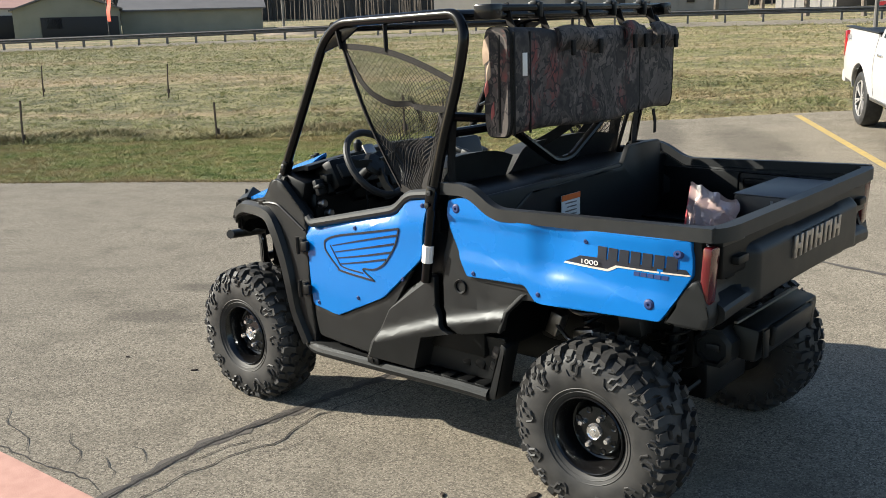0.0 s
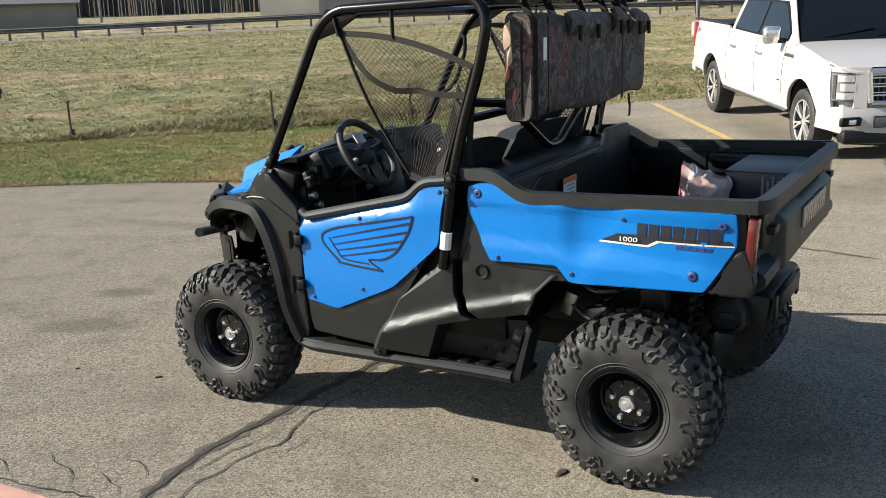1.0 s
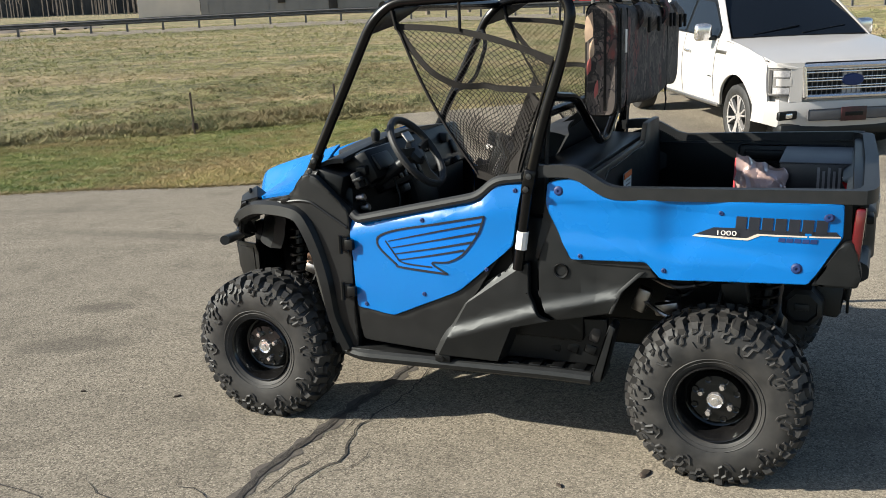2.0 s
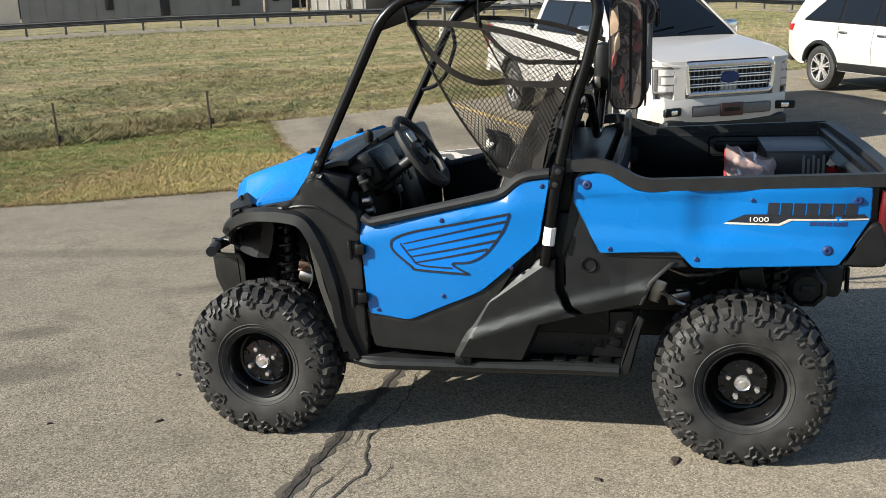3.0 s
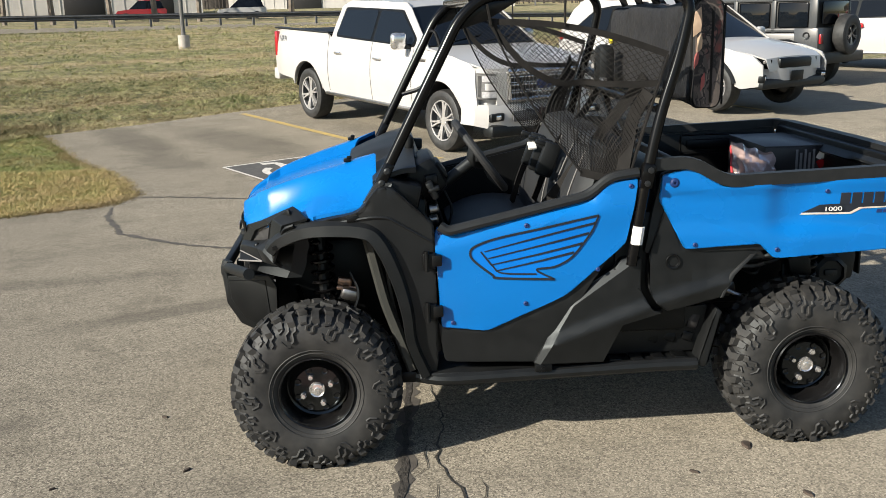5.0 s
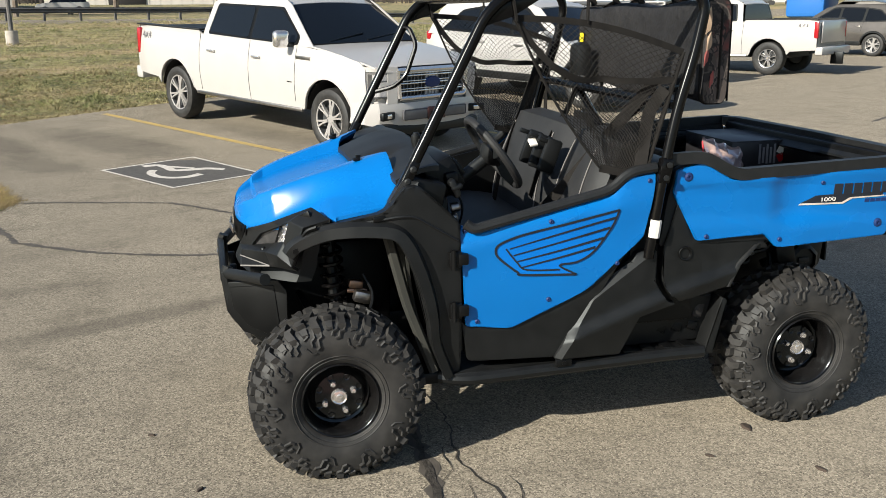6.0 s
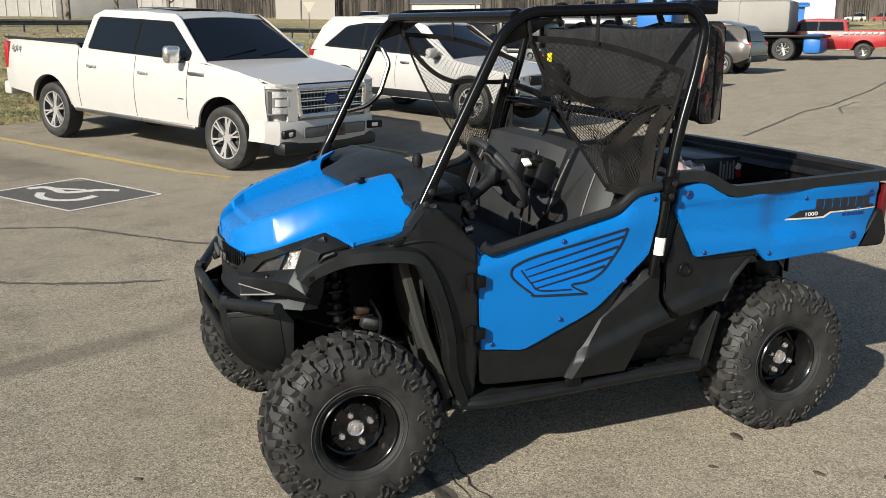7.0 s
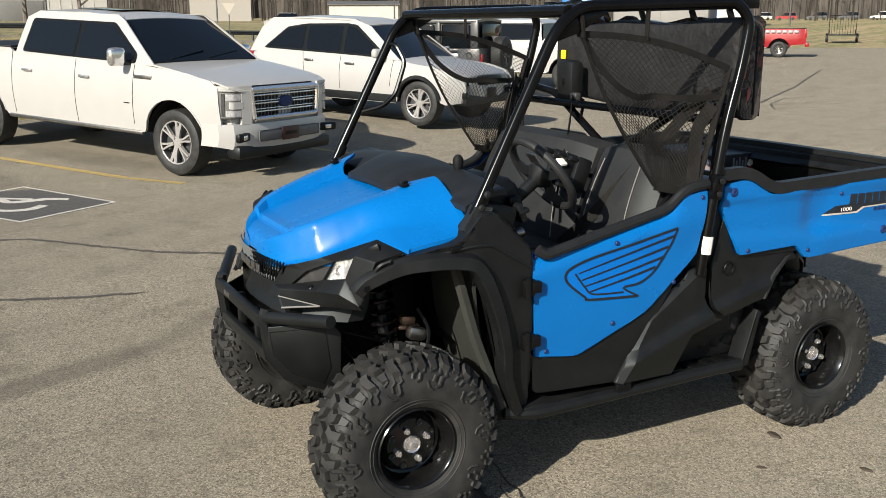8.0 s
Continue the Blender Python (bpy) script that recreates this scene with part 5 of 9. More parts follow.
def hood_z(x, y):
    """A dished middle between two ridges, flanks that fall steeply near the nose and gently further back, and flat shoulders out to the fenders."""
    w, a = W_EDGE(x), abs(y)
    zm, ze = Z_MID(x), Z_EDGE(x)
    r = min(RIDGE(x), 0.72 * w)
    dip = lerp_line([(-2.335, 0.0), (-2.27, 0.014), (-2.20, 0.034), (-1.74, 0.052)])(x)
    brow = 0.016 * smooth(-2.255, -2.245, x)
    if a <= r:
        return float(np.interp(a / r, (0.0, 0.76, 0.86, 1.0), (zm - dip + brow, zm - dip * 0.9 + brow, zm + brow, zm + 0.009 + brow * 0.5)))
    z0 = zm + 0.009 + brow * 0.5
    share = lerp_line([(-2.335, 0.85), (-2.10, 0.74), (-1.95, 0.40), (-1.74, 0.15)])(x)
    wide = min(w - r, lerp_line([(-2.335, 0.05), (-2.20, 0.075), (-2.05, 0.11), (-1.90, 0.22), (-1.74, 0.28)])(x))
    return z0 - (z0 - ze) * (share * smooth(0.0, wide, a - r) + (1 - share) * lin(r, w, a) ** 1.3)


def hood_pt(u, v):
    rear = -1.835 + 0.10 * smooth(0.42, 0.58, abs(v))
    x = -2.335 + (rear + 2.335) * u
    y = v * W_EDGE(x)
    return (x, y, hood_z(x, y))


HOOD_V = [i / 66 for i in range(-66, 67)]
hood = part("hood", grid(hood_pt, [i / 60 for i in range(61)], HOOD_V, (0, 0, -0.014)), M_BLUE, utv, "glossy blue moulded hood", 0.30)
for y in (-0.37, 0.37):
    bm = bmesh.new()
    box(bm, (-1.853, y, hood_z(-1.853, y) + 0.008), (0.03, 0.05, 0.012), None, 0.004)
    box(bm, (-1.845, y, hood_z(-1.845, y) + 0.016), (0.02, 0.018, 0.012), None, 0.003)
    part("hood_latch", bm, M_DEEP, hood)

# dash cover behind the hood, dash, steering wheel
dash = part("dash_cover", grid(lambda u, v: (-1.85 + 0.27 * u + (0.10 * smooth(0.34, 0.44, abs(v)) * (1 - u)), v * 0.68, 1.165 + 0.075 * math.sin(min(1, u * 1.15) * 1.5) * (1 - 0.35 * abs(v) ** 2) - 0.02 * abs(v)),
                                [i / 10 for i in range(11)], [i / 16 for i in range(-16, 17)], (0, 0, -0.02)), M_TRIM, utv, "matt dark grey dash cover")
bm = bmesh.new()
box(bm, (-1.575, 0.10, 1.10), (0.10, 1.10, 0.22), Matrix.Rotation(-0.35, 4, "Y"), 0.03)
box(bm, (-1.54, -0.44, 1.13), (0.14, 0.34, 0.15), Matrix.Rotation(-0.5, 4, "Y"), 0.03)
box(bm, (-1.60, 0.0, 0.80), (0.12, 1.36, 0.55), None, 0.03)
box(bm, (-1.53, -0.02, 0.98), (0.10, 0.26, 0.36), Matrix.Rotation(-0.3, 4, "Y"), 0.03)
part("dashboard", bm, M_DEEP, dash, "black dashboard with switches")
for k in range(5):
    part("switch", boxes(((-1.49, -0.30 + 0.055 * k, 1.075), (0.012, 0.036, 0.05), Matrix.Rotation(-0.4, 4, "Y"), 0.004)), M_BLACK, dash)
dr = random.Random(12)
for k in range(16):
    y = -0.68 + 0.075 * k + dr.uniform(-0.02, 0.02)
    z = dr.uniform(0.98, 1.17)
    part("dash_fitting", boxes(((-1.50 - 0.18 * (z - 0.98) + dr.uniform(-0.015, 0.02), y, z), (0.05, dr.uniform(0.03, 0.08), dr.uniform(0.02, 0.06)), Matrix.Rotation(dr.uniform(-0.6, 0.1), 4, "Y"), 0.008)), (M_BLACK, M_DEEP, M_TRIM)[k % 3], dash)
for y in (-0.67, -0.60, 0.45):
    part("air_vent", boxes(((-1.52, y, 1.10), (0.03, 0.055, 0.075), Matrix.Rotation(-0.4, 4, "Y"), 0.01)), M_BLACK, dash)
part("cable", tube([(-1.47, -0.42, 1.08), (-1.42, -0.44, 0.98), (-1.46, -0.46, 0.86), (-1.52, -0.45, 0.80)], 0.005, 6, 0.04), M_DEEP, dash, "black cable below the dash")
part("gauge", boxes(((-1.475, -0.50, 1.165), (0.02, 0.16, 0.075), Matrix.Rotation(-0.6, 4, "Y"), 0.01)), M_BLACK, dash, "dark gauge display")
for y, z in ((-0.66, 1.02), (-0.62, 0.97)):
    bm = bmesh.new()
    lathe(bm, [(0.02, 0), (0.02, 0.03), (0.014, 0.036), (0, 0.036)], Matrix.Translation((-1.53, y, z)) @ Matrix.Rotation(radians(80), 4, "Y"), 14)
    part("knob", bm, M_STEEL, dash, "metal dash knob")
bm = bmesh.new()
sweep(bm, [(-1.60, -0.30, 1.13), (-1.598, -0.318, 1.20), (-1.594, -0.321, 1.235)], 0.009, 8)
lathe(bm, [(0.0, -0.03), (0.016, -0.024), (0.022, 0.0), (0.021, 0.02), (0.010, 0.034), (0.0, 0.036)], Matrix.Translation((-1.594, -0.322, 1.245)), 14)
part("shift_lever", bm, M_BLACK, dash, "black gear lever with round knob")
bm = bmesh.new()
sweep(bm, [(-1.60, -0.22, 1.12), (-1.585, -0.23, 1.205)], 0.008, 8)
lathe(bm, [(0.0, -0.02), (0.013, -0.014), (0.016, 0.0), (0.012, 0.016), (0.0, 0.02)], Matrix.Translation((-1.585, -0.23, 1.215)), 12)
part("brake_lever", bm, M_BLACK, dash)
SW = Matrix.Translation((-1.312, -0.495, 1.205)) @ Matrix.Rotation(radians(54), 4, "Y")
bm = bmesh.new()
sweep(bm, [SW @ Vector((0.165 * math.cos(math.tau * i / 40), 0.165 * math.sin(math.tau * i / 40), 0)) for i in range(40)], 0.0165, 10, True)
steer = part("steering_wheel", bm, M_VINYL, utv, "black three-spoke steering wheel")
bm = bmesh.new()
lathe(bm, [(0.0, 0.010), (0.045, 0.006), (0.06, -0.01), (0.045, -0.03), (0.026, -0.05), (0.024, -0.26), (0.0, -0.26)], SW, 18)
for a in (radians(10), radians(170), radians(-90)):
    d = Vector((math.cos(a + radians(90)), math.sin(a + radians(90)), 0))
    sweep(bm, [SW @ (d * 0.03), SW @ (d * 0.10 + Vector((0, 0, -0.012))), SW @ (d * 0.163)], 0.012, 8, flat=(0.035, 0.014))
part("hub", bm, M_BLACK, steer)
part("spoke_trim", boxes((tuple(SW @ Vector((-0.075, 0.0, 0.004))), (0.05, 0.07, 0.012), SW.to_3x3().to_4x4(), 0.006)), M_STEEL, steer, "silver spoke trim")

# seats: driver's seat and the wide passenger bench
def seat(y0, y1, name, label):
    yc, wd = (y0 + y1) / 2, y1 - y0

    def back(u, v):
        z = 0.80 + 0.47 * u
        x = -1.00 + 0.15 * u - 0.028 * math.sin(math.pi * u) - 0.025 * (1 - abs(v) ** 4) + 0.03 * abs(v) ** 3
        return (x, yc + v * wd / 2 * (1 - 0.05 * u ** 4), z - 0.03 * abs(v) ** 4 * u)
    bm = grid(back, [i / 12 for i in range(13)], [i / 8 for i in range(-8, 9)], (0.10, 0, 0.012))
    bk = part("backrest", bm, M_VINYL, utv, label)
    for v in (-0.62, 0.62) if wd < 0.7 else (-0.75, 0.72):
        pts = [Vector(back(u / 10, v - 0.10 * u / 10 * (1 if v > 0 else -1))) + Vector((-0.004, 0, 0)) for u in range(1, 10)]
        part("piping", tube(pts, 0.0028, 6), M_PIPE, bk, "pale grey piping")
    part("cushion", grid(lambda u, v: (-1.40 + 0.44 * u, yc + v * wd / 2, 0.83 + 0.035 * math.sin(math.pi * u) - 0.05 * (1 - u) ** 3 - 0.025 * abs(v) ** 4), [i / 8 for i in range(9)], [i / 6 for i in range(-6, 7)], (0, 0, -0.13)), M_VINYL, utv, "black vinyl seat cushion")
    return bk


seat(-0.70, -0.22, "driver", "black vinyl seat back with grey piping")
seat(-0.20, 0.70, "bench", "black vinyl bench back with grey piping")
part("seat_box", boxes(((-1.12, 0, 0.58), (0.55, 1.36, 0.36), None, 0.03)), M_DEEP, utv)
part("floor_pan", boxes(((-1.25, 0, 0.34), (0.95, 1.42, 0.05), None, 0.01)), M_DEEP, utv)
part("rear_shelf", boxes(((-0.68, 0, 1.06), (0.26, 1.44, 0.20), None, 0.03), ((-0.66, 0, 0.75), (0.30, 1.50, 0.5), None, 0.02)), M_DEEP, utv)
for k, y in enumerate((-0.30, -0.235, -0.17)):
    part("buckle_guide", boxes(((-1.0 - 0.02 * k, y, 1.15 + 0.012 * k), (0.075, 0.034, 0.15), Matrix.Rotation(0.35, 4, "Y"), 0.012), ((-1.03 - 0.02 * k, y, 1.222 + 0.012 * k), (0.05, 0.026, 0.02), Matrix.Rotation(0.35, 4, "Y"), 0.006)), M_BLACK, utv)
part("tag", boxes(((-1.06, -0.25, 1.205), (0.035, 0.045, 0.012), Matrix.Rotation(0.5, 4, "X"), 0.002)), M_WHITE, utv, "small white tag")
for s in (-1, 1):
    part("seat_belt", tube([(-0.70, s * 0.74, 1.52), (-0.83, s * 0.60, 1.30), (-1.02, s * 0.40, 0.98), (-1.08, s * 0.28, 0.86)], 0.02, 4, 0.08, flat=(0.045, 0.004)), M_WEB, utv, "black seat belt")
part("seat_belt", tube([(-0.64, 0.30, 1.42), (-0.75, 0.16, 1.30), (-0.93, -0.06, 1.17), (-1.04, -0.16, 0.95)], 0.02, 4, 0.08, flat=(0.045, 0.004)), M_WEB, utv, "black seat belt")
belt = part("belt_cover", boxes(((-0.61, 0.37, 1.49), (0.08, 0.14, 0.225), None, 0.03)), M_BLACK, utv, "dark grey moulded belt cover")
part("slot", boxes(((-0.652, 0.37, 1.50), (0.006, 0.018, 0.035), None, 0.003)), M_DEEP, belt)
part("belt_stay", boxes(((-0.63, 0.30, 1.42), (0.03, 0.07, 0.06), None, 0.008)), M_STEEL, belt)

# bed tub
bed = part("bed_tub", boxes(((-0.04, 0, 0.865), (0.98, 1.60, 0.03), None, 0.006)), M_DEEP, utv, "black plastic dump bed tub")
part("bed_front", boxes(((-0.505, 0, 1.00), (0.03, 1.58, 0.33), None, 0.01)), M_DEEP, bed)
for y in (-0.775, 0.775):
    part("bed_liner", boxes(((-0.06, y, 0.98), (0.9, 0.025, 0.24), None, 0.006)), M_DEEP, bed)
for k in range(6):
    part("floor_rib", boxes(((-0.04, -0.55 + 0.22 * k, 0.886), (0.88, 0.07, 0.014), None, 0.004)), M_DEEP, bed)
head = part("headboard", panel(stitched([(-0.66, 0.86), (-0.66, 1.06), (-0.50, 1.14), (0.28, 1.15), (0.34, 1.24), (0.66, 1.24), (0.66, 0.86)], 3, 0.03), lambda x, z: 0, 0.025, -1, 0.2, 0.006), M_BLACK, bed, "black bed headboard with raised side")
head.data.transform(Matrix.Translation((-0.485, 0.05, 0)) @ Matrix.Rotation(radians(90), 4, "Z"))
lab = part("warning_label", boxes(((-0.464, -0.168, 1.045), (0.003, 0.150, 0.10), None, 0.0)), M_WHITE, bed, "white warning label with orange head")
part("label_head", boxes(((-0.4615, -0.168, 1.083), (0.003, 0.150, 0.024), None, 0.0)), M_ORANGE, lab)
for k in range(4):
    part("label_text", boxes(((-0.4615, -0.168 + 0.006 * (k % 2), 1.058 - 0.017 * k), (0.003, 0.09 - 0.012 * (k % 2), 0.005), None, 0.0)), M_STEEL, lab)
part("tie_pocket", boxes(((0.05, 0.757, 1.05), (0.30, 0.02, 0.10), None, 0.02)), M_BLACK, bed)
part("tie_pocket", boxes(((0.05, 0.744, 1.05), (0.24, 0.012, 0.05), None, 0.01)), M_DEEP, bed)

# tailgate
def gate_pt(u, v):
    """Tailgate face: a bulging middle, hollowed ends with the latches, a lip all along the foot."""
    mid, foot = smooth(0.80, 0.68, abs(v)), smooth(0.62, 0.74, u)
    x = 0.446 + 0.070 * max(mid * smooth(0.04, 0.30, u), foot * 0.85) - 0.05 * smooth(0.84, 1.0, u) - 0.010 * abs(v) ** 3
    x += 0.045 * lin(0.12, 0.07, u) * (1 - mid)
    x += 0.035 * lin(0.10, 0.0, u) * mid
    x -= 0.018 * smooth(0.36, 0.30, abs(v - 0.10)) * smooth(0.20, 0.16, u) * smooth(0.06, 0.09, u)
    return (x, v * 0.765, 1.115 - 0.275 * u - 0.03 * smooth(0.45, 0.8, u) * abs(v) ** 3)


gate = part("tailgate", grid(gate_pt, [i / 28 for i in range(29)], [i / 44 for i in range(-44, 45)], (-0.05, 0, 0)), M_BLACK, utv, "black moulded tailgate with plain raised blocks", 0.5)
part("gate_rim", tube([(0.435, -0.805, 1.137), (0.470, -0.780, 1.138), (0.486, -0.72, 1.140), (0.494, 0.0, 1.142), (0.486, 0.72, 1.140), (0.470, 0.780, 1.138), (0.435, 0.805, 1.137)], 0.030, 10, 0.03, flat=(0.048, 0.050)), M_TRIM, gate, "thick black tailgate rim")
for k in range(5):
    y0 = -0.19 + 0.105 * k
    m_ = Matrix.Rotation(0.05, 4, "Y")
    part("raised_block", boxes(((0.521, y0 - 0.026, 1.00), (0.014, 0.024, 0.085), m_, 0.003), ((0.521, y0 + 0.026, 1.00), (0.014, 0.024, 0.085), m_, 0.003), ((0.521, y0, 1.0 + 0.03 * (k % 2)), (0.014, 0.05, 0.022), m_, 0.003)), M_STEEL, gate, "plain silver raised block")
for y in (-0.66, 0.66):
    part("gate_latch", boxes(((0.478, y * 0.97, 1.035), (0.05, 0.085, 0.030), None, 0.006), ((0.456, y, 1.02), (0.03, 0.07, 0.10), None, 0.01)), M_DEEP, gate)
part("gate_inner", boxes(((0.452, 0, 1.06), (0.05, 1.50, 0.16), None, 0.01)), M_DEEP, gate)
part("rear_beam", boxes(((0.42, 0, 0.845), (0.05, 1.60, 0.05), None, 0.015)), M_DEEP, gate)

# rear end: silencer, guard box, hitch, springs and arms
part("silencer", lathe(bmesh.new(), [(0.0, -0.18), (0.075, -0.17), (0.085, -0.13), (0.085, 0.10), (0.08, 0.13), (0.062, 0.14), (0.058, 0.125), (0.0, 0.125)], Matrix.Translation((0.274, -0.18, 0.598)) @ Matrix.Rotation(radians(90), 4, "X") @ Matrix.Rotation(radians(22.5), 4, "Z") @ Matrix.Diagonal((1, 1, 1.2, 1)), 8), M_BLACK, utv, "dark octagonal silencer")
part("silencer_mark", boxes(((0.274, -0.336, 0.60), (0.055, 0.010, 0.026), None, 0.003)), M_TRIM, utv)
part("guard_face", boxes(((0.437, 0.03, 0.632), (0.03, 0.40, 0.085), Matrix.Rotation(0.12, 4, "Y"), 0.012)), M_BLACK, utv)
guard = part("rear_guard", boxes(((0.365, 0.05, 0.615), (0.115, 0.64, 0.14), Matrix.Rotation(0.12, 4, "Y"), 0.025)), M_BLACK, utv, "black plastic rear guard box")
for y in (-0.24, 0.24):
    part("guard_rib", boxes(((0.440, y, 0.622), (0.012, 0.05, 0.11), None, 0.005)), M_DEEP, guard)
part("guard_edge", boxes(((0.35, 0.0, 0.705), (0.018, 0.62, 0.010), None, 0.002)), M_GALV, guard, "bare metal edge strip")
for s in (-1, 1):
    bm = bmesh.new()
    sweep(bm, [(0.02, s * 0.40, 0.36), (0.02, s * 0.56, 0.32)], 0.03, 8)
    sweep(bm, [(0.16, s * 0.20, 0.40), (0.04, s * 0.55, 0.27)], 0.016, 8)
    sweep(bm, [(-0.16, s * 0.20, 0.40), (-0.04, s * 0.55, 0.27)], 0.016, 8)
    sweep(bm, [(0.14, s * 0.24, 0.56), (0.02, s * 0.53, 0.42)], 0.013, 8)
    part("suspension_arm", bm, M_DEEP, utv)
    part("shock_body", tube([(0.10, s * 0.42, 0.36), (0.16, s * 0.34, 0.80)], 0.022, 10), M_DEEP, utv, "dark shock absorber body")
    hel = [Vector((0.115, s * 0.40, 0.46)).lerp(Vector((0.155, s * 0.345, 0.76)), i / 96) + Vector((0.045 * math.cos(i * 0.5), 0.045 * math.sin(i * 0.5), 0)) for i in range(97)]
    part("coil_spring", tube(hel, 0.007, 6), M_DEEP, utv, "black coil spring")
    part("shock_body", tube([(-1.968, s * 0.44, 0.62), (-1.985, s * 0.40, 0.92)], 0.024, 10), M_DEEP, utv, "dark shock absorber body")
    part("shock_rod", tube([(-1.955, s * 0.47, 0.42), (-1.968, s * 0.44, 0.64)], 0.013, 10), M_CHROME, utv, "bright shock absorber rod")
    part("spring_cup", tube([(-1.957, s * 0.466, 0.455), (-1.959, s * 0.462, 0.485)], 0.048, 14), M_STEEL, utv, "bright lower spring cup")
    hel = [Vector((-1.96, s * 0.465, 0.50)).lerp(Vector((-1.982, s * 0.41, 0.86)), i / 110) + Vector((0.044 * math.cos(i * 0.5), 0.044 * math.sin(i * 0.5), 0)) for i in range(111)]
    part("coil_spring", tube(hel, 0.0085, 6), M_TUBE, utv, "black coil spring")
    bm = bmesh.new()
    sweep(bm, [(-2.12, s * 0.22, 0.42), (-2.02, s * 0.56, 0.29)], 0.017, 8)
    sweep(bm, [(-1.84, s * 0.22, 0.42), (-1.98, s * 0.56, 0.29)], 0.017, 8)
    sweep(bm, [(-2.10, s * 0.26, 0.62), (-2.0, s * 0.55, 0.43)], 0.014, 8)
    sweep(bm, [(-1.88, s * 0.26, 0.62), (-2.0, s * 0.55, 0.43)], 0.014, 8)
    sweep(bm, [(-2.0, s * 0.35, 0.36), (-2.0, s * 0.58, 0.32)], 0.028, 8)
    part("suspension_arm", bm, M_DEEP, utv)
    bm = bmesh.new()
    box(bm, (-1.885, s * 0.46, 0.690), (0.06, 0.04, 0.035), Matrix.Rotation(0.15, 4, "Y"), 0.010)
    sweep(bm, [(-1.92, s * 0.46, 0.665), (-1.84, s * 0.465, 0.660)], 0.010, 8)
    part("brake_fitting", bm, M_BRASS, utv, "tan metal fitting behind the wheel")
    part("caliper", boxes(((-1.865, s * 0.50, 0.645), (0.075, 0.05, 0.05), Matrix.Rotation(0.3, 4, "Y"), 0.014)), M_STEEL, utv, "grey metal caliper")
    part("pipe", tube([(-1.86, s * 0.50, 0.74), (-1.82, s * 0.53, 0.66), (-1.85, s * 0.55, 0.58), (-1.92, s * 0.55, 0.5)], 0.007, 6, 0.04), M_DEEP, utv)
part("frame_beam", boxes(((-0.95, 0, 0.40), (2.3, 0.40, 0.16), None, 0.02)), M_DEEP, utv)
part("engine_block", boxes(((-0.20, 0, 0.62), (0.75, 0.55, 0.34), None, 0.05)), M_DEEP, utv)
part("front_housing", boxes(((-1.95, 0, 0.62), (0.50, 0.50, 0.42), None, 0.04)), M_DEEP, utv)
part("bed_frame", boxes(((0.0, 0, 0.80), (0.75, 0.9, 0.06), None, 0.01)), M_DEEP, utv)
rr = random.Random(5)
for k in range(22):
    x, z = rr.uniform(-0.42, 0.1), rr.uniform(0.52, 0.80)
    part("engine_fitting", boxes(((x, rr.choice((-1, 1)) * rr.uniform(0.30, 0.52), z), (rr.uniform(0.03, 0.12), rr.uniform(0.03, 0.1), rr.uniform(0.03, 0.1)), Matrix.Rotation(rr.uniform(-0.5, 0.5), 4, "Y"), 0.008)), M_DEEP if k % 5 else M_STEEL, utv)
for k in range(7):
    a, b = (rr.uniform(-0.42, 0.1), rr.uniform(0.50, 0.80)), (rr.uniform(-0.42, 0.1), rr.uniform(0.50, 0.80))
    part("hose", tube([(a[0], -0.50, a[1]), ((a[0] + b[0]) / 2, -0.56, (a[1] + b[1]) / 2 - 0.03), (b[0], -0.48, b[1])], 0.009, 6, 0.06), M_DEEP if k % 3 else M_STEEL, utv)

# nose: grille, headlamps, bumper
nose = part("nose", grid(lambda u, v: (-2.325 + 0.07 * abs(v) ** 1.5 + 0.15 * abs(v) ** 4 + 0.03 * math.sin(u * 3.1) - 0.02 * smooth(0.25, 0.5, u), v * 0.46, 0.908 - 0.173 * u - 0.02 * abs(v) * u), [i / 12 for i in range(13)], [i / 20 for i in range(-20, 21)], (0.06, 0, 0)), M_BLACK, utv, "black moulded nose")
bm = bmesh.new()
for i in range(-12, 13):
    for dz in (0, 1):
        x0 = -2.335 + 0.035 * (abs(i) / 12) ** 2
        sweep(bm, [(x0, i * 0.02, 0.835), (x0 - 0.004, i * 0.02 + (0.05 if dz else -0.05), 0.925)], 0.004, 4)
part("grille_mesh", bm, M_DEEP, nose, "black diamond mesh grille")
for k in range(5):
    part("grille_block", boxes(((-2.358 + 0.004 * abs(k - 2), -0.11 + 0.052 * k, 0.875), (0.008, 0.040, 0.030), None, 0.003)), M_STEEL, nose, "plain grey grille block")


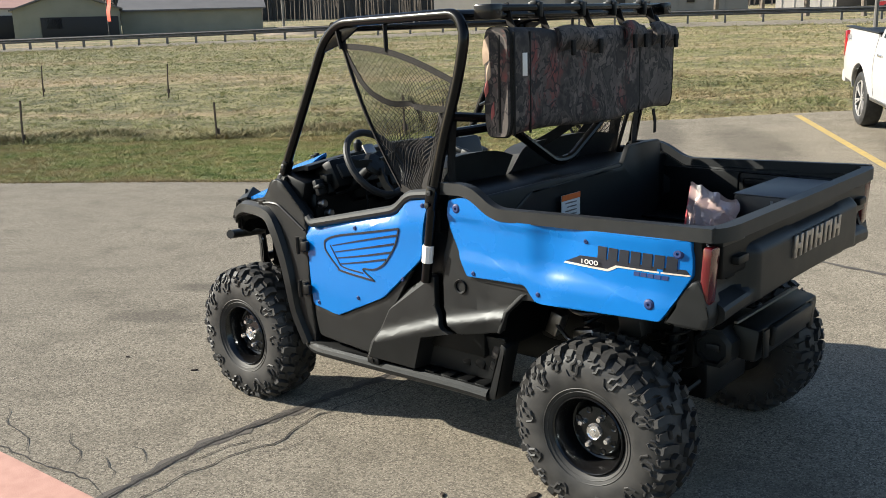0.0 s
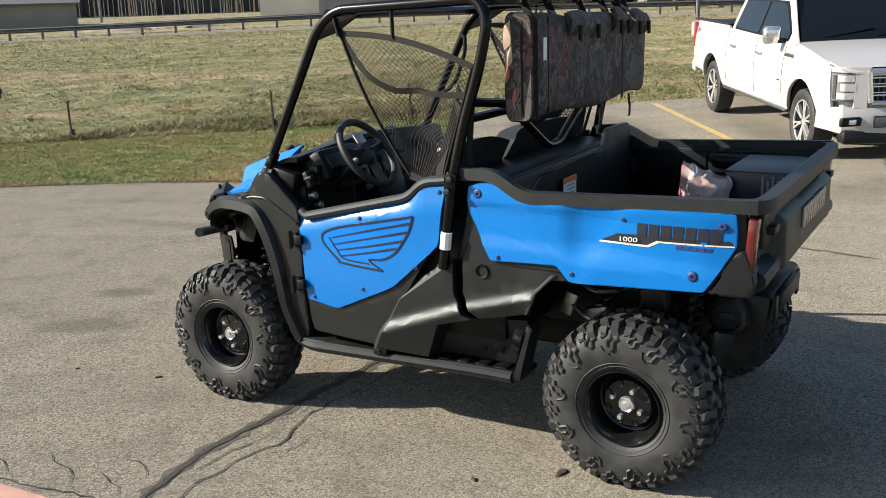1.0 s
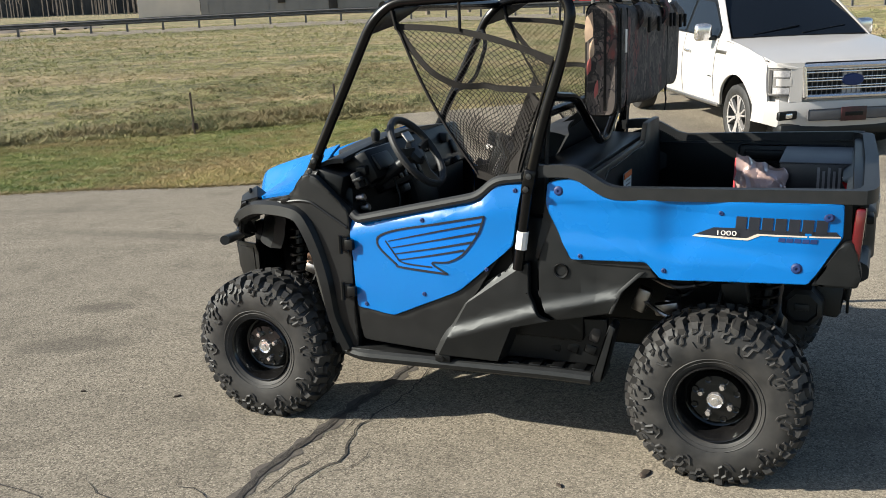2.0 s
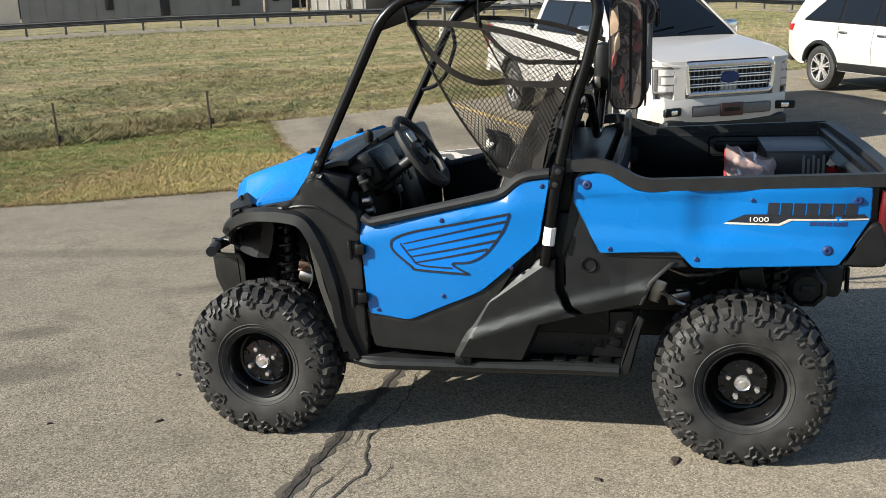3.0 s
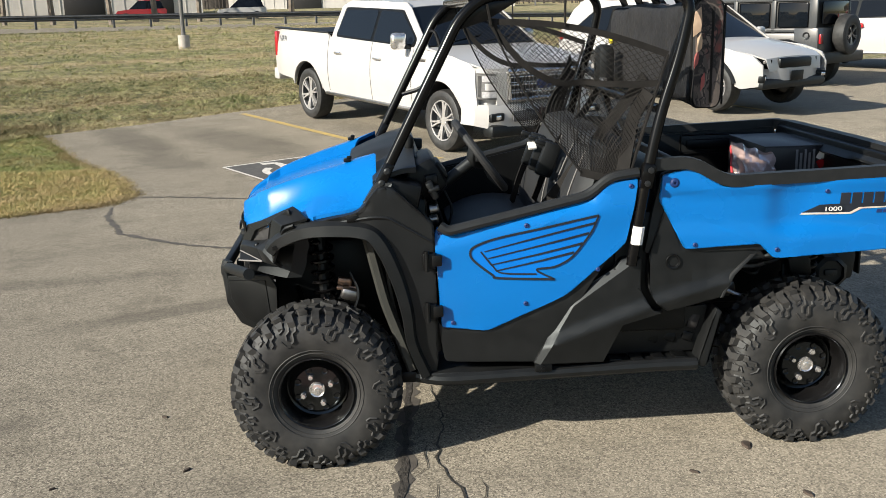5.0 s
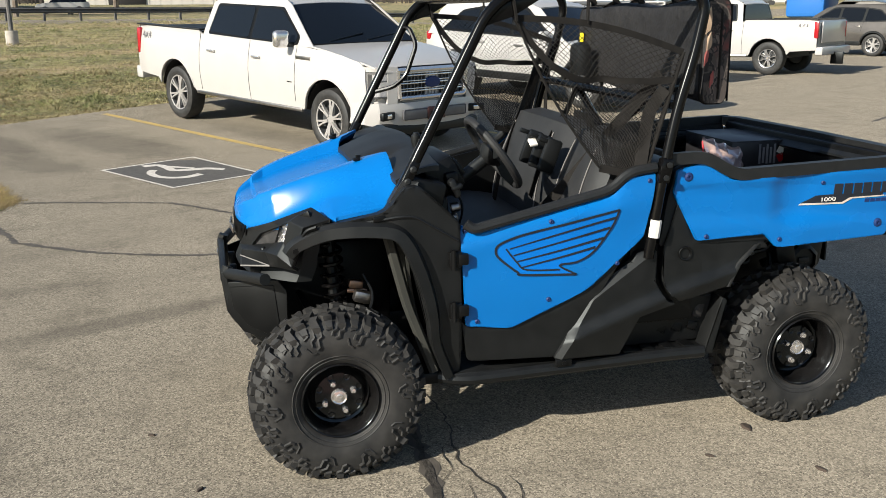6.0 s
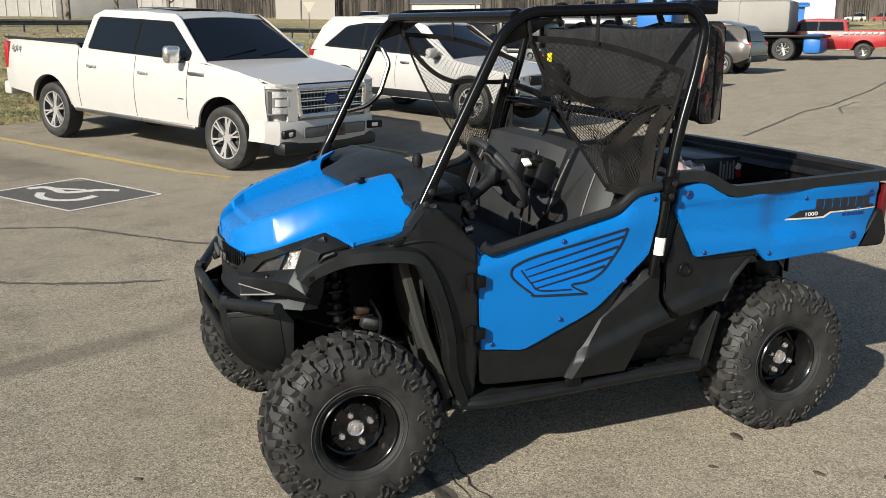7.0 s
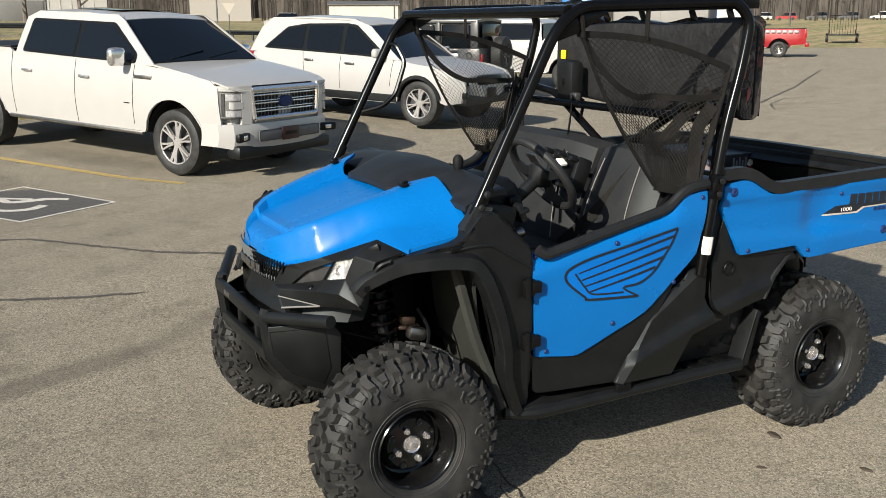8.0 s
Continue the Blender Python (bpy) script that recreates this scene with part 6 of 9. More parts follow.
# corners of the black face round the headlamp: brow along the hood, lamp rim, ledge below it, lower edge, groove to the fender
FACE = {
    "A": (-2.300, 0.264, 0.906), "T0": (-2.283, 0.322, 0.922), "T1": (-2.212, 0.428, 0.962), "B": (-2.067, 0.620, 1.050), "C": (-2.008, 0.714, 1.016),
    "R0": (-2.262, 0.364, 0.912), "R1": (-2.178, 0.482, 0.954), "D": (-2.151, 0.621, 1.000), "E": (-2.175, 0.581, 0.905), "F": (-2.197, 0.418, 0.875), "G": (-2.289, 0.304, 0.846),
    "M": (-2.108, 0.698, 0.988), "L": (-2.160, 0.650, 0.831), "S": (-2.325, 0.294, 0.830), "P": (-2.240, 0.460, 0.848), "Q": (-2.204, 0.590, 0.862),
    "I": (-2.329, 0.294, 0.805), "J": (-2.331, 0.335, 0.771), "K": (-2.220, 0.441, 0.787), "N": (-2.196, 0.525, 0.798), "O": (-2.130, 0.620, 0.801), "U": (-2.325, 0.235, 0.835), "V": (-2.345, 0.210, 0.800),
    "BB": (-2.045, 0.565, 1.002), "TT": (-2.175, 0.395, 0.930), "CC": (-1.985, 0.670, 0.998),
}
FACETS = ("A T0 R0", "T0 T1 R1 R0", "T1 B D R1", "B C M D", "D M L E", "E L Q", "F E Q P", "G F P S", "S P K I", "P Q N K", "Q L O N", "I K J", "A R0 G U", "U G S", "U S I V", "T1 TT BB B", "B BB CC C")


def face_shell(s):
    """The moulded face as crisp facets with narrow rounded edges and real thickness."""
    bm = bmesh.new()
    vs = {k: bm.verts.new((p[0], s * p[1], p[2])) for k, p in FACE.items()}
    for names in FACETS:
        vv = [vs[k] for k in names.split()]
        bm.faces.new(vv if s < 0 else vv[::-1])
    bmesh.ops.recalc_face_normals(bm, faces=bm.faces[:])
    bm.faces.ensure_lookup_table()
    if bm.faces[8].normal.x > 0:
        bmesh.ops.reverse_faces(bm, faces=bm.faces[:])
    inner = [e for e in bm.edges if len(e.link_faces) == 2]
    bmesh.ops.bevel(bm, geom=inner, offset=0.0045, segments=2, profile=0.6, affect="EDGES")
    bmesh.ops.solidify(bm, geom=bm.faces[:], thickness=0.012)
    return bm


for s in (-1, 1):
    fa = part("fascia_side", face_shell(s), M_BLACK, nose, "black moulded face round the headlamp")
    lo_in, lo_out, hi_in, hi_out = (Vector(FACE[k]) for k in "F E R1 D".split())
    deep_lo, deep_hi = Vector(FACE["G"]), Vector(FACE["R0"])

    def lamp_face(a, b, c, d, u, v, off, s=s):
        p = a.lerp(b, u).lerp(c.lerp(d, u), v) + Vector((-0.70, 0.65, 0.25)) * off
        return (p.x, s * p.y, p.z)
    q6 = [i / 6 for i in range(7)]
    part("headlamp_housing", grid(lambda u, v: lamp_face(deep_lo, lo_in, deep_hi, hi_in, u, v * 1.06 - 0.03, -0.006 - 0.012 * u), q6, q6, (0.02, -s * 0.012, 0)), M_LAMPGREY, fa, "grey glossy lamp housing")
    part("reflector_bowl", grid(lambda u, v: lamp_face(lo_in, lo_out, hi_in, hi_out, u * 1.02 - 0.02, v * 1.06 - 0.03, -0.016 - 0.012 * math.sin(math.pi * v) * math.sin(math.pi * u)), q6, q6, (0.02, -s * 0.012, 0)), M_LAMP, fa, "bright lamp reflector")
    lens = part("headlamp_lens", grid(lambda u, v: lamp_face(lo_in, lo_out, hi_in, hi_out, u * 1.02 - 0.02, v * 1.04 - 0.02, -0.004), q6, q6, (0.004, -s * 0.003, 0)), M_CLEAR, fa, "clear headlamp lens")
    lens.visible_shadow = False
    part("lamp_divider", tube([lamp_face(lo_in, lo_out, hi_in, hi_out, 0.02, 0.0, -0.008), lamp_face(lo_in, lo_out, hi_in, hi_out, 0.0, 1.0, -0.008)], 0.007, 6), M_DEEP, fa)
    bm = bmesh.new()
    lathe(bm, [(0.0, 0.004), (0.016, 0.003), (0.019, 0.0), (0.019, -0.006)], Matrix.Translation(lamp_face(lo_in, lo_out, hi_in, hi_out, 0.35, 0.5, -0.022)) @ Matrix.Rotation(radians(-70), 4, "Y"), 14)
    part("lamp_bulb_shield", bm, M_CHROME, fa)
    # hollow behind the lower wedge, its two pale edges, the ledge screw and the slot in the peak
    pt = {k: Vector((p[0] - 0.003, s * (p[1] + 0.003), p[2])) for k, p in FACE.items()}
    part("face_edge", tube([pt["J"], pt["K"]], 0.0035, 6), M_PIPE, fa, "pale line along the face edge")
    part("face_edge", tube([pt["I"], pt["K"]], 0.0025, 6), M_PIPE, fa)
    bm = bmesh.new()
    wedge = [pt["I"].lerp(pt["K"], 0.05), pt["J"].lerp(pt["K"], 0.05), pt["K"].lerp(pt["J"], 0.06), pt["K"].lerp(pt["I"], 0.06)]
    for v in wedge:
        bm.verts.new(v)
        bm.verts.new(v + Vector((0.008, -s * 0.006, 0)))
    bmesh.ops.convex_hull(bm, input=bm.verts[:])
    part("wedge_face", bm, M_DEEP, fa)
    bm = bmesh.new()
    c = pt["F"].lerp(pt["P"], 0.55).lerp(pt["S"], 0.22)
    lathe(bm, [(0.0, 0.004), (0.009, 0.003), (0.013, -0.002), (0.013, -0.010)], Matrix.Translation(c) @ Matrix.Rotation(radians(-35), 4, "Y"), 14)
    part("face_screw", bm, M_DEEP, fa)
    c = pt["B"] * 0.50 + pt["D"] * 0.16 + pt["M"] * 0.34 + Vector((0.006, -s * 0.008, -0.002))
    part("peak_slot", boxes((tuple(c), (0.055, 0.014, 0.030), Matrix.Rotation(s * 0.87, 4, "Z") @ Matrix.Rotation(-0.45, 4, "Y"), 0.006)), M_DEEP, fa, "dark slot in the raised peak")
    part("face_groove", tube([Vector((-2.150, s * 0.662, 0.836)), Vector((-2.099, s * 0.706, 0.976)), Vector((-2.06, s * 0.722, 0.990))], 0.008, 6, 0.02), M_DEEP, fa)
bump = part("bumper", tube([(-2.25, -0.31, 0.44), (-2.375, -0.315, 0.56), (-2.395, -0.315, 0.735), (-2.385, -0.312, 0.765)], 0.022, 8, 0.05), M_BLACK, utv, "black steel front bumper guard")
part("upright", tube([(-2.25, 0.31, 0.44), (-2.375, 0.315, 0.56), (-2.395, 0.315, 0.735), (-2.385, 0.312, 0.765)], 0.022, 8, 0.05), M_BLACK, bump)
part("bumper_bar", boxes(((-2.402, 0, 0.725), (0.030, 0.65, 0.050), None, 0.010)), M_BLACK, bump)
part("bumper_bar", boxes(((-2.382, 0, 0.585), (0.030, 0.65, 0.045), None, 0.010)), M_BLACK, bump)
part("bumper_mark", boxes(((-2.419, 0.12, 0.727), (0.004, 0.07, 0.018), None, 0.001)), M_STEEL, bump)
for s in (-1, 1):
    part("side_bar", tube([(-2.39, s * 0.31, 0.735), (-2.255, s * 0.645, 0.785)], 0.023, 12), M_BLACK, bump, "black tube end of the bumper")
    part("side_plate", panel(stitched([(-2.41, 0.70), (-2.20, 0.735), (-2.165, 0.69), (-2.17, 0.52), (-2.20, 0.465), (-2.34, 0.50), (-2.40, 0.58)], 2, 0.006), lambda x, z: 0.32 + 0.75 * (x + 2.41), 0.014, s, 0, 0.004), M_DEEP, bump, "flat black bumper side plate")
    part("plate_face", panel([(-2.385, 0.685), (-2.215, 0.712), (-2.20, 0.56), (-2.225, 0.495), (-2.32, 0.53), (-2.375, 0.60)], lambda x, z: 0.326 + 0.75 * (x + 2.41), 0.008, s, 0, 0.003), M_DEEP, bump)
    part("plate_fold", tube([(-2.37, s * 0.352, 0.655), (-2.30, s * 0.405, 0.692)], 0.003, 5), M_TRIM, bump)
    part("bumper_stay", boxes(((-2.36, s * 0.12, 0.65), (0.03, 0.035, 0.15), None, 0.006)), M_BLACK, bump)
part("skid_plate", grid(lambda u, v: (-2.34 + 0.12 * u, v * 0.30, 0.56 - 0.12 * u), [0, 0.3, 0.6, 1], [i / 6 for i in range(-6, 7)], (0.012, 0, 0.01)), M_BLACK, bump, "black skid plate")
part("radiator", boxes(((-2.27, 0, 0.68), (0.05, 0.66, 0.26), None, 0.01)), M_DEEP, utv)


# side nets with their straps
def side_net(s):
    T1, T2 = Vector((-1.285, s * 0.70, 1.735)), Vector((-0.625, s * 0.765, 1.60))
    B1, B2 = Vector((-0.945, s * 0.735, 1.16)), Vector((-0.775, s * 0.775, 1.12))

    def at(u, v):
        top = T1.lerp(T2, u) + Vector((0, 0, 0.035 * math.sin(math.pi * u)))
        low = B1.lerp(B2, u)
        p = top.lerp(low, v)
        p.y -= s * 0.05 * math.sin(math.pi * u) * math.sin(math.pi * v)
        p.x += -0.03 * math.sin(math.pi * v) * (1 - u)
        sag = math.sin(math.pi * min(1, max(0, u))) * math.sin(math.pi * min(1, max(0, v)))
        p += Vector((noise.noise((u * 4, v * 4, 1.0)) * 0.035, noise.noise((u * 3, v * 5, 7.0)) * 0.05, noise.noise((u * 4, v * 4, 4.0)) * 0.035)) * sag
        return p
    bm = bmesh.new()
    n, m = 22, 24
    for i in range(-m, n + 1):
        for sg in (1, -1):
            pts = []
            for j in range(m + 1):
                a = i + j if sg > 0 else n - i - j
                if 0 <= a <= n:
                    pts.append(at(a / n, j / m))
            if len(pts) > 1:
                sweep(bm, pts, 0.0016, 3)
    # the loose lower half hangs doubled
    for i in range(-m, n + 1):
        for sg in (1, -1):
            pts = []
            for j in range(14, m + 1, 2):
                a = i + j + 0.5 if sg > 0 else n - i - j - 0.5
                if 6 <= a <= n:
                    pts.append(at(a / n, j / m) + Vector((0.01 * math.sin(j), -s * (0.02 + 0.01 * math.sin(a)), 0)))
            if len(pts) > 1:
                sweep(bm, pts, 0.0014, 3)
    net = part("side_net", bm, M_NET, utv, "black diamond mesh side net")
    part("net_strap", tube([at(i / 10, 0.0) for i in range(11)], 0.02, 4, flat=(0.024, 0.005)), M_WEB, net, "black webbing strap")
    part("net_strap", tube([at(u, v) for u, v in along_plain([(0.0, 0.0), (0.035, 0.15), (0.13, 0.32), (0.30, 0.385), (0.55, 0.36), (0.80, 0.30), (1.0, 0.22)], 4)], 0.02, 4, flat=(0.024, 0.005)), M_WEB, net)
    part("net_strap", tube([at(1.0, i / 10) for i in range(11)], 0.02, 4, flat=(0.032, 0.006)), M_WEB, net)
    part("net_strap", tube([at(0.0, i / 10) for i in range(11)], 0.012, 4, flat=(0.018, 0.006)), M_WEB, net)
    part("net_strap", tube([at(i / 6, 1.0) for i in range(7)], 0.012, 4, flat=(0.03, 0.008)), M_WEB, net)
    for u in (0.42,):
        p = at(u, 0)
        part("hanger", tube([p, p + Vector((0, 0, 0.05)), Vector((p.x, s * (0.706 + 0.06 * u), 1.835))], 0.01, 4, flat=(0.022, 0.005)), M_WEB, net)
    part("net_corner", tube([at(0, 0) + Vector((0.0, 0, -0.01)), Vector((-1.30, s * 0.706, 1.80))], 0.02, 4, flat=(0.045, 0.008)), M_WEB, net)
    part("fold", tube([at(0.96, 0.30), at(0.90, 0.5) + Vector((0, -s * 0.015, 0)), at(0.88, 0.8), at(0.9, 1.0)], 0.02, 4, 0.08, flat=(0.05, 0.012)), M_WEB, net, "bunched black webbing")


side_net(-1)
side_net(1)

# ---- what the vehicle carries ----
def gun_case():
    root = empty("gun_case", Matrix.Translation((-0.46, -0.05, 1.39)))
    tagged(root, "long camouflage cloth case hanging from the cage rack", "case")
    inv = Matrix.Translation((0.46, 0.05, -1.39))

    def body(u, v):
        """u round the section (front bottom, up, over, down the back), v along."""
        y = -0.722 + 1.295 * v
        z0, z1 = 1.392 + 0.012 * v + 0.012 * math.sin(9 * v), 1.795 - 0.03 * v + 0.014 * math.sin(v * 11 + 1) * math.sin(math.pi * v)
        a = math.tau * u
        c, s_ = math.cos(a), math.sin(a)
        px = math.copysign(abs(c) ** 0.35, c)
        pz = math.copysign(abs(s_) ** 0.25, s_)
        puff = 1 + 0.05 * math.sin(v * 8) * math.sin(a * 2) + 0.05 * noise.noise((v * 9, u * 7, 3.0)) + 0.025 * noise.noise((v * 26, u * 16, 5.0))
        end = 1 - 0.25 * smooth(0.03, 0.0, v) - 0.25 * smooth(0.97, 1.0, v)
        return inv @ Vector((-0.455 + 0.070 * px * puff * end, y + 0.006 * noise.noise((u * 9, v * 9, 1)), (z0 + z1) / 2 + (z1 - z0) / 2 * pz * (1 - 0.04 * (1 - end))))
    us, vs = [i / 40 for i in range(40)], [i / 40 for i in range(41)]
    bm = bmesh.new()
    vt = [[bm.verts.new(body(u, v)) for v in vs] for u in us]
    for i in range(40):
        for j in range(40):
            f = bm.faces.new((vt[i][j], vt[(i + 1) % 40][j], vt[(i + 1) % 40][j + 1], vt[i][j + 1]))
            if 0.28 < (i + 0.5) / 40 < 0.72:
                f.material_index = 1
    bm.faces.new([r[0] for r in vt])
    bm.faces.new([r[-1] for r in vt])
    part("shell", bm, [M_CAMO, M_CLOTH], root, "camouflage cloth with plain dark back")
    for v in (0.0, 1.0):
        bm = bmesh.new()
        sweep(bm, [body(i / 32, 0.012 if v < 0.5 else 0.988) for i in range(32)], 0.007, 6, True)
        part("piping", bm, M_WEB, root)
    for y in (-0.70, -0.60, 0.235):
        part("band", boxes(((0.0735, y + 0.05, 0.20), (0.006, 0.011, 0.38), None, 0.002)), M_WEB, root, "black webbing band")
    for y0, y1, z in ((-0.42, -0.08, 0.345), (0.10, 0.26, 0.355), (0.34, 0.55, 0.345)):
        n = 10
        bm = grid(lambda u, v: (0.062 + 0.040 * math.sin(math.pi * min(1, u + 0.15)), y0 + (y1 - y0) * v + 0.05, z + 0.052 - 0.13 * u + 0.012 * math.sin(5 * v)), [i / 6 for i in range(7)], [i / n for i in range(n + 1)], (-0.02, 0, 0))
        flap = part("flap", bm, M_CAMO, root, "camouflage pouch flap")
        for k in (0.2, 0.8):
            part("buckle", boxes(((0.108, y0 + (y1 - y0) * k + 0.05, z - 0.025), (0.012, 0.026, 0.06), None, 0.004)), M_WEB, flap)
    part("end_band", boxes(((0.02, -0.672, 0.20), (0.010, 0.005, 0.36), None, 0.002)), M_WEB, root, "black zip band")
    for x0, w_, z0, h_, mt in ((-0.040, 0.034, 0.315, 0.09, M_CREAM), (-0.030, 0.022, 0.235, 0.06, M_CREAM), (-0.040, 0.018, 0.175, 0.05, M_ROSE), (-0.012, 0.016, 0.09, 0.05, M_ROSE)):
        part("patch", grid(lambda u, v: (x0 + w_ * (v - 0.5) * (1 - 0.5 * abs(u - 0.4)), -0.6725 - 0.003 * math.sin(3 * u), z0 + h_ * (u - 0.5) + 0.02 * v), [i / 6 for i in range(7)], [i / 3 for i in range(4)], (0, 0.003, 0)), mt, root, "pale patch of the camouflage print")
    part("tag", boxes(((0.079, -0.64 + 0.05, 0.27), (0.004, 0.028, 0.085), None, 0.001)), M_WHITE, root, "small white sewn tag")
    for y in (-0.60, -0.38, -0.05, 0.22, 0.5):
        part("strap", tube([(0.0, y + 0.05, 0.39), (-0.02, y + 0.05, 0.43), (-0.04, y + 0.05, 0.495)], 0.01, 4, flat=(0.03, 0.005)), M_WEB, root, "black hanging strap")
    part("strap_end", tube([(0.03, 0.50, 0.01), (0.035, 0.51, -0.05), (0.03, 0.52, -0.10)], 0.01, 4, flat=(0.022, 0.004)), M_WEB, root)
    part("yellow_tag", boxes(((-0.076, 0.53, 0.232), (0.012, 0.035, 0.045), None, 0.004)), M_YTAG, root, "small yellow tag")


gun_case()


def bed_box():
    root = empty("carton", Matrix.Translation((0.288, 0.340, 0.893)))
    tagged(root, "black printed carton with grey top lying in the bed", "box")
    part("body", boxes(((0, 0, 0.105), (0.31, 0.48, 0.21), None, 0.006)), M_CARD, root)
    part("lid", boxes(((0.0, 0.0, 0.212), (0.315, 0.485, 0.006), None, 0.002)), M_LIDCARD, root, "grey carton top")
    for k in range(5):
        part("print_bar", boxes(((0.004 + 0.021 * k, -0.2415, 0.145 - 0.006 * (k % 2)), (0.011, 0.002, 0.10 - 0.02 * (k % 2)), None, 0)), M_PRINT, root)
    part("print_mark", boxes(((0.125, -0.2415, 0.165), (0.036, 0.002, 0.045), Matrix.Rotation(0.5, 4, "Y"), 0)), M_WHITE, root)
    part("print_mark", boxes(((0.125, -0.2415, 0.125), (0.036, 0.002, 0.04), Matrix.Rotation(-0.5, 4, "Y"), 0)), M_RED_LENS, root)


bed_box()


def plastic_bag():
    root = empty("plastic_bag", Matrix.Translation((0.050, 0.075, 0.893)) @ Matrix.Scale(1.12, 4))
    tagged(root, "clear zip bag with pale papers beside the carton", "bag")
    def film(sd):
        """Crumpled film: folds fanning from the zip, and small creases."""
        def at(u, v):
            fold = abs((u * 5 + v * 2.3 + 0.6 * noise.noise((u * 3, v * 3, sd))) % 1.0 - 0.5) - 0.25
            return (-0.085 + 0.19 * u + 0.012 * noise.noise((v * 5, u * 4, 2.0)), sd * (0.004 + 0.020 * math.sin(math.pi * u) * math.sin(math.pi * v)) + 0.040 * fold * math.sin(math.pi * min(1, v + 0.2)) - 0.05 * (1 - v) + 0.015 * noise.noise((u * 6, v * 6, 5.0)),
                    0.225 * v * (1 - 0.30 * u) + 0.018 * noise.noise((u * 6, v * 3, 8.0)) * v)
        return at
    for sd in (-1, 1):
        part("film", grid(film(sd), [i / 22 for i in range(23)], [i / 16 for i in range(17)]), M_BAG, root, "", 0.3)
    part("paper", grid(lambda u, v: (-0.06 + 0.15 * u, 0.012 * math.sin(5 * u) - 0.04 * (1 - v), 0.03 + 0.15 * v * (1 - 0.3 * u)), [i / 6 for i in range(7)], [i / 4 for i in range(5)], (0, 0.003, 0)), M_PAPER, root, "pinkish printed pack")
    part("zip", tube([(-0.085, -0.05, 0.02), (-0.087, -0.02, 0.12), (-0.085, 0.002, 0.205)], 0.005, 6), M_ZIP, root, "red zip edge")


M_ZIP = surf("red_zip", (0.45, 0.05, 0.06), None, rough=0.4)
plastic_bag()

# ---- parked vehicles: local x ahead, y to their left ----
def arch(cx, cz, r, a0=180, a1=0, n=10):
    return [(cx + r * math.cos(radians(a0 + (a1 - a0) * i / n)), cz + r * math.sin(radians(a0 + (a1 - a0) * i / n))) for i in range(n + 1)]


def road_wheel(car, x, s, yc, r, w, rim_r, spokes, rim_mat, alloy=True):
    root = empty("wheel")
    root.parent = car
    root.matrix_basis = Matrix.Translation((x, s * yc, r - 0.01))
    h = w / 2
    turn = Matrix.Rotation(radians(90 if s < 0 else -90), 4, "X")
    bm = bmesh.new()
    lathe(bm, [(rim_r - 0.01, -h * 0.8), (rim_r + 0.03, -h), (r - 0.05, -h * 1.02), (r - 0.012, -h * 0.86), (r, -h * 0.5), (r, h * 0.5), (r - 0.012, h * 0.86), (r - 0.05, h * 1.02), (rim_r + 0.03, h), (rim_r - 0.005, h * 0.86), (rim_r - 0.01, h * 0.6)], turn, 40)
    part("tyre", bm, M_RUBBER, root, "black road tyre")
    bm = bmesh.new()
    lathe(bm, [(rim_r, h * 0.86), (rim_r - 0.012, h * 0.88), (rim_r - 0.022, h * 0.80), (rim_r - 0.028, h * 0.2), (0.05, h * 0.15), (0, h * 0.15)], turn, 36)
    part("barrel", bm, M_DARKPAINT, root)
    bm = bmesh.new()
    lathe(bm, [(rim_r, h * 0.84), (rim_r - 0.004, h * 0.90), (rim_r - 0.018, h * 0.86), (rim_r - 0.022, h * 0.7)], turn, 36)
    lathe(bm, [(0.075, h * 0.5), (0.070, h * 0.70), (0.03, h * 0.76), (0, h * 0.74)], turn, 20)
    for i in range(spokes):
        a = math.tau * i / spokes + 0.3
        for da in ((-0.10, 0.10) if alloy else (0.0,)):
            p = [Vector((q * math.cos(a + da * k), q * math.sin(a + da * k), hh * h)) for q, k, hh in ((0.055, 1.3, 0.66), (rim_r * 0.55, 1.0, 0.74), (rim_r - 0.012, 1.5, 0.80))]
            sweep(bm, [turn @ v for v in p], 0.016, 4, flat=(0.022, 0.042 if alloy else 0.07))
    part("rim", bm, rim_mat, root, "bright alloy wheel" if alloy else "bright steel wheel")
    return root


def skin(chain, half, bm=None, n=8, thick=0.02):
    """A sheet across the car over a chain of (x, z), with half widths and a crown; chain rows: (x, z, half, crown)."""
    return grid(lambda u, v: (chain[u][0], v * chain[u][2], chain[u][1] - chain[u][3] * v * v), range(len(chain)), [i / n for i in range(-n, n + 1)], (0, 0, -thick))


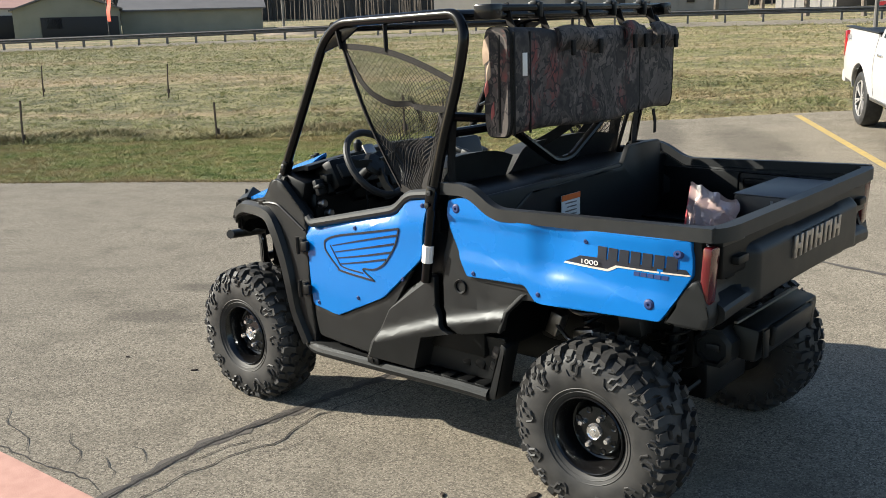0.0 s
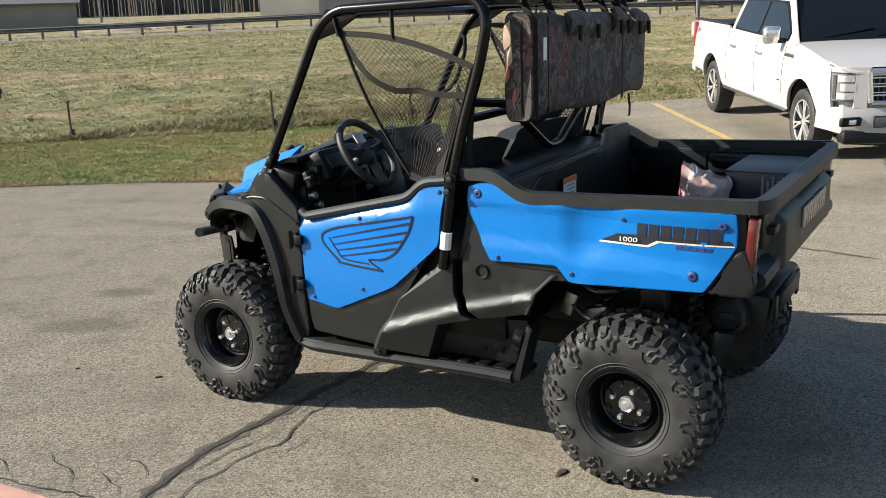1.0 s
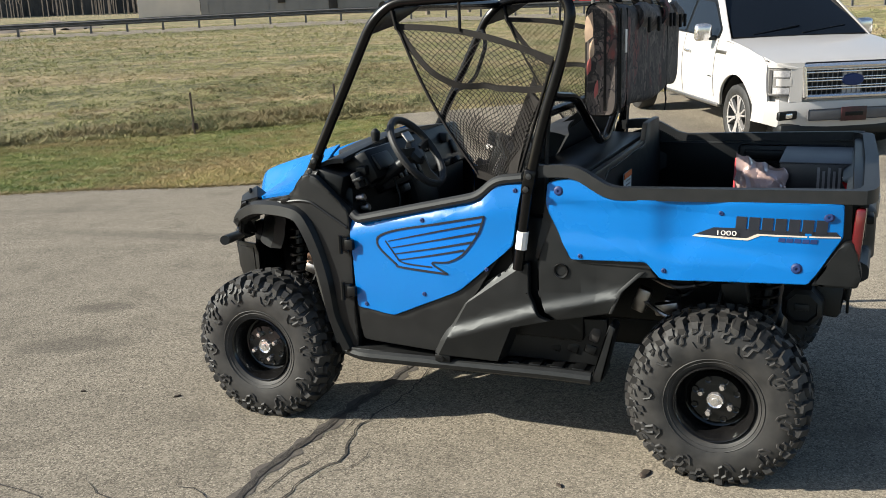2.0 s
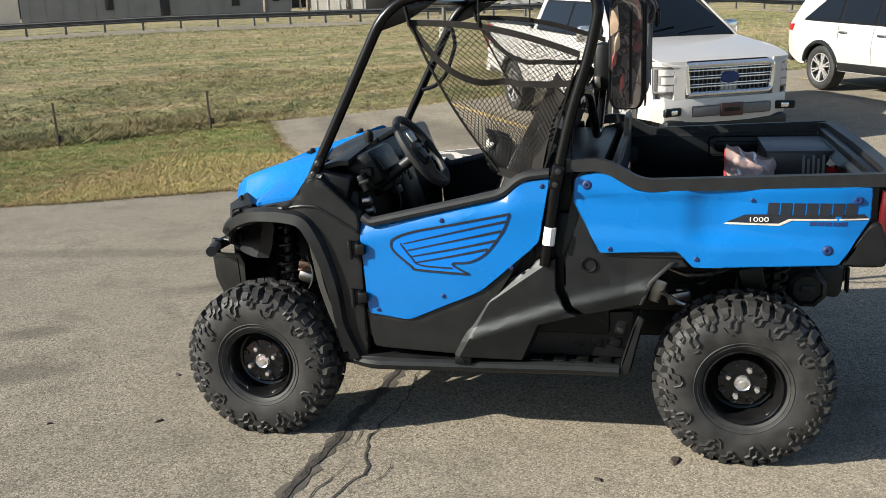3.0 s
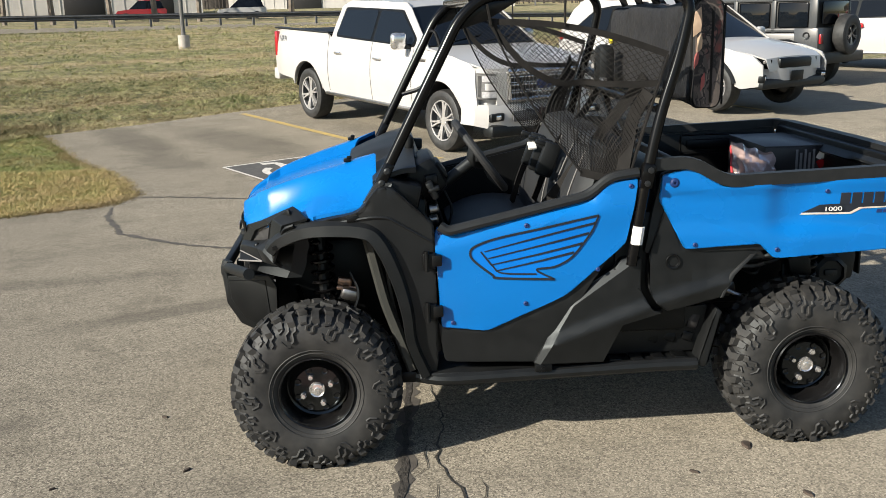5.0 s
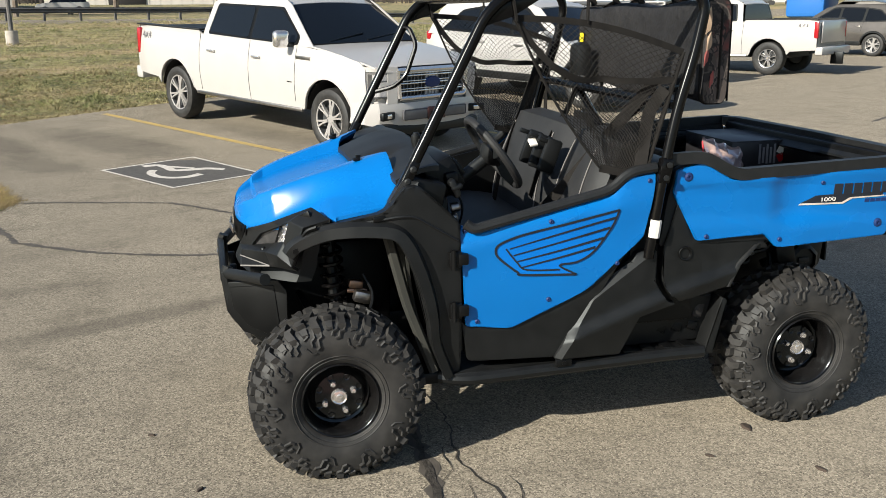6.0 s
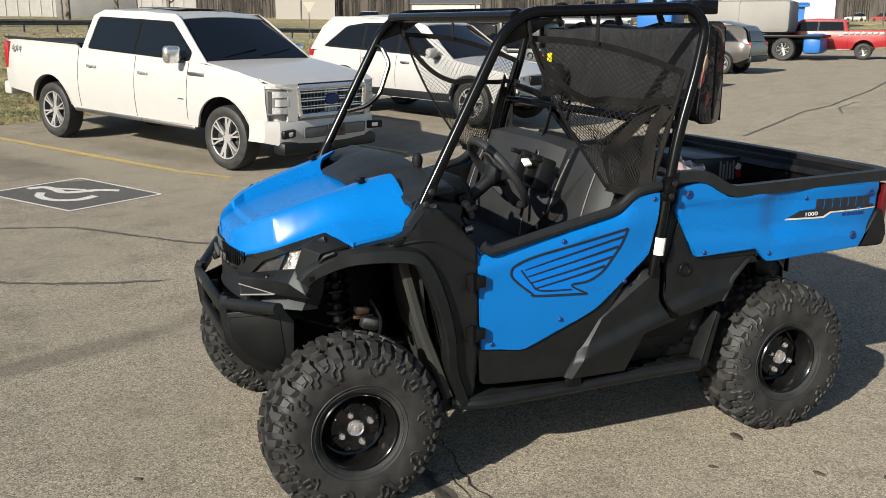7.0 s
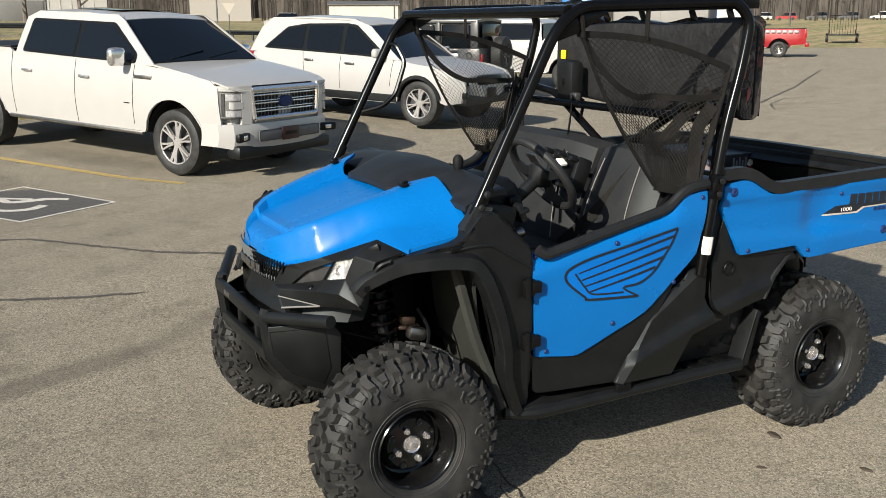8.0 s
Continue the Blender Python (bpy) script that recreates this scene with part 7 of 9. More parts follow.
def vehicle(name, label, where, yaw, P):
    """A car or pickup from its numbers P: wheelbase, side outline, glasshouse, doors, lamps, wheels."""
    car = empty(name, Matrix.Translation(where) @ Matrix.Rotation(radians(yaw), 4, "Z"))
    tagged(car, label, P.get("category", "car"), P.get("group", ""))
    paint, half = P["paint"], P["half"]
    belt = P["belt"]

    def y_side(x, z):
        zr = (z - P["sill"]) / (belt - P["sill"])
        bulge = 0.045 * math.sin(math.pi * min(1, max(0, zr))) - 0.02
        x0, x1 = P["ends"]
        taper = P.get("taper", 0.10) * (smooth(x1 - 0.75, x1, x) ** 2 + 0.5 * smooth(x0 + 0.5, x0, x) ** 2)
        flare = sum(0.022 * math.exp(-((x - c) / 0.42) ** 2) * smooth(P["sill"] + 0.55, P["sill"] + 0.25, z) for c in (0, P["base"]))
        return half - 0.03 + bulge - taper + flare - 0.05 * max(0.0, zr - 0.8)
    body = None
    for s in (-1, 1):
        b = part("body_side", panel(P["side"], y_side, 0.03, s, 0.09, 0), paint, car, P.get("paint_word", ""))
        body = body or b
        for x, z0, z1, xx in P.get("seams", ()):
            part("door_seam", ribbon([(x + (xx - x) * i / 6, z0 + (z1 - z0) * i / 6) for i in range(7)], 0.0065, y_side, s, 0.0035), M_DEEP, b)
        for x, z in P.get("handles", ()):
            part("door_handle", boxes(((x, s * (y_side(x, z) + 0.022), z), (0.18, 0.03, 0.035), None, 0.01)), P.get("handle_mat", M_CHROME), b, "door handle")
        if P.get("cladding"):
            part("cladding", panel(P["cladding"], lambda x, z: y_side(x, z) + 0.014, 0.02, s, 0.2, 0.005), M_TRIM, b, "dark plastic sill cladding")
        for c in (0, P["base"]):
            lip = [(c + P["arch"] * math.cos(radians(a)), P["axle"] + P["arch"] * math.sin(radians(a))) for a in range(12, 169, 12)]
            part("arch_lip", tube([(x, s * (y_side(x, z) + 0.002), z) for x, z in lip], P.get("lip", 0.018), 6), P.get("lip_mat", paint), b)
            rim_ = [(c + (P["arch"] - 0.012) * math.cos(radians(a)), P["axle"] + (P["arch"] - 0.012) * math.sin(radians(a))) for a in range(4, 177, 12)]
            bm = grid(lambda u, v: (rim_[u][0], s * (half - 0.06 - 0.34 * v), rim_[u][1]), range(len(rim_)), [0, 1])
            bm.faces.new([bm.verts.new((x, s * (half - 0.40), z)) for x, z in rim_])
            part("wheel_well", bm, M_DARK, b)
    for nm, ch in P["skins"]:
        part(nm, skin(ch, half), paint, car)
    # cabin: dark shell, roof, pillars, panes
    G = P["glass"]
    roof_half, belt_half = P["roof_half"], half - 0.06

    def y_glass(x, z):
        t = (z - belt) / (P["roof"] - belt)
        return belt_half + (roof_half - belt_half) * min(1.0, max(0.0, t))
    cab = P["cab"]
    shell = part("cabin", panel(cab, lambda x, z: y_glass(x, z) - 0.02, 0.02, -1, 0.25, 0), M_DARK, car)
    part("cabin", panel(cab, lambda x, z: y_glass(x, z) - 0.02, 0.02, 1, 0.25, 0), M_DARK, car)
    for s in (-1, 1):
        fr = part("window_frame", panel(P["frame"], y_glass, 0.018, s, 0.25, 0.006), paint, car)
        part("window_band", panel(stitched(P["band"], 3, 0.05), lambda x, z: y_glass(x, z) + 0.006, 0.010, s, 0, 0), M_DEEP, fr)
        for k, w_ in enumerate(G):
            part("window_trim", panel(stitched(w_, 3, 0.05), lambda x, z: y_glass(x, z) + 0.009, 0.012, s, 0, 0), P.get("trim_mat", M_DEEP), fr)
            ctr = (sum(p[0] for p in w_) / len(w_), sum(p[1] for p in w_) / len(w_))
            inner = [(ctr[0] + (x - ctr[0]) * 0.965, ctr[1] + (z - ctr[1]) * 0.93) for x, z in w_]
            part("pane", panel(stitched(inner, 3, 0.05), lambda x, z: y_glass(x, z) + 0.013, 0.012, s, 0, 0), M_TINT, fr, "dark tinted window")
        if P.get("mirror"):
            x, z = P["mirror"]
            bm = bmesh.new()
            box(bm, (x, s * (half + 0.10), z + 0.04), (0.12, 0.22, 0.19 * P.get("mirror_k", 1)), Matrix.Rotation(s * 0.15, 4, "Z"), 0.05, 3)
            mir = part("door_mirror", bm, P.get("mirror_mat", paint), car, "door mirror")
            part("mirror_arm", boxes(((x + 0.02, s * (half - 0.02), z - 0.03), (0.10, 0.14, 0.06), None, 0.02)), M_BLACK, mir)
    for nm, ch, mt in P["tops"]:
        part(nm, skin(ch, half), mt, car)
    # underside and wheels
    part("underbody", boxes(((P["base"] / 2, 0, P["sill"] + 0.06), (P["base"] + 0.9, half * 1.5, 0.18), None, 0.04)), M_DARK, car)
    for x in (0, P["base"]):
        for s in (-1, 1):
            road_wheel(car, x, s, half - 0.155, P["tyre"], P.get("tyre_w", 0.26), P["rim"], P.get("spokes", 6), P.get("rim_mat", M_ALLOY), P.get("alloy", True))
    return car, y_side, y_glass


def pickup_numbers(paint, base=3.68, cab_front=2.72, crew=True, **more):
    """A full-size crew-cab pickup; x = 0 at the rear axle."""
    b = base
    P = dict(paint=paint, half=1.0, belt=1.28, sill=0.44, base=b, ends=(-1.22, b + 0.98), axle=0.40, arch=0.50, roof=1.86, roof_half=0.72, lip=0.010, tyre=0.395, rim=0.265, category="pickup truck")
    P["side"] = ([(-1.20, 0.62), (-1.21, 1.30), (-1.15, 1.36), (0.62, 1.345), (0.68, 1.30), (1.9, 1.29), (b - 0.62, 1.27), (b + 0.22, 1.215), (b + 0.58, 1.150), (b + 0.68, 1.07), (b + 0.72, 0.68), (b + 0.70, 0.50)]
                 + [(b + 0.52, 0.50)] + arch(b, 0.40, 0.50, 12, 168) + [(b - 0.52, 0.46), (0.52, 0.46)] + arch(0, 0.40, 0.50, 12, 168) + [(-0.56, 0.58)])
    x1, x2 = b - 0.42, 0.72
    P["cab"] = [(x2 + 0.02, 1.25), (x2 + 0.12, 1.78), (x2 + 0.35, 1.83), (b - 1.16, 1.83), (x1 + 0.06, 1.25)]
    P["frame"] = [(x2, 1.26), (x2 + 0.09, 1.75), (x2 + 0.30, 1.835), (b - 1.16, 1.835), (b - 1.02, 1.77), (x1 + 0.10, 1.26)]
    mid = (x2 + x1) / 2 - 0.06
    P["glass"] = [[(x2 + 0.17, 1.33), (x2 + 0.25, 1.715), (mid - 0.02, 1.735), (mid - 0.015, 1.30)], [(mid + 0.025, 1.30), (mid + 0.02, 1.735), (b - 1.17, 1.72), (b - 0.66, 1.38), (b - 0.68, 1.29)]]
    P["band"] = [(x2 + 0.15, 1.31), (x2 + 0.23, 1.74), (b - 1.16, 1.74), (b - 0.64, 1.38), (b - 0.66, 1.275)]
    P["seams"] = [(0.70, 0.50, 1.30, 0.68), (mid + 0.02, 0.48, 1.28, mid + 0.02), (b - 0.68, 0.55, 1.26, b - 0.66)]
    P["handles"] = [(1.02, 1.08), (mid + 0.21, 1.07)]
    P["skins"] = [("hood", [(b + 0.895, 1.040, 0.60, 0.005), (b + 0.865, 1.072, 0.78, 0.012), (b + 0.80, 1.108, 0.88, 0.015), (b + 0.66, 1.150, 0.93, 0.012), (b + 0.22, 1.230, 0.945, 0.02), (b - 0.12, 1.275, 0.94, 0.02), (b - 0.44, 1.30, 0.94, 0.01)]),
                  ("tailgate", [(-1.20, 1.33, 0.90, 0), (-1.22, 1.28, 0.92, 0), (-1.22, 0.70, 0.92, 0)])]
    P["tops"] = [("roof", [(x2 + 0.06, 1.75, 0.70, 0.02), (x2 + 0.26, 1.855, 0.72, 0.03), (b - 1.75, 1.885, 0.73, 0.04), (b - 1.24, 1.850, 0.72, 0.03), (b - 1.09, 1.80, 0.72, 0.03)], paint),
                 ("windscreen", [(b - 1.11, 1.805, 0.70, 0.03), (b - 0.70, 1.535, 0.80, 0.02), (b - 0.39, 1.305, 0.88, 0.0)], M_TINT),
                 ("rear_window", [(x2 + 0.07, 1.74, 0.66, 0.0), (x2, 1.34, 0.84, 0.0)], M_TINT)]
    P["mirror"] = (b - 0.80, 1.31)
    P["seam"] = mid
    P.update(more)
    return P


def pickup_dress(car, y_side, P, tail_text="4X4"):
    b, half = P["base"], P["half"]
    # bed walls, floor and rim
    bed_ = part("bed_inside", boxes(((-0.27, 0, 0.92), (1.8, 1.6, 0.04)), ((-0.27, -0.84, 1.13), (1.8, 0.05, 0.40)), ((-0.27, 0.84, 1.13), (1.8, 0.05, 0.40)), ((0.66, 0, 1.13), (0.05, 1.7, 0.38))), M_DARK, car)
    for s in (-1, 1):
        part("bed_rail", boxes(((-0.27, s * 0.885, 1.357), (1.86, 0.13, 0.025), None, 0.008)), M_TRIM, bed_, "black bed rail cap")
        part("tail_lamp", boxes(((-1.175, s * (y_side(-1.15, 1.1) - 0.03), 1.10), (0.11, 0.10, 0.40), None, 0.02)), M_RED_LENS, car, "red tail lamp")
        turn = Matrix.Translation((-0.86, s * (y_side(-0.86, 1.22) + 0.016), 1.20)) @ Matrix.Rotation(radians(90), 4, "X") @ (Matrix() if s < 0 else Matrix.Rotation(radians(180), 4, "Y"))
        lettering("decal", tail_text, 0.15, 0.001, M_GREYCARD, car, turn, "dark grey decal letters")
        part("badge", boxes(((b - 0.50, s * (y_side(b - 0.5, 1.12) + 0.003), 1.125), (0.30, 0.008, 0.045), None, 0.002)), M_STEEL, car, "plain chrome badge strip")
        part("badge", boxes(((b - 0.78, s * (y_side(b - 0.78, 0.80) + 0.003), 0.80), (0.10, 0.006, 0.012), None, 0.001)), M_DEEP, car)
        part("sill_trim", boxes(((b / 2, s * (half - 0.05), 0.45), (b - 1.1, 0.05, 0.05), None, 0.015)), M_STEEL, car, "bright lower sill trim")
    part("rear_bumper", boxes(((-1.26, 0, 0.60), (0.20, 1.86, 0.20), None, 0.04)), P.get("bumper_mat", P["paint"]), car)
    # front end
    f = b + 0.86
    before = set(car.children_recursive)
    gr = part("grille", boxes(((f - 0.03, 0, 0.98), (0.08, 1.18, 0.40), None, 0.05)), M_DEEP, car, "dark mesh grille with bright bars")
    part("grille_frame", tube([(f + 0.02, -0.60, 1.14), (f + 0.03, 0.60, 1.14), (f + 0.045, 0.57, 0.80), (f + 0.045, -0.57, 0.80)], 0.030, 8, 0.06, False), M_CHROME, gr)
    part("grille_frame", tube([(f + 0.045, -0.57, 0.80), (f + 0.02, -0.60, 1.14)], 0.030, 8), M_CHROME, gr)
    for z in (0.88, 0.975, 1.07):
        part("grille_bar", boxes(((f + 0.018, 0, z), (0.035, 1.14, 0.020), None, 0.008), ((f + 0.018, 0, z + 0.03), (0.035, 1.14, 0.014), None, 0.006)), M_CHROME, gr)
    for k in range(19):
        part("grille_slat", boxes(((f + 0.008, -0.54 + 0.06 * k, 0.96), (0.02, 0.012, 0.32))), M_GREYCARD, gr)
    bm = bmesh.new()
    lathe(bm, [(0.0, 0.02), (0.10, 0.015), (0.115, 0.0), (0.115, -0.02)], Matrix.Translation((f + 0.035, 0, 0.975)) @ Matrix.Rotation(radians(90), 4, "Y") @ Matrix.Diagonal((0.6, 1.15, 1, 1)), 24)
    part("grille_oval", bm, M_DECAL_NAVY, gr, "plain dark oval badge")
    for s in (-1, 1):
        def at_corner(v, z, out, s=s):
            """The rounded front corner: v from beside the grille round to the fender."""
            xs, ys, ks = (f + 0.030, f - 0.040, f - 0.150, f - 0.300), (0.60, 0.84, 0.925, 0.945), (0, 0.45, 0.72, 1)
            return (float(np.interp(v, ks, xs)) + out, s * (float(np.interp(v, ks, ys)) + out * 0.6), z)
        vs_ = [i / 10 for i in range(11)]
        def lamp_piece(name, mt, parent, v0, v1, z0, z1, out, label=""):
            return part(name, grid(lambda u, v: at_corner(v0 + (v1 - v0) * v, z0 + (z1 - z0) * u, out), [0, 0.5, 1], [i / 8 for i in range(9)], (-0.03, 0, 0)), mt, parent, label)
        lampb = lamp_piece("headlamp", M_LAMPBED, car, 0.24, 1.0, 1.125, 0.815, 0.004, "large clear headlamp with two bright cells")
        for v0, v1, z0, z1 in ((0.26, 0.60, 1.095, 1.025), (0.26, 0.60, 0.905, 0.835)):
            lamp_piece("lamp_cell", M_LAMPCELL, lampb, v0, v1, z0, z1, 0.010)
        lamp_piece("lamp_strip", M_LAMPCELL, lampb, 0.80, 0.86, 1.10, 0.84, 0.009)
        for v0, v1, z0, z1 in ((0.24, 1.0, 1.128, 1.118), (0.24, 1.0, 0.825, 0.812), (0.97, 1.0, 1.12, 0.82), (0.64, 0.70, 1.10, 0.84)):
            lamp_piece("lamp_rim", M_LAMPGREY, lampb, v0, v1, z0, z1, 0.011)
        lamp_piece("lamp_notch", P["paint"], lampb, 0.22, 0.52, 1.005, 0.925, 0.014, "body-coloured notch of the lamp")
        lamp_piece("lamp_side", P["paint"], car, 0.0, 0.245, 1.135, 0.745, 0.012)
        lamp_piece("lamp_brow", P["paint"], car, 0.0, 1.0, 1.185, 1.124, 0.006)
        part("fog_lamp", boxes(((f + 0.055, s * 0.78, 0.60), (0.06, 0.26, 0.10), Matrix.Rotation(-s * 0.25, 4, "Z"), 0.02)), M_DEEP, car, "dark fog lamp recess")
        part("fog_glass", boxes(((f + 0.08, s * 0.77, 0.60), (0.03, 0.10, 0.06), Matrix.Rotation(-s * 0.25, 4, "Z"), 0.015)), M_CHROME, car)
    bx = [(0.0, f + 0.09), (0.60, f + 0.065), (0.84, f - 0.02), (0.955, f - 0.16), (0.985, b + 0.52)]
    line = [(-y, x) for y, x in bx[:0:-1]] + bx
    part("front_bumper", grid(lambda u, v: (line[v][1] - 0.02 * (2 * u - 1) ** 2, line[v][0], 0.745 - 0.29 * u + 0.03 * (abs(line[v][0]) > 0.95) * u), [i / 6 for i in range(7)], range(len(line)), (-0.06, 0, 0)), P.get("bumper_mat", P["paint"]), car, "front bumper", 0.3)
    part("front_face", grid(lambda u, v: (line[v][1] - 0.075 - (0.05 if abs(line[v][0]) > 0.9 else 0), line[v][0] * 0.965, 1.125 - 0.42 * u), [0, 0.5, 1], range(1, len(line) - 1), (-0.05, 0, 0)), P["paint"], car)
    part("bumper_insert", boxes(((f + 0.095, 0, 0.60), (0.02, 1.10, 0.13), None, 0.02)), M_GREYCARD, car)
    part("plate", boxes(((f + 0.112, 0, 0.60), (0.012, 0.31, 0.16), None, 0.004)), M_PLATE if P.get("plate_red") else M_DEEP, car, "dark dealer plate with a plain bar")
    part("plate_bar", boxes(((f + 0.120, 0, 0.60), (0.004, 0.22, 0.045), None, 0.001)), M_DEEP, car)
    part("chin", boxes(((f - 0.05, 0, 0.42), (0.22, 1.70, 0.16), None, 0.05)), M_BLACK, car)
    for o in set(car.children_recursive) - before:
        o.data.transform(Matrix.Translation((0, 0, -0.085)))
    part("wiper", tube([(b - 0.42, -0.60, 1.325), (b - 0.52, 0.05, 1.415)], 0.009, 6), M_DEEP, car)
    part("wiper", tube([(b - 0.42, 0.05, 1.33), (b - 0.52, 0.66, 1.40)], 0.009, 6), M_DEEP, car)


def parked(rear, yaw):
    return (rear[0], rear[1], land(*rear))


# White crew-cab pickup in the bay beside the lawn.
P = pickup_numbers(M_WHITEPAINT, mirror_mat=M_CHROME, plate_red=True, mirror_k=1.15)
TRUCK = ((-1.967, 11.624), -59.1)
car, ys, yg = vehicle("pickup_truck", "white crew-cab pickup truck with chrome wheels in a bay", parked(*TRUCK), TRUCK[1], P)
pickup_dress(car, ys, P)
car.rotation_euler = (0, radians(2.45), radians(TRUCK[1]))
part("sunroof", skin([(1.4, 1.892, 0.45, 0.01), (2.2, 1.890, 0.45, 0.01)], 1, thick=0.006), M_TINT, car)


def crossover(name, label, where, yaw, paint, base=2.78, half=0.945, top=1.69, **more):
    b = base
    P = dict(paint=paint, half=half, belt=1.06, sill=0.36, base=b, ends=(-1.0, b + 0.95), axle=0.36, arch=0.415, roof=top, roof_half=0.62, tyre=0.365, rim=0.24, taper=0.20, category="car",
             lip=0.035, lip_mat=M_TRIM, handle_mat=M_STEEL)
    P["side"] = ([(-0.93, 0.55), (-0.97, 0.90), (-0.93, 1.06), (0.2, 1.09), (1.6, 1.06), (b - 0.55, 1.02), (b + 0.25, 0.95), (b + 0.66, 0.86), (b + 0.80, 0.72), (b + 0.82, 0.42), (b + 0.50, 0.36)]
                 + arch(b, 0.36, 0.415, 5, 175) + [(b - 0.44, 0.33), (0.44, 0.33)] + arch(0, 0.36, 0.415, 5, 175) + [(-0.55, 0.40)])
    P["cladding"] = [(0.43, 0.34), (0.43, 0.47), (b - 0.43, 0.47), (b - 0.43, 0.34)]
    P["cab"] = [(-0.78, 1.04), (-0.55, 1.52), (-0.40, 1.62), (b - 1.45, 1.64), (b - 1.15, 1.54), (b - 0.45, 1.02)]
    P["frame"] = [(-0.88, 1.04), (-0.72, 1.46), (-0.52, 1.63), (0.4, 1.66), (b - 1.5, 1.65), (b - 1.12, 1.54), (b - 0.38, 1.02)]
    P["glass"] = [[(-0.50, 1.13), (-0.10, 1.46), (0.30, 1.52), (0.34, 1.11)], [(0.40, 1.11), (0.36, 1.53), (1.12, 1.55), (1.16, 1.09)], [(1.22, 1.09), (1.18, 1.55), (b - 1.42, 1.53), (b - 0.78, 1.12), (b - 0.80, 1.07)]]
    P["band"] = [(-0.56, 1.11), (-0.12, 1.48), (0.30, 1.545), (1.15, 1.575), (b - 1.40, 1.555), (b - 0.72, 1.12), (b - 0.76, 1.05)]
    P["seams"] = [(0.42, 0.75, 1.08, 0.36), (1.19, 0.50, 1.06, 1.19), (b - 0.55, 0.60, 1.02, b - 0.50)]
    P["handles"] = [(0.52, 0.95), (1.40, 0.93)]
    P["skins"] = [("hood", [(b + 0.80, 0.66, 0.62, 0.02), (b + 0.76, 0.84, 0.66, 0.03), (b + 0.60, 0.92, 0.76, 0.05), (b + 0.2, 1.0, 0.84, 0.06), (b - 0.25, 1.05, 0.87, 0.05), (b - 0.50, 1.07, 0.88, 0.03)]),
                  ("rear_door", [(-0.72, 1.47, 0.60, 0.01), (-0.90, 1.08, 0.80, 0), (-0.97, 0.92, 0.84, 0), (-0.93, 0.50, 0.84, 0)])]
    P["tops"] = [("roof", [(-0.76, 1.47, 0.60, 0.02), (-0.62, 1.63, 0.64, 0.03), (0.2, top, 0.66, 0.04), (b - 1.6, top - 0.01, 0.66, 0.04), (b - 1.35, 1.64, 0.64, 0.03), (b - 1.2, 1.57, 0.64, 0.02)], paint),
                 ("windscreen", [(b - 1.24, 1.58, 0.63, 0.03), (b - 0.85, 1.33, 0.74, 0.03), (b - 0.42, 1.05, 0.84, 0.02)], M_TINT)]
    P["mirror"], P["mirror_k"] = (b - 0.72, 1.08), 0.8
    P.update(more)
    car, ys, yg = vehicle(name, label, where, yaw, P)
    f = b + 0.80
    for s in (-1, 1):
        lm = part("headlamp", grid(lambda u, v: (f - 0.04 - 0.42 * u, s * (0.52 + 0.36 * u ** 0.8), 0.80 + 0.10 * u - 0.11 * v * (1 - 0.75 * u)), [i / 8 for i in range(9)], [0, 0.5, 1], (0.02, s * 0.02, 0)), M_DEEP, car, "swept dark headlamp")
        for k in range(3):
            part("lamp_unit", boxes(((f - 0.10 - 0.09 * k, s * (0.60 + 0.075 * k), 0.765 + 0.018 * k), (0.06, 0.08, 0.055), None, 0.015)), M_CHROME, lm)
        part("fog_lamp", boxes(((f - 0.05, s * 0.70, 0.52), (0.10, 0.18, 0.12), Matrix.Rotation(-s * 0.5, 4, "Z"), 0.02)), M_DEEP, car, "dark fog lamp recess")
        part("fog_glass", boxes(((f + 0.0, s * 0.71, 0.53), (0.04, 0.07, 0.06), Matrix.Rotation(-s * 0.5, 4, "Z"), 0.015)), M_CHROME, car)
        part("tail_lamp", boxes(((-0.88, s * 0.78, 1.0), (0.16, 0.18, 0.17), Matrix.Rotation(s * 0.3, 4, "Z"), 0.04)), M_RED_LENS, car, "red tail lamp")
    part("grille", boxes(((f - 0.02, 0, 0.74), (0.08, 0.78, 0.16), None, 0.04)), M_DEEP, car, "dark grille")
    part("bumper", boxes(((f - 0.08, 0, 0.44), (0.22, 1.55, 0.16), None, 0.06)), M_TRIM, car, "dark lower bumper")
    part("bumper_face", grid(lambda u, v: (f + 0.03 - 0.25 * abs(v) ** 3, v * 0.86, 0.66 - 0.18 * u), [0, 0.5, 1], [i / 10 for i in range(-10, 11)], (-0.06, 0, 0)), paint, car)
    part("rear_window", skin([(-0.775, 1.45, 0.56, 0.0), (-0.91, 1.12, 0.70, 0.0)], 1, thick=0.01), M_TINT, car, "dark rear window")
    part("rear_bumper", boxes(((-0.93, 0, 0.52), (0.16, 1.66, 0.22), None, 0.05)), M_TRIM, car)
    part("plate", boxes(((f + 0.045, 0, 0.55), (0.01, 0.30, 0.15), None, 0.003)), M_DEEP, car, "dark plate")
    return car


suv = crossover("crossover", "white crossover car with alloy wheels in a bay", parked((2.9, 13.2), 0), -60.0, M_WHITEPAINT)
suv.rotation_euler = (0, radians(1.9), radians(-60.0))

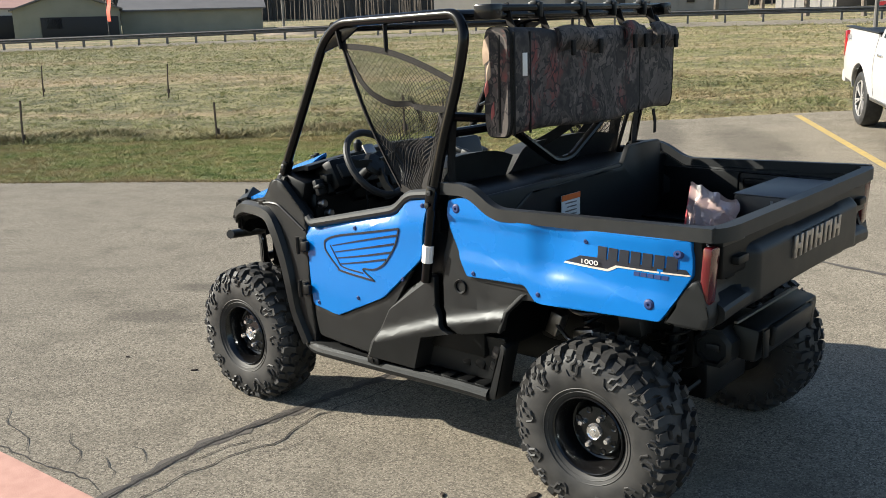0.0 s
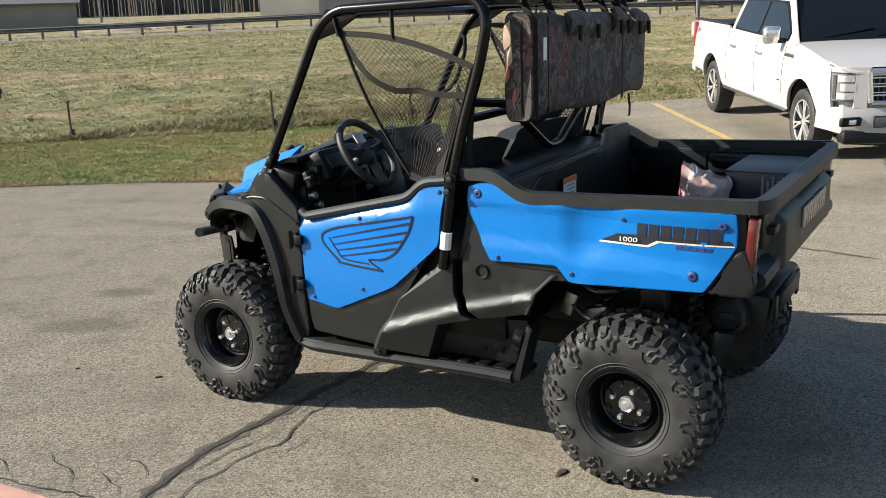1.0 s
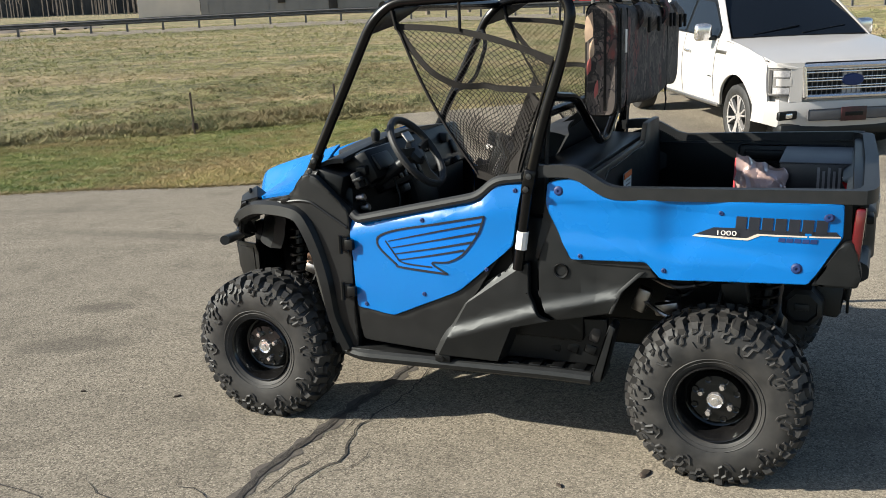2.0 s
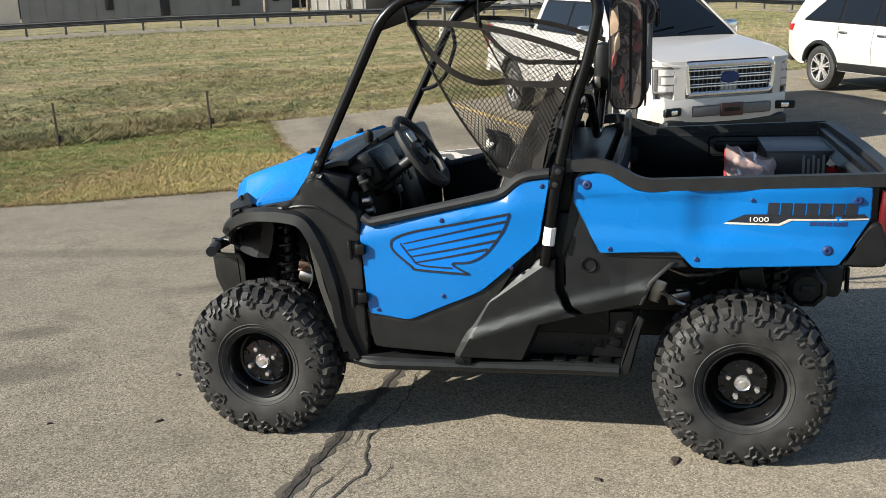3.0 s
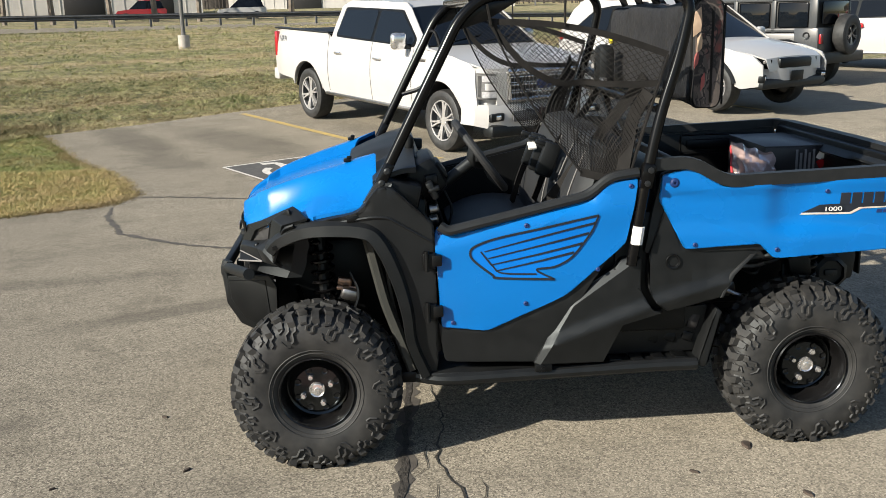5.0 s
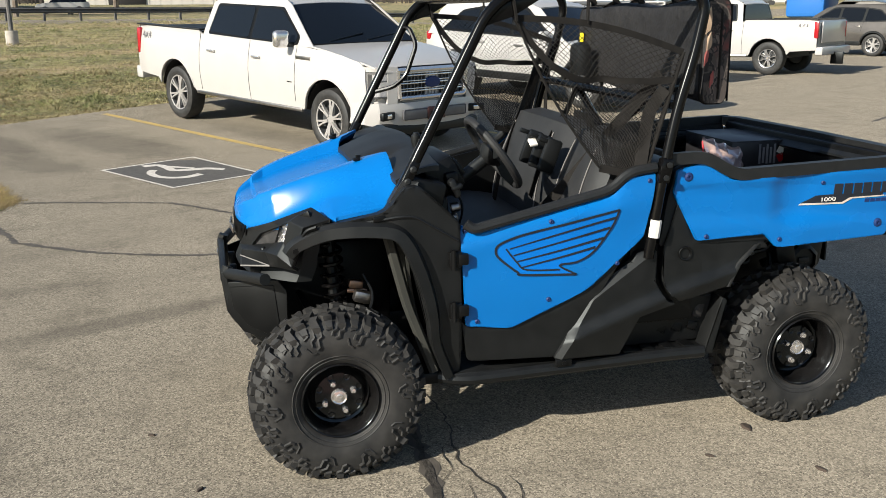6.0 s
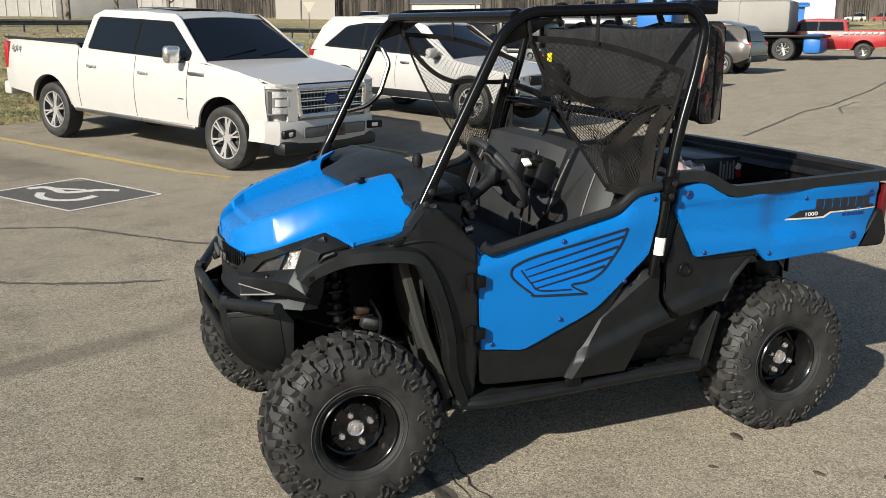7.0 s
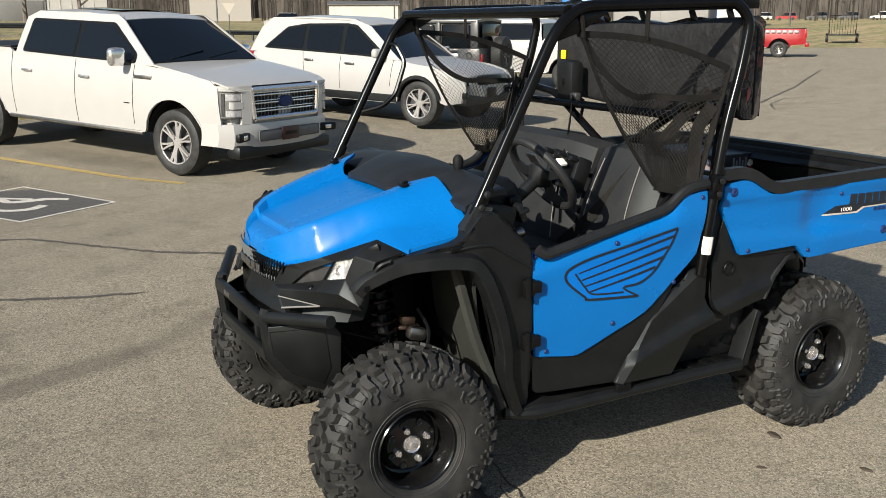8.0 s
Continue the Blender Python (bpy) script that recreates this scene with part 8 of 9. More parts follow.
# ---- further parked vehicles ----
P = pickup_numbers(M_WHITEPAINT, base=4.0, alloy=False, rim=0.235, spokes=8, rim_mat=M_CHROME, tyre=0.41)
WORK = ((12.22, 18.06), 124.0)
car, ys, yg = vehicle("pickup_truck", "white work pickup with steel wheels and grey tailgate", parked(*WORK), WORK[1], P)
pickup_dress(car, ys, P)
part("tailgate_panel", boxes(((-1.245, 0, 1.05), (0.03, 1.50, 0.50), None, 0.01)), M_SILVERPAINT, car, "grey tailgate")
part("logo_mark", boxes(((1.9, 1.03, 1.12), (0.10, 0.01, 0.12), Matrix.Rotation(0.4, 4, "Y"), 0.002)), M_RED_LENS, car, "plain red mark")
part("hitch", boxes(((-1.42, 0.1, 0.42), (0.30, 0.08, 0.30), None, 0.01)), M_DEEP, car)

crossover("large_crossover", "taupe grey estate car with alloy wheels", parked((19.65, 23.62), 0), 120.0, M_GREYPAINT, base=2.83, half=0.99, top=1.80)


def jeep(where, yaw):
    car = empty("off_road_car", Matrix.Translation(where) @ Matrix.Rotation(radians(yaw), 4, "Z"))
    tagged(car, "dark grey boxy off-road car with rear spare wheel", "car")
    part("body", boxes(((1.35, 0, 0.86), (3.7, 1.50, 0.50), None, 0.05), ((-0.40, 0, 0.90), (0.55, 1.52, 0.62), None, 0.05)), M_DARKPAINT, car)
    part("hood", boxes(((2.85, 0, 1.10), (0.95, 1.28, 0.10), None, 0.04)), M_DARKPAINT, car)
    part("hard_top", grid(lambda u, v: (-0.62 + 2.55 * u, v * (0.72 - 0.03), 1.84 - 0.03 * v * v), [0, 0.2, 0.6, 1], [i / 6 for i in range(-6, 7)], (0, 0, -0.05)), M_DARKPAINT, car)
    part("cabin", boxes(((0.62, 0, 1.46), (2.40, 1.36, 0.66), None, 0.05)), M_DARK, car)
    for s in (-1, 1):
        fr = part("side_frame", boxes(((-0.52, s * 0.70, 1.46), (0.18, 0.05, 0.70), None, 0.02), ((0.35, s * 0.70, 1.46), (0.10, 0.05, 0.70), None, 0.02), ((1.25, s * 0.70, 1.46), (0.10, 0.05, 0.70), None, 0.02), ((0.62, s * 0.70, 1.16), (2.4, 0.05, 0.08), None, 0.02), ((0.62, s * 0.70, 1.78), (2.4, 0.05, 0.08), None, 0.02)), M_DARKPAINT, car)
        for x, w_ in ((-0.08, 0.66), (0.80, 0.70), (1.55, 0.50)):
            part("pane", boxes(((x, s * 0.705, 1.47), (w_, 0.02, 0.50), None, 0.03)), M_TINT, fr, "dark window")
        for c in (0, 2.95):
            fl = [(c + 0.52 * math.cos(radians(a)), s * 0.84, 0.42 + 0.50 * math.sin(radians(a))) for a in range(0, 181, 20)]
            part("fender_flare", tube(fl, 0.07, 6), M_BLACK, car, "black fender flare")
        part("tail_lamp", boxes(((-0.69, s * 0.66, 0.98), (0.05, 0.11, 0.20), None, 0.015)), M_RED_LENS, car, "red tail lamp")
    bm = bmesh.new()
    lathe(bm, [(0.045, 0.0), (0.06, 0.01), (0.075, 0.012), (0.075, 0.0)], Matrix.Translation((-0.42, 0.765, 1.05)) @ Matrix.Rotation(radians(-90), 4, "X"), 20)
    part("filler_ring", bm, M_BLACK, car)
    part("rear_glass", boxes(((-0.64, 0, 1.50), (0.03, 1.10, 0.46), None, 0.02)), M_TINT, car)
    part("rear_bumper", boxes(((-0.80, 0, 0.60), (0.20, 1.70, 0.22), None, 0.03)), M_BLACK, car, "black rear bumper")
    part("windscreen", boxes(((2.02, 0, 1.46), (0.04, 1.30, 0.56), Matrix.Rotation(-0.3, 4, "Y"), 0.02)), M_TINT, car)
    sp = road_wheel(car, 0, 1, 0, 0.41, 0.26, 0.22, 5, M_DARKPAINT)
    sp.matrix_basis = Matrix.Translation((-0.86, -0.10, 1.05)) @ Matrix.Rotation(radians(90), 4, "Z")
    for x in (0, 2.95):
        for s in (-1, 1):
            road_wheel(car, x, s, 0.72, 0.41, 0.26, 0.22, 5, M_DARKPAINT)
    return car


jeep(parked((7.43, 15.83), 0), 128.0)

P = pickup_numbers(M_REDPAINT, base=3.9, alloy=False, rim=0.2, spokes=8, rim_mat=M_STEEL, tyre=0.38)
car, ys, yg = vehicle("pickup_truck", "red pickup truck parked across the far asphalt", parked((33.4, 30.9), 0), 132.0, P)
pickup_dress(car, ys, P, "///")
for k in range(7):
    part("side_mark", boxes(((-0.75 + 0.26 * k, 1.03, 1.20), (0.18, 0.01, 0.11), None, 0.002)), M_SILVERPAINT, car, "plain pale side mark")


def flatbed(where, yaw):
    car = empty("lorry", Matrix.Translation(where) @ Matrix.Rotation(radians(yaw), 4, "Z"))
    tagged(car, "grey tank lorry with blue mudguard on dual wheels", "lorry")
    part("chassis", boxes(((2.5, 0, 0.85), (7.0, 0.9, 0.24), None, 0.03)), M_DEEP, car)
    part("tank", boxes(((2.4, 0, 1.95), (4.6, 2.3, 1.5), None, 0.25)), M_WALLGREY, car, "pale grey tank body")
    part("tank_seam", boxes(((2.4, 1.16, 1.95), (0.05, 0.03, 1.45), None, 0.01)), M_WALLGREY, car)
    part("deck", boxes(((1.6, 0, 1.08), (6.0, 2.4, 0.12), None, 0.02)), M_DEEP, car)
    part("cab", boxes(((6.4, 0, 2.0), (1.8, 2.3, 2.0), None, 0.2)), M_BLUEPAINT, car, "blue cab")
    part("mudguard", boxes(((-0.9, 0.0, 0.75), (0.8, 2.1, 0.9), None, 0.2)), M_BLUEPAINT, car, "blue rear guard")
    for x in (0.3, 5.6):
        for s in (-1, 1):
            road_wheel(car, x, s, 1.0, 0.52, 0.5, 0.29, 8, M_SILVERPAINT, False)


flatbed(parked((29.66, 31.43), 0), 128.0)


def small_car(name, label, x, y, yaw, paint, van=0.0):
    """A far car, a few pixels long: body, cabin, panes, wheels."""
    car = empty(name, Matrix.Translation(on_land(x, y)) @ Matrix.Rotation(radians(yaw), 4, "Z"))
    tagged(car, label, "car", "far parked cars")
    part("body", loft([[(q, -0.86, 0.35), (q, 0.86, 0.35), (q, 0.84, z), (q, -0.84, z)] for q, z in ((-2.2, 0.85), (-2.1, 0.98), (1.0, 0.95), (2.0, 0.82), (2.15, 0.62))]), paint, car)
    part("cabin", loft([[(q, -w_, 0.93), (q, w_, 0.93), (q, w_ * 0.85, z), (q, -w_ * 0.85, z)] for q, z, w_ in ((-2.0 + 0.6 * (1 - van), 0.97, 0.8), (-1.7 + 0.6 * (1 - van), 1.45 + 0.2 * van, 0.8), (0.2, 1.48 + 0.2 * van, 0.8), (1.0, 0.97, 0.8))]), M_TINT, car)
    part("roof", loft([[(q, -0.67, z), (q, 0.67, z), (q, 0.66, z + 0.04), (q, -0.66, z + 0.04)] for q, z in ((-1.65 + 0.6 * (1 - van), 1.45 + 0.2 * van), (0.2, 1.48 + 0.2 * van))]), paint, car)
    for wx in (-1.35, 1.35):
        for s in (-1, 1):
            bm = bmesh.new()
            lathe(bm, [(0.0, 0.1), (0.2, 0.1), (0.32, 0.09), (0.32, -0.09), (0, -0.09)], Matrix.Translation((wx, s * 0.78, 0.32)) @ Matrix.Rotation(radians(90), 4, "X"), 14)
            part("wheel", bm, M_RUBBER, car)


def far(az, d, up=0.0):
    """A place by its bearing and distance from the middle of the walk."""
    a = radians(az)
    return (-1 + d * math.sin(a), -4 + d * math.cos(a))


for az, d, pt, nm in ((17.3, 118, M_WHITEPAINT, "white far car on the road"), (33.5, 150, M_DARKPAINT, "dark far car"), (32.6, 150, M_WHITEPAINT, "white far car"), (31.7, 150, M_DARKPAINT, "dark far car"),
                      (45.3, 226, M_WHITEPAINT, "white far car"), (46.6, 224, M_REDPAINT, "red far car"), (48.2, 222, M_DARKPAINT, "dark far car"), (49.8, 225, M_DARKPAINT, "dark far car"), (51.4, 228, M_SILVERPAINT, "silver far car"),
                      (-8.0, 90, M_WHITEPAINT, "white far car"), (-13.5, 92, M_REDPAINT, "red far car")):
    x, y = far(az, d)
    small_car("far_car", nm + " beyond the field", x, y, 180 - az, pt, 1.0)


def ramp_trailer(x, y, yaw):
    t = empty("trailer", Matrix.Translation(on_land(x, y)) @ Matrix.Rotation(radians(yaw), 4, "Z"))
    tagged(t, "black utility trailer with upright mesh ramp gate", "trailer")
    part("deck", boxes(((0, 0, 0.55), (3.4, 1.9, 0.08), None, 0.01)), M_DEEP, t)
    for s in (-1, 1):
        part("rail", tube([(-1.7, s * 0.95, 0.6), (-1.7, s * 0.95, 0.95), (1.7, s * 0.95, 0.95), (1.7, s * 0.95, 0.6)], 0.03, 6), M_DEEP, t)
        part("fender", boxes(((0, s * 1.08, 0.62), (0.9, 0.22, 0.06), None, 0.01)), M_DEEP, t)
        road_wheel(t, 0, s, 1.08, 0.33, 0.2, 0.18, 5, M_SILVERPAINT, False)
    g = part("ramp_gate", tube([(-1.75, -0.95, 0.6), (-1.75, -0.95, 2.0), (-1.75, 0.95, 2.0), (-1.75, 0.95, 0.6)], 0.03, 6), M_DEEP, t, "upright mesh ramp gate")
    for k in range(9):
        part("gate_bar", tube([(-1.75, -0.76 + 0.19 * k, 0.6), (-1.75, -0.76 + 0.19 * k, 2.0)], 0.012, 4), M_DEEP, g)
    part("tongue", tube([(1.7, 0, 0.55), (2.8, 0, 0.5)], 0.04, 6), M_DEEP, t)


x, y = far(48.7, 80)
ramp_trailer(x, y, 40)


# ---- road, rail, posts and poles ----
RAIL_P, RAIL_D = Vector((-24.7, 42.8)), Vector((0.891, 0.454))
RAIL_N = Vector((-0.454, 0.891))


def rail_at(s, off=0.0):
    p = RAIL_P + RAIL_D * s + RAIL_N * off
    return p.x, p.y


bm = bmesh.new()
rows = []
for i in range(61):
    s = -120 + 4 * i
    rows.append([bm.verts.new((*rail_at(s, o), land(*rail_at(s, 0)) + 0.06 + (0.03 if 2 < o < 10 else 0.0) - (0.15 if o < -1.5 else 0))) for o in (-2.0, -1.4, 2, 6, 10, 13)])
for a, b in zip(rows, rows[1:]):
    for k in range(5):
        bm.faces.new((a[k], a[k + 1], b[k + 1], b[k]))
tagged(link("road", bm, M_ASPHALT), "grey asphalt road behind the guard rail", "road", kind="structure")

rail = empty("guard_rail", Matrix.Translation(on_land(*rail_at(0))))
tagged(rail, "grey galvanised steel guard rail on posts along the road", "guard rail", kind="structure")
base = rail.location.copy()
pr = [(-0.04, -0.15), (-0.04, -0.12), (0.04, -0.08), (0.04, -0.05), (-0.04, -0.015), (-0.04, 0.015), (0.04, 0.05), (0.04, 0.08), (-0.04, 0.12), (-0.04, 0.15)]
rows = []
bm = bmesh.new()
for i in range(58):
    s = -66 + 2 * i
    z = land(*rail_at(s)) + 0.60
    rows.append([bm.verts.new(Vector((*rail_at(s, -o), z + h)) - base) for o, h in pr])
for a, b in zip(rows, rows[1:]):
    for k in range(len(pr) - 1):
        bm.faces.new((a[k], a[k + 1], b[k + 1], b[k]))
part("beam", bm, M_GALV, rail, "ribbed steel beam")
bm = boxes(((0, 0, 0.32), (0.10, 0.15, 0.85), Matrix.Rotation(radians(27), 4, "Z"), 0.01))
post = part("post", bm, M_GALV, rail)
post.location = Vector(on_land(*rail_at(-65.5, 0.12))) - base
for i in range(1, 60):
    o = new("post", post.data)
    o.parent = rail
    o.location = Vector(on_land(*rail_at(-65.5 + 1.905 * i, 0.12))) - base


def fence_post(x, y, h=0.85, lean=0.05):
    bm = bmesh.new()
    sweep(bm, [(0, 0, -0.1), (lean * 0.5, 0, h * 0.5), (lean, 0.01, h)], 0.018, 5)
    box(bm, (0, 0.02, 0.12), (0.12, 0.01, 0.1))
    ob = tagged(link("fence_post", bm, M_POST), "thin rusty steel fence post at the field edge", "post", "field fence posts")
    ob.location = on_land(x, y)


for x, y, h in ((-14.4, 4.15, 0.75), (-11.9, 6.35, 0.62), (-9.3, 8.3, 0.66), (-7.5, 9.75, 0.6), (-19.5, 10.5, 0.8), (-24, 9.5, 0.8), (-2.9, 12.9, 0.55)):
    fence_post(x, y, h, 0.06 if h > 0.7 else -0.03)


def lamp_post(x, y, h, r=0.075):
    p = empty("light_pole", Matrix.Translation(on_land(x, y)))
    tagged(p, "pale light pole on a concrete base in the field", "pole")
    bm = bmesh.new()
    lathe(bm, [(0.0, 0.42), (0.2, 0.42), (0.2, -0.1)], None, 16)
    part("base", bm, M_CONCRETE, p, "round concrete base")
    part("shaft", tube([(0, 0, 0.42), (0, 0, h)], [r, r * 0.7], 10), M_GALV, p)


lamp_post(-8.4, 30.5, 9)


def pole(az, d, h, r=0.14, arm=True, mat_=None):
    x, y = far(az, d)
    p = empty("utility_pole", Matrix.Translation(on_land(x, y)))
    tagged(p, "tall wooden utility pole beyond the road", "pole")
    part("shaft", tube([(0, 0, -0.3), (0, 0, h)], [r, r * 0.7], 8), mat_ or M_BARK, p)
    if arm:
        part("crossarm", boxes(((0, 0, h - 0.6), (2.2, 0.12, 0.14), None, 0.01)), mat_ or M_BARK, p)


pole(-48.4, 96, 11, 0.13, True, M_GALV)
for az, d in ((0.6, 110), (4.4, 100), (13.9, 150), (9.2, 150), (24.0, 140), (27.2, 160), (38.5, 150), (-5.0, 105), (46.5, 140)):
    pole(az, d, 12, 0.13, az % 2 < 1, M_GALV if az > 3 else None)


def yield_sign(az, d):
    x, y = far(az, d)
    p = empty("road_sign", Matrix.Translation(on_land(x, y)) @ Matrix.Rotation(radians(-az), 4, "Z"))
    tagged(p, "pale triangular road sign seen from behind", "sign")
    part("stake", tube([(0, 0, 0), (0, 0, 2.3)], 0.03, 6), M_GALV, p)
    part("plate", panel(stitched([(-0.42, 2.5), (0.42, 2.5), (0, 1.78)], 2, 0.05), lambda x, z: 0.04, 0.01, -1, 0, 0), M_DECAL_SILVER, p, "bare metal plate")


yield_sign(13.4, 66)


def shed(name, label, az0, az1, d, eave, ridge, wall, roof, depth=14, openings=(), gable=False, tilt=0.0):
    """A building whose near long wall spans two bearings."""
    a, b = Vector(far(az0, d)), Vector(far(az1, d + tilt))
    L = (b - a).length
    ang = math.atan2(b.y - a.y, b.x - a.x)
    z = min(land(*a), land(*b)) - 0.6
    h = empty(name, Matrix.Translation((a.x, a.y, z)) @ Matrix.Rotation(ang, 4, "Z"))
    tagged(h, label, "building")
    if gable:
        wl = loft([[(0, 0, 0), (L, 0, 0), (L, 0, eave), (L / 2, 0, ridge), (0, 0, eave)], [(0, depth, 0), (L, depth, 0), (L, depth, eave), (L / 2, depth, ridge), (0, depth, eave)]])
        part("wall", wl, wall, h)
        for s in (0, 1):
            e, m = (-0.3, L / 2) if s == 0 else (L + 0.3, L / 2)
            part("roof", loft([[(e, -0.4, eave - 0.1), (m, -0.4, ridge + 0.06), (m, -0.4, ridge + 0.22), (e, -0.4, eave + 0.06)], [(e, depth, eave - 0.1), (m, depth, ridge + 0.06), (m, depth, ridge + 0.22), (e, depth, eave + 0.06)]]), roof, h)
    else:
        part("wall", loft([[(0, 0, 0), (0, depth, 0), (0, depth, eave), (0, depth / 2, ridge), (0, 0, eave)], [(L, 0, 0), (L, depth, 0), (L, depth, eave), (L, depth / 2, ridge), (L, 0, eave)]]), wall, h)
        for e, m in ((-0.4, depth / 2), (depth + 0.4, depth / 2)):
            part("roof", loft([[(-0.4, e, eave - 0.1), (-0.4, m, ridge + 0.06), (-0.4, m, ridge + 0.22), (-0.4, e, eave + 0.06)], [(L + 0.4, e, eave - 0.1), (L + 0.4, m, ridge + 0.06), (L + 0.4, m, ridge + 0.22), (L + 0.4, e, eave + 0.06)]]), roof, h)
    for nm, x0, x1, z0, z1, mt in openings:
        part(nm, boxes((((x0 + x1) / 2 * L, -0.06, (z0 + z1) / 2), ((x1 - x0) * L, 0.16, z1 - z0), None, 0.02)), mt, h)
    # upright ribs of the sheet wall
    if L > 20:
        bm = bmesh.new()
        for k in range(int(L / 1.5)):
            box(bm, (1.5 * k + 0.7, -0.02, eave / 2), (0.08, 0.06, eave))
        tagged(part("wall_ribs", bm, wall, h), kind="stuff")
    return h


shed("barn", "low barn with faded red roof beyond the road", -69, -60.9, 108, 3.6, 5.3, M_WALLWHITE, M_ROOFPINK, 14, [("door", 0.55, 0.95, 0.3, 2.9, M_DARK)])
shed("barn", "olive gabled barn with open dark front", -63.2, -57.6, 100, 3.3, 5.0, M_WALLGREEN, M_ROOFGREY, 16, [("opening", 0.25, 0.98, 0.2, 2.6, M_DARK), ("window", 0.3, 0.45, 1.5, 2.5, M_GALV)], True)
shed("warehouse", "long low olive shed with grey roof", -57.6, -49.7, 104, 3.0, 5.2, M_WALLGREEN, M_ROOFGREY, 16)
# One building: the sunlit end is coloured white, the shaded long side grey.
shed("white_building", "sunlit end of the large metal building, coloured white", -39.7, -36.3, 112, 9, 9.5, M_WALLWHITE, M_ROOFGREY, 10)
shed("factory", "shaded long side of the large metal building, coloured grey, with doors and windows", -36.2, -21.6, 100, 8.5, 9.5, M_WALLGREY, M_ROOFGREY, 18,
     [("door", 0.50, 0.535, 0.8, 3.2, M_DARK), ("window", 0.77, 0.80, 1.9, 3.3, M_DARK), ("window", 0.62, 0.66, 4.8, 5.4, M_DARK), ("window", 0.30, 0.33, 1.9, 3.0, M_DARK), ("window", 0.12, 0.16, 4.8, 5.4, M_DARK), ("window", 0.93, 0.955, 2.2, 3.2, M_DARK)])
shed("white_building", "long white building among trees", -20.5, -10.0, 130, 4.5, 5.2, M_WALLWHITE, M_ROOFGREY, 10, [("opening", 0.3, 0.5, 0.5, 3, M_DARK), ("opening", 0.7, 0.85, 0.5, 3, M_DARK)])
shed("white_building", "low pale building beyond the road", -8.5, 8, 150, 4.5, 5.5, M_WALLWHITE, M_ROOFGREY, 12, [("opening", 0.2, 0.32, 0.5, 3.5, M_DARK), ("opening", 0.55, 0.8, 0.5, 3.5, M_WALLGREY)])
shed("beige_building", "wide beige building behind the far field", 12.6, 16, 190, 5, 6, M_CONCRETE, M_ROOFGREY, 14)
shed("white_building", "far low white building behind the field", 20.5, 24.5, 200, 4, 4.6, M_WALLWHITE, M_ROOFGREY, 12)
shed("white_building", "white marquee building behind the trailers", 38.0, 44.0, 132, 6.0, 8.0, M_WALLWHITE, M_WALLWHITE, 12)
shed("container", "blue steel shipping container on far ground", 39.5, 42.2, 96, 3.4, 3.5, M_BLUEPAINT, M_BLUEPAINT, 2.5)


def bare_tree(az, d, h, seed):
    rnd = random.Random(seed)
    x, y = far(az, d)
    t = empty("bare_tree", Matrix.Translation(on_land(x, y)))
    tagged(t, "leafless winter tree beyond the road", "tree", "bare trees")
    part("trunk", tube([(0, 0, -0.2), (rnd.uniform(-0.2, 0.2), 0, h * 0.3), (rnd.uniform(-0.4, 0.4), 0, h * 0.62)], [h * 0.022, h * 0.018, h * 0.010], 7), M_BARK, t)
    bm = bmesh.new()

    def limb(p, dr, ln, r, k):
        q = p + dr * ln
        mid = (p + q) / 2 + Vector((rnd.uniform(-1, 1), rnd.uniform(-1, 1), rnd.uniform(-0.5, 0.5))) * ln * 0.08
        sweep(bm, [p, mid, q], [r, r * 0.8, r * 0.55], 4)
        if k:
            for _ in range(3):
                nd = (dr + Vector((rnd.uniform(-1, 1), rnd.uniform(-1, 1), rnd.uniform(-0.2, 0.8))) * 0.75).normalized()
                limb(p.lerp(q, rnd.uniform(0.45, 1)), nd, ln * rnd.uniform(0.5, 0.75), r * 0.55, k - 1)
    for i in range(7):
        a = rnd.uniform(0, math.tau)
        limb(Vector((0, 0, h * rnd.uniform(0.22, 0.6))), Vector((math.cos(a) * 0.7, math.sin(a) * 0.7, rnd.uniform(0.5, 1.1))).normalized(), h * 0.30, h * 0.010, 3)
    part("crown", bm, M_BARK, t, "bare spreading limbs and twigs")


for az, d, h in ((-23.0, 82, 10), (-20.6, 86, 9), (-18.2, 84, 11), (-15.2, 80, 10), (-12.8, 86, 12), (-10.4, 84, 10), (-7.6, 90, 11), (-5.2, 96, 10), (0.8, 100, 12), (3.4, 104, 11), (6.2, 104, 10)):
    bare_tree(az, d, h, int(az * 10) + 900)


def woods():
    """Winter woodland on the slope: a great many thin trunks and upswept twigs."""
    rnd = random.Random(8)
    vs, fs = [], []

    def blade(p, q, w_):
        i = len(vs)
        vs.extend([(p[0] - w_, p[1], p[2]), (p[0] + w_, p[1], p[2]), (q[0] + w_ * 0.3, q[1], q[2]), (q[0] - w_ * 0.3, q[1], q[2])])
        fs.append((i, i + 1, i + 2, i + 3))
    for _ in range(4200):
        az, d = rnd.uniform(-76, 62), rnd.uniform(215, 400)
        x, y = far(az, d)
        z = land(x, y)
        h = rnd.uniform(9, 17)
        blade((x, y, z - 1), (x + rnd.uniform(-0.6, 0.6), y, z + h), rnd.uniform(0.10, 0.22))
        for _ in range(9):
            t = rnd.uniform(0.3, 0.95)
            lx = rnd.uniform(-1, 1) * h * 0.22
            blade((x, y, z + h * t), (x + lx, y + rnd.uniform(-1, 1), z + h * t + rnd.uniform(0.1, 0.25) * h), rnd.uniform(0.05, 0.10))
    tagged(raw("woods", vs, fs, M_STEMS), "leafless brown winter woods on the hillside", "trees", kind="stuff")


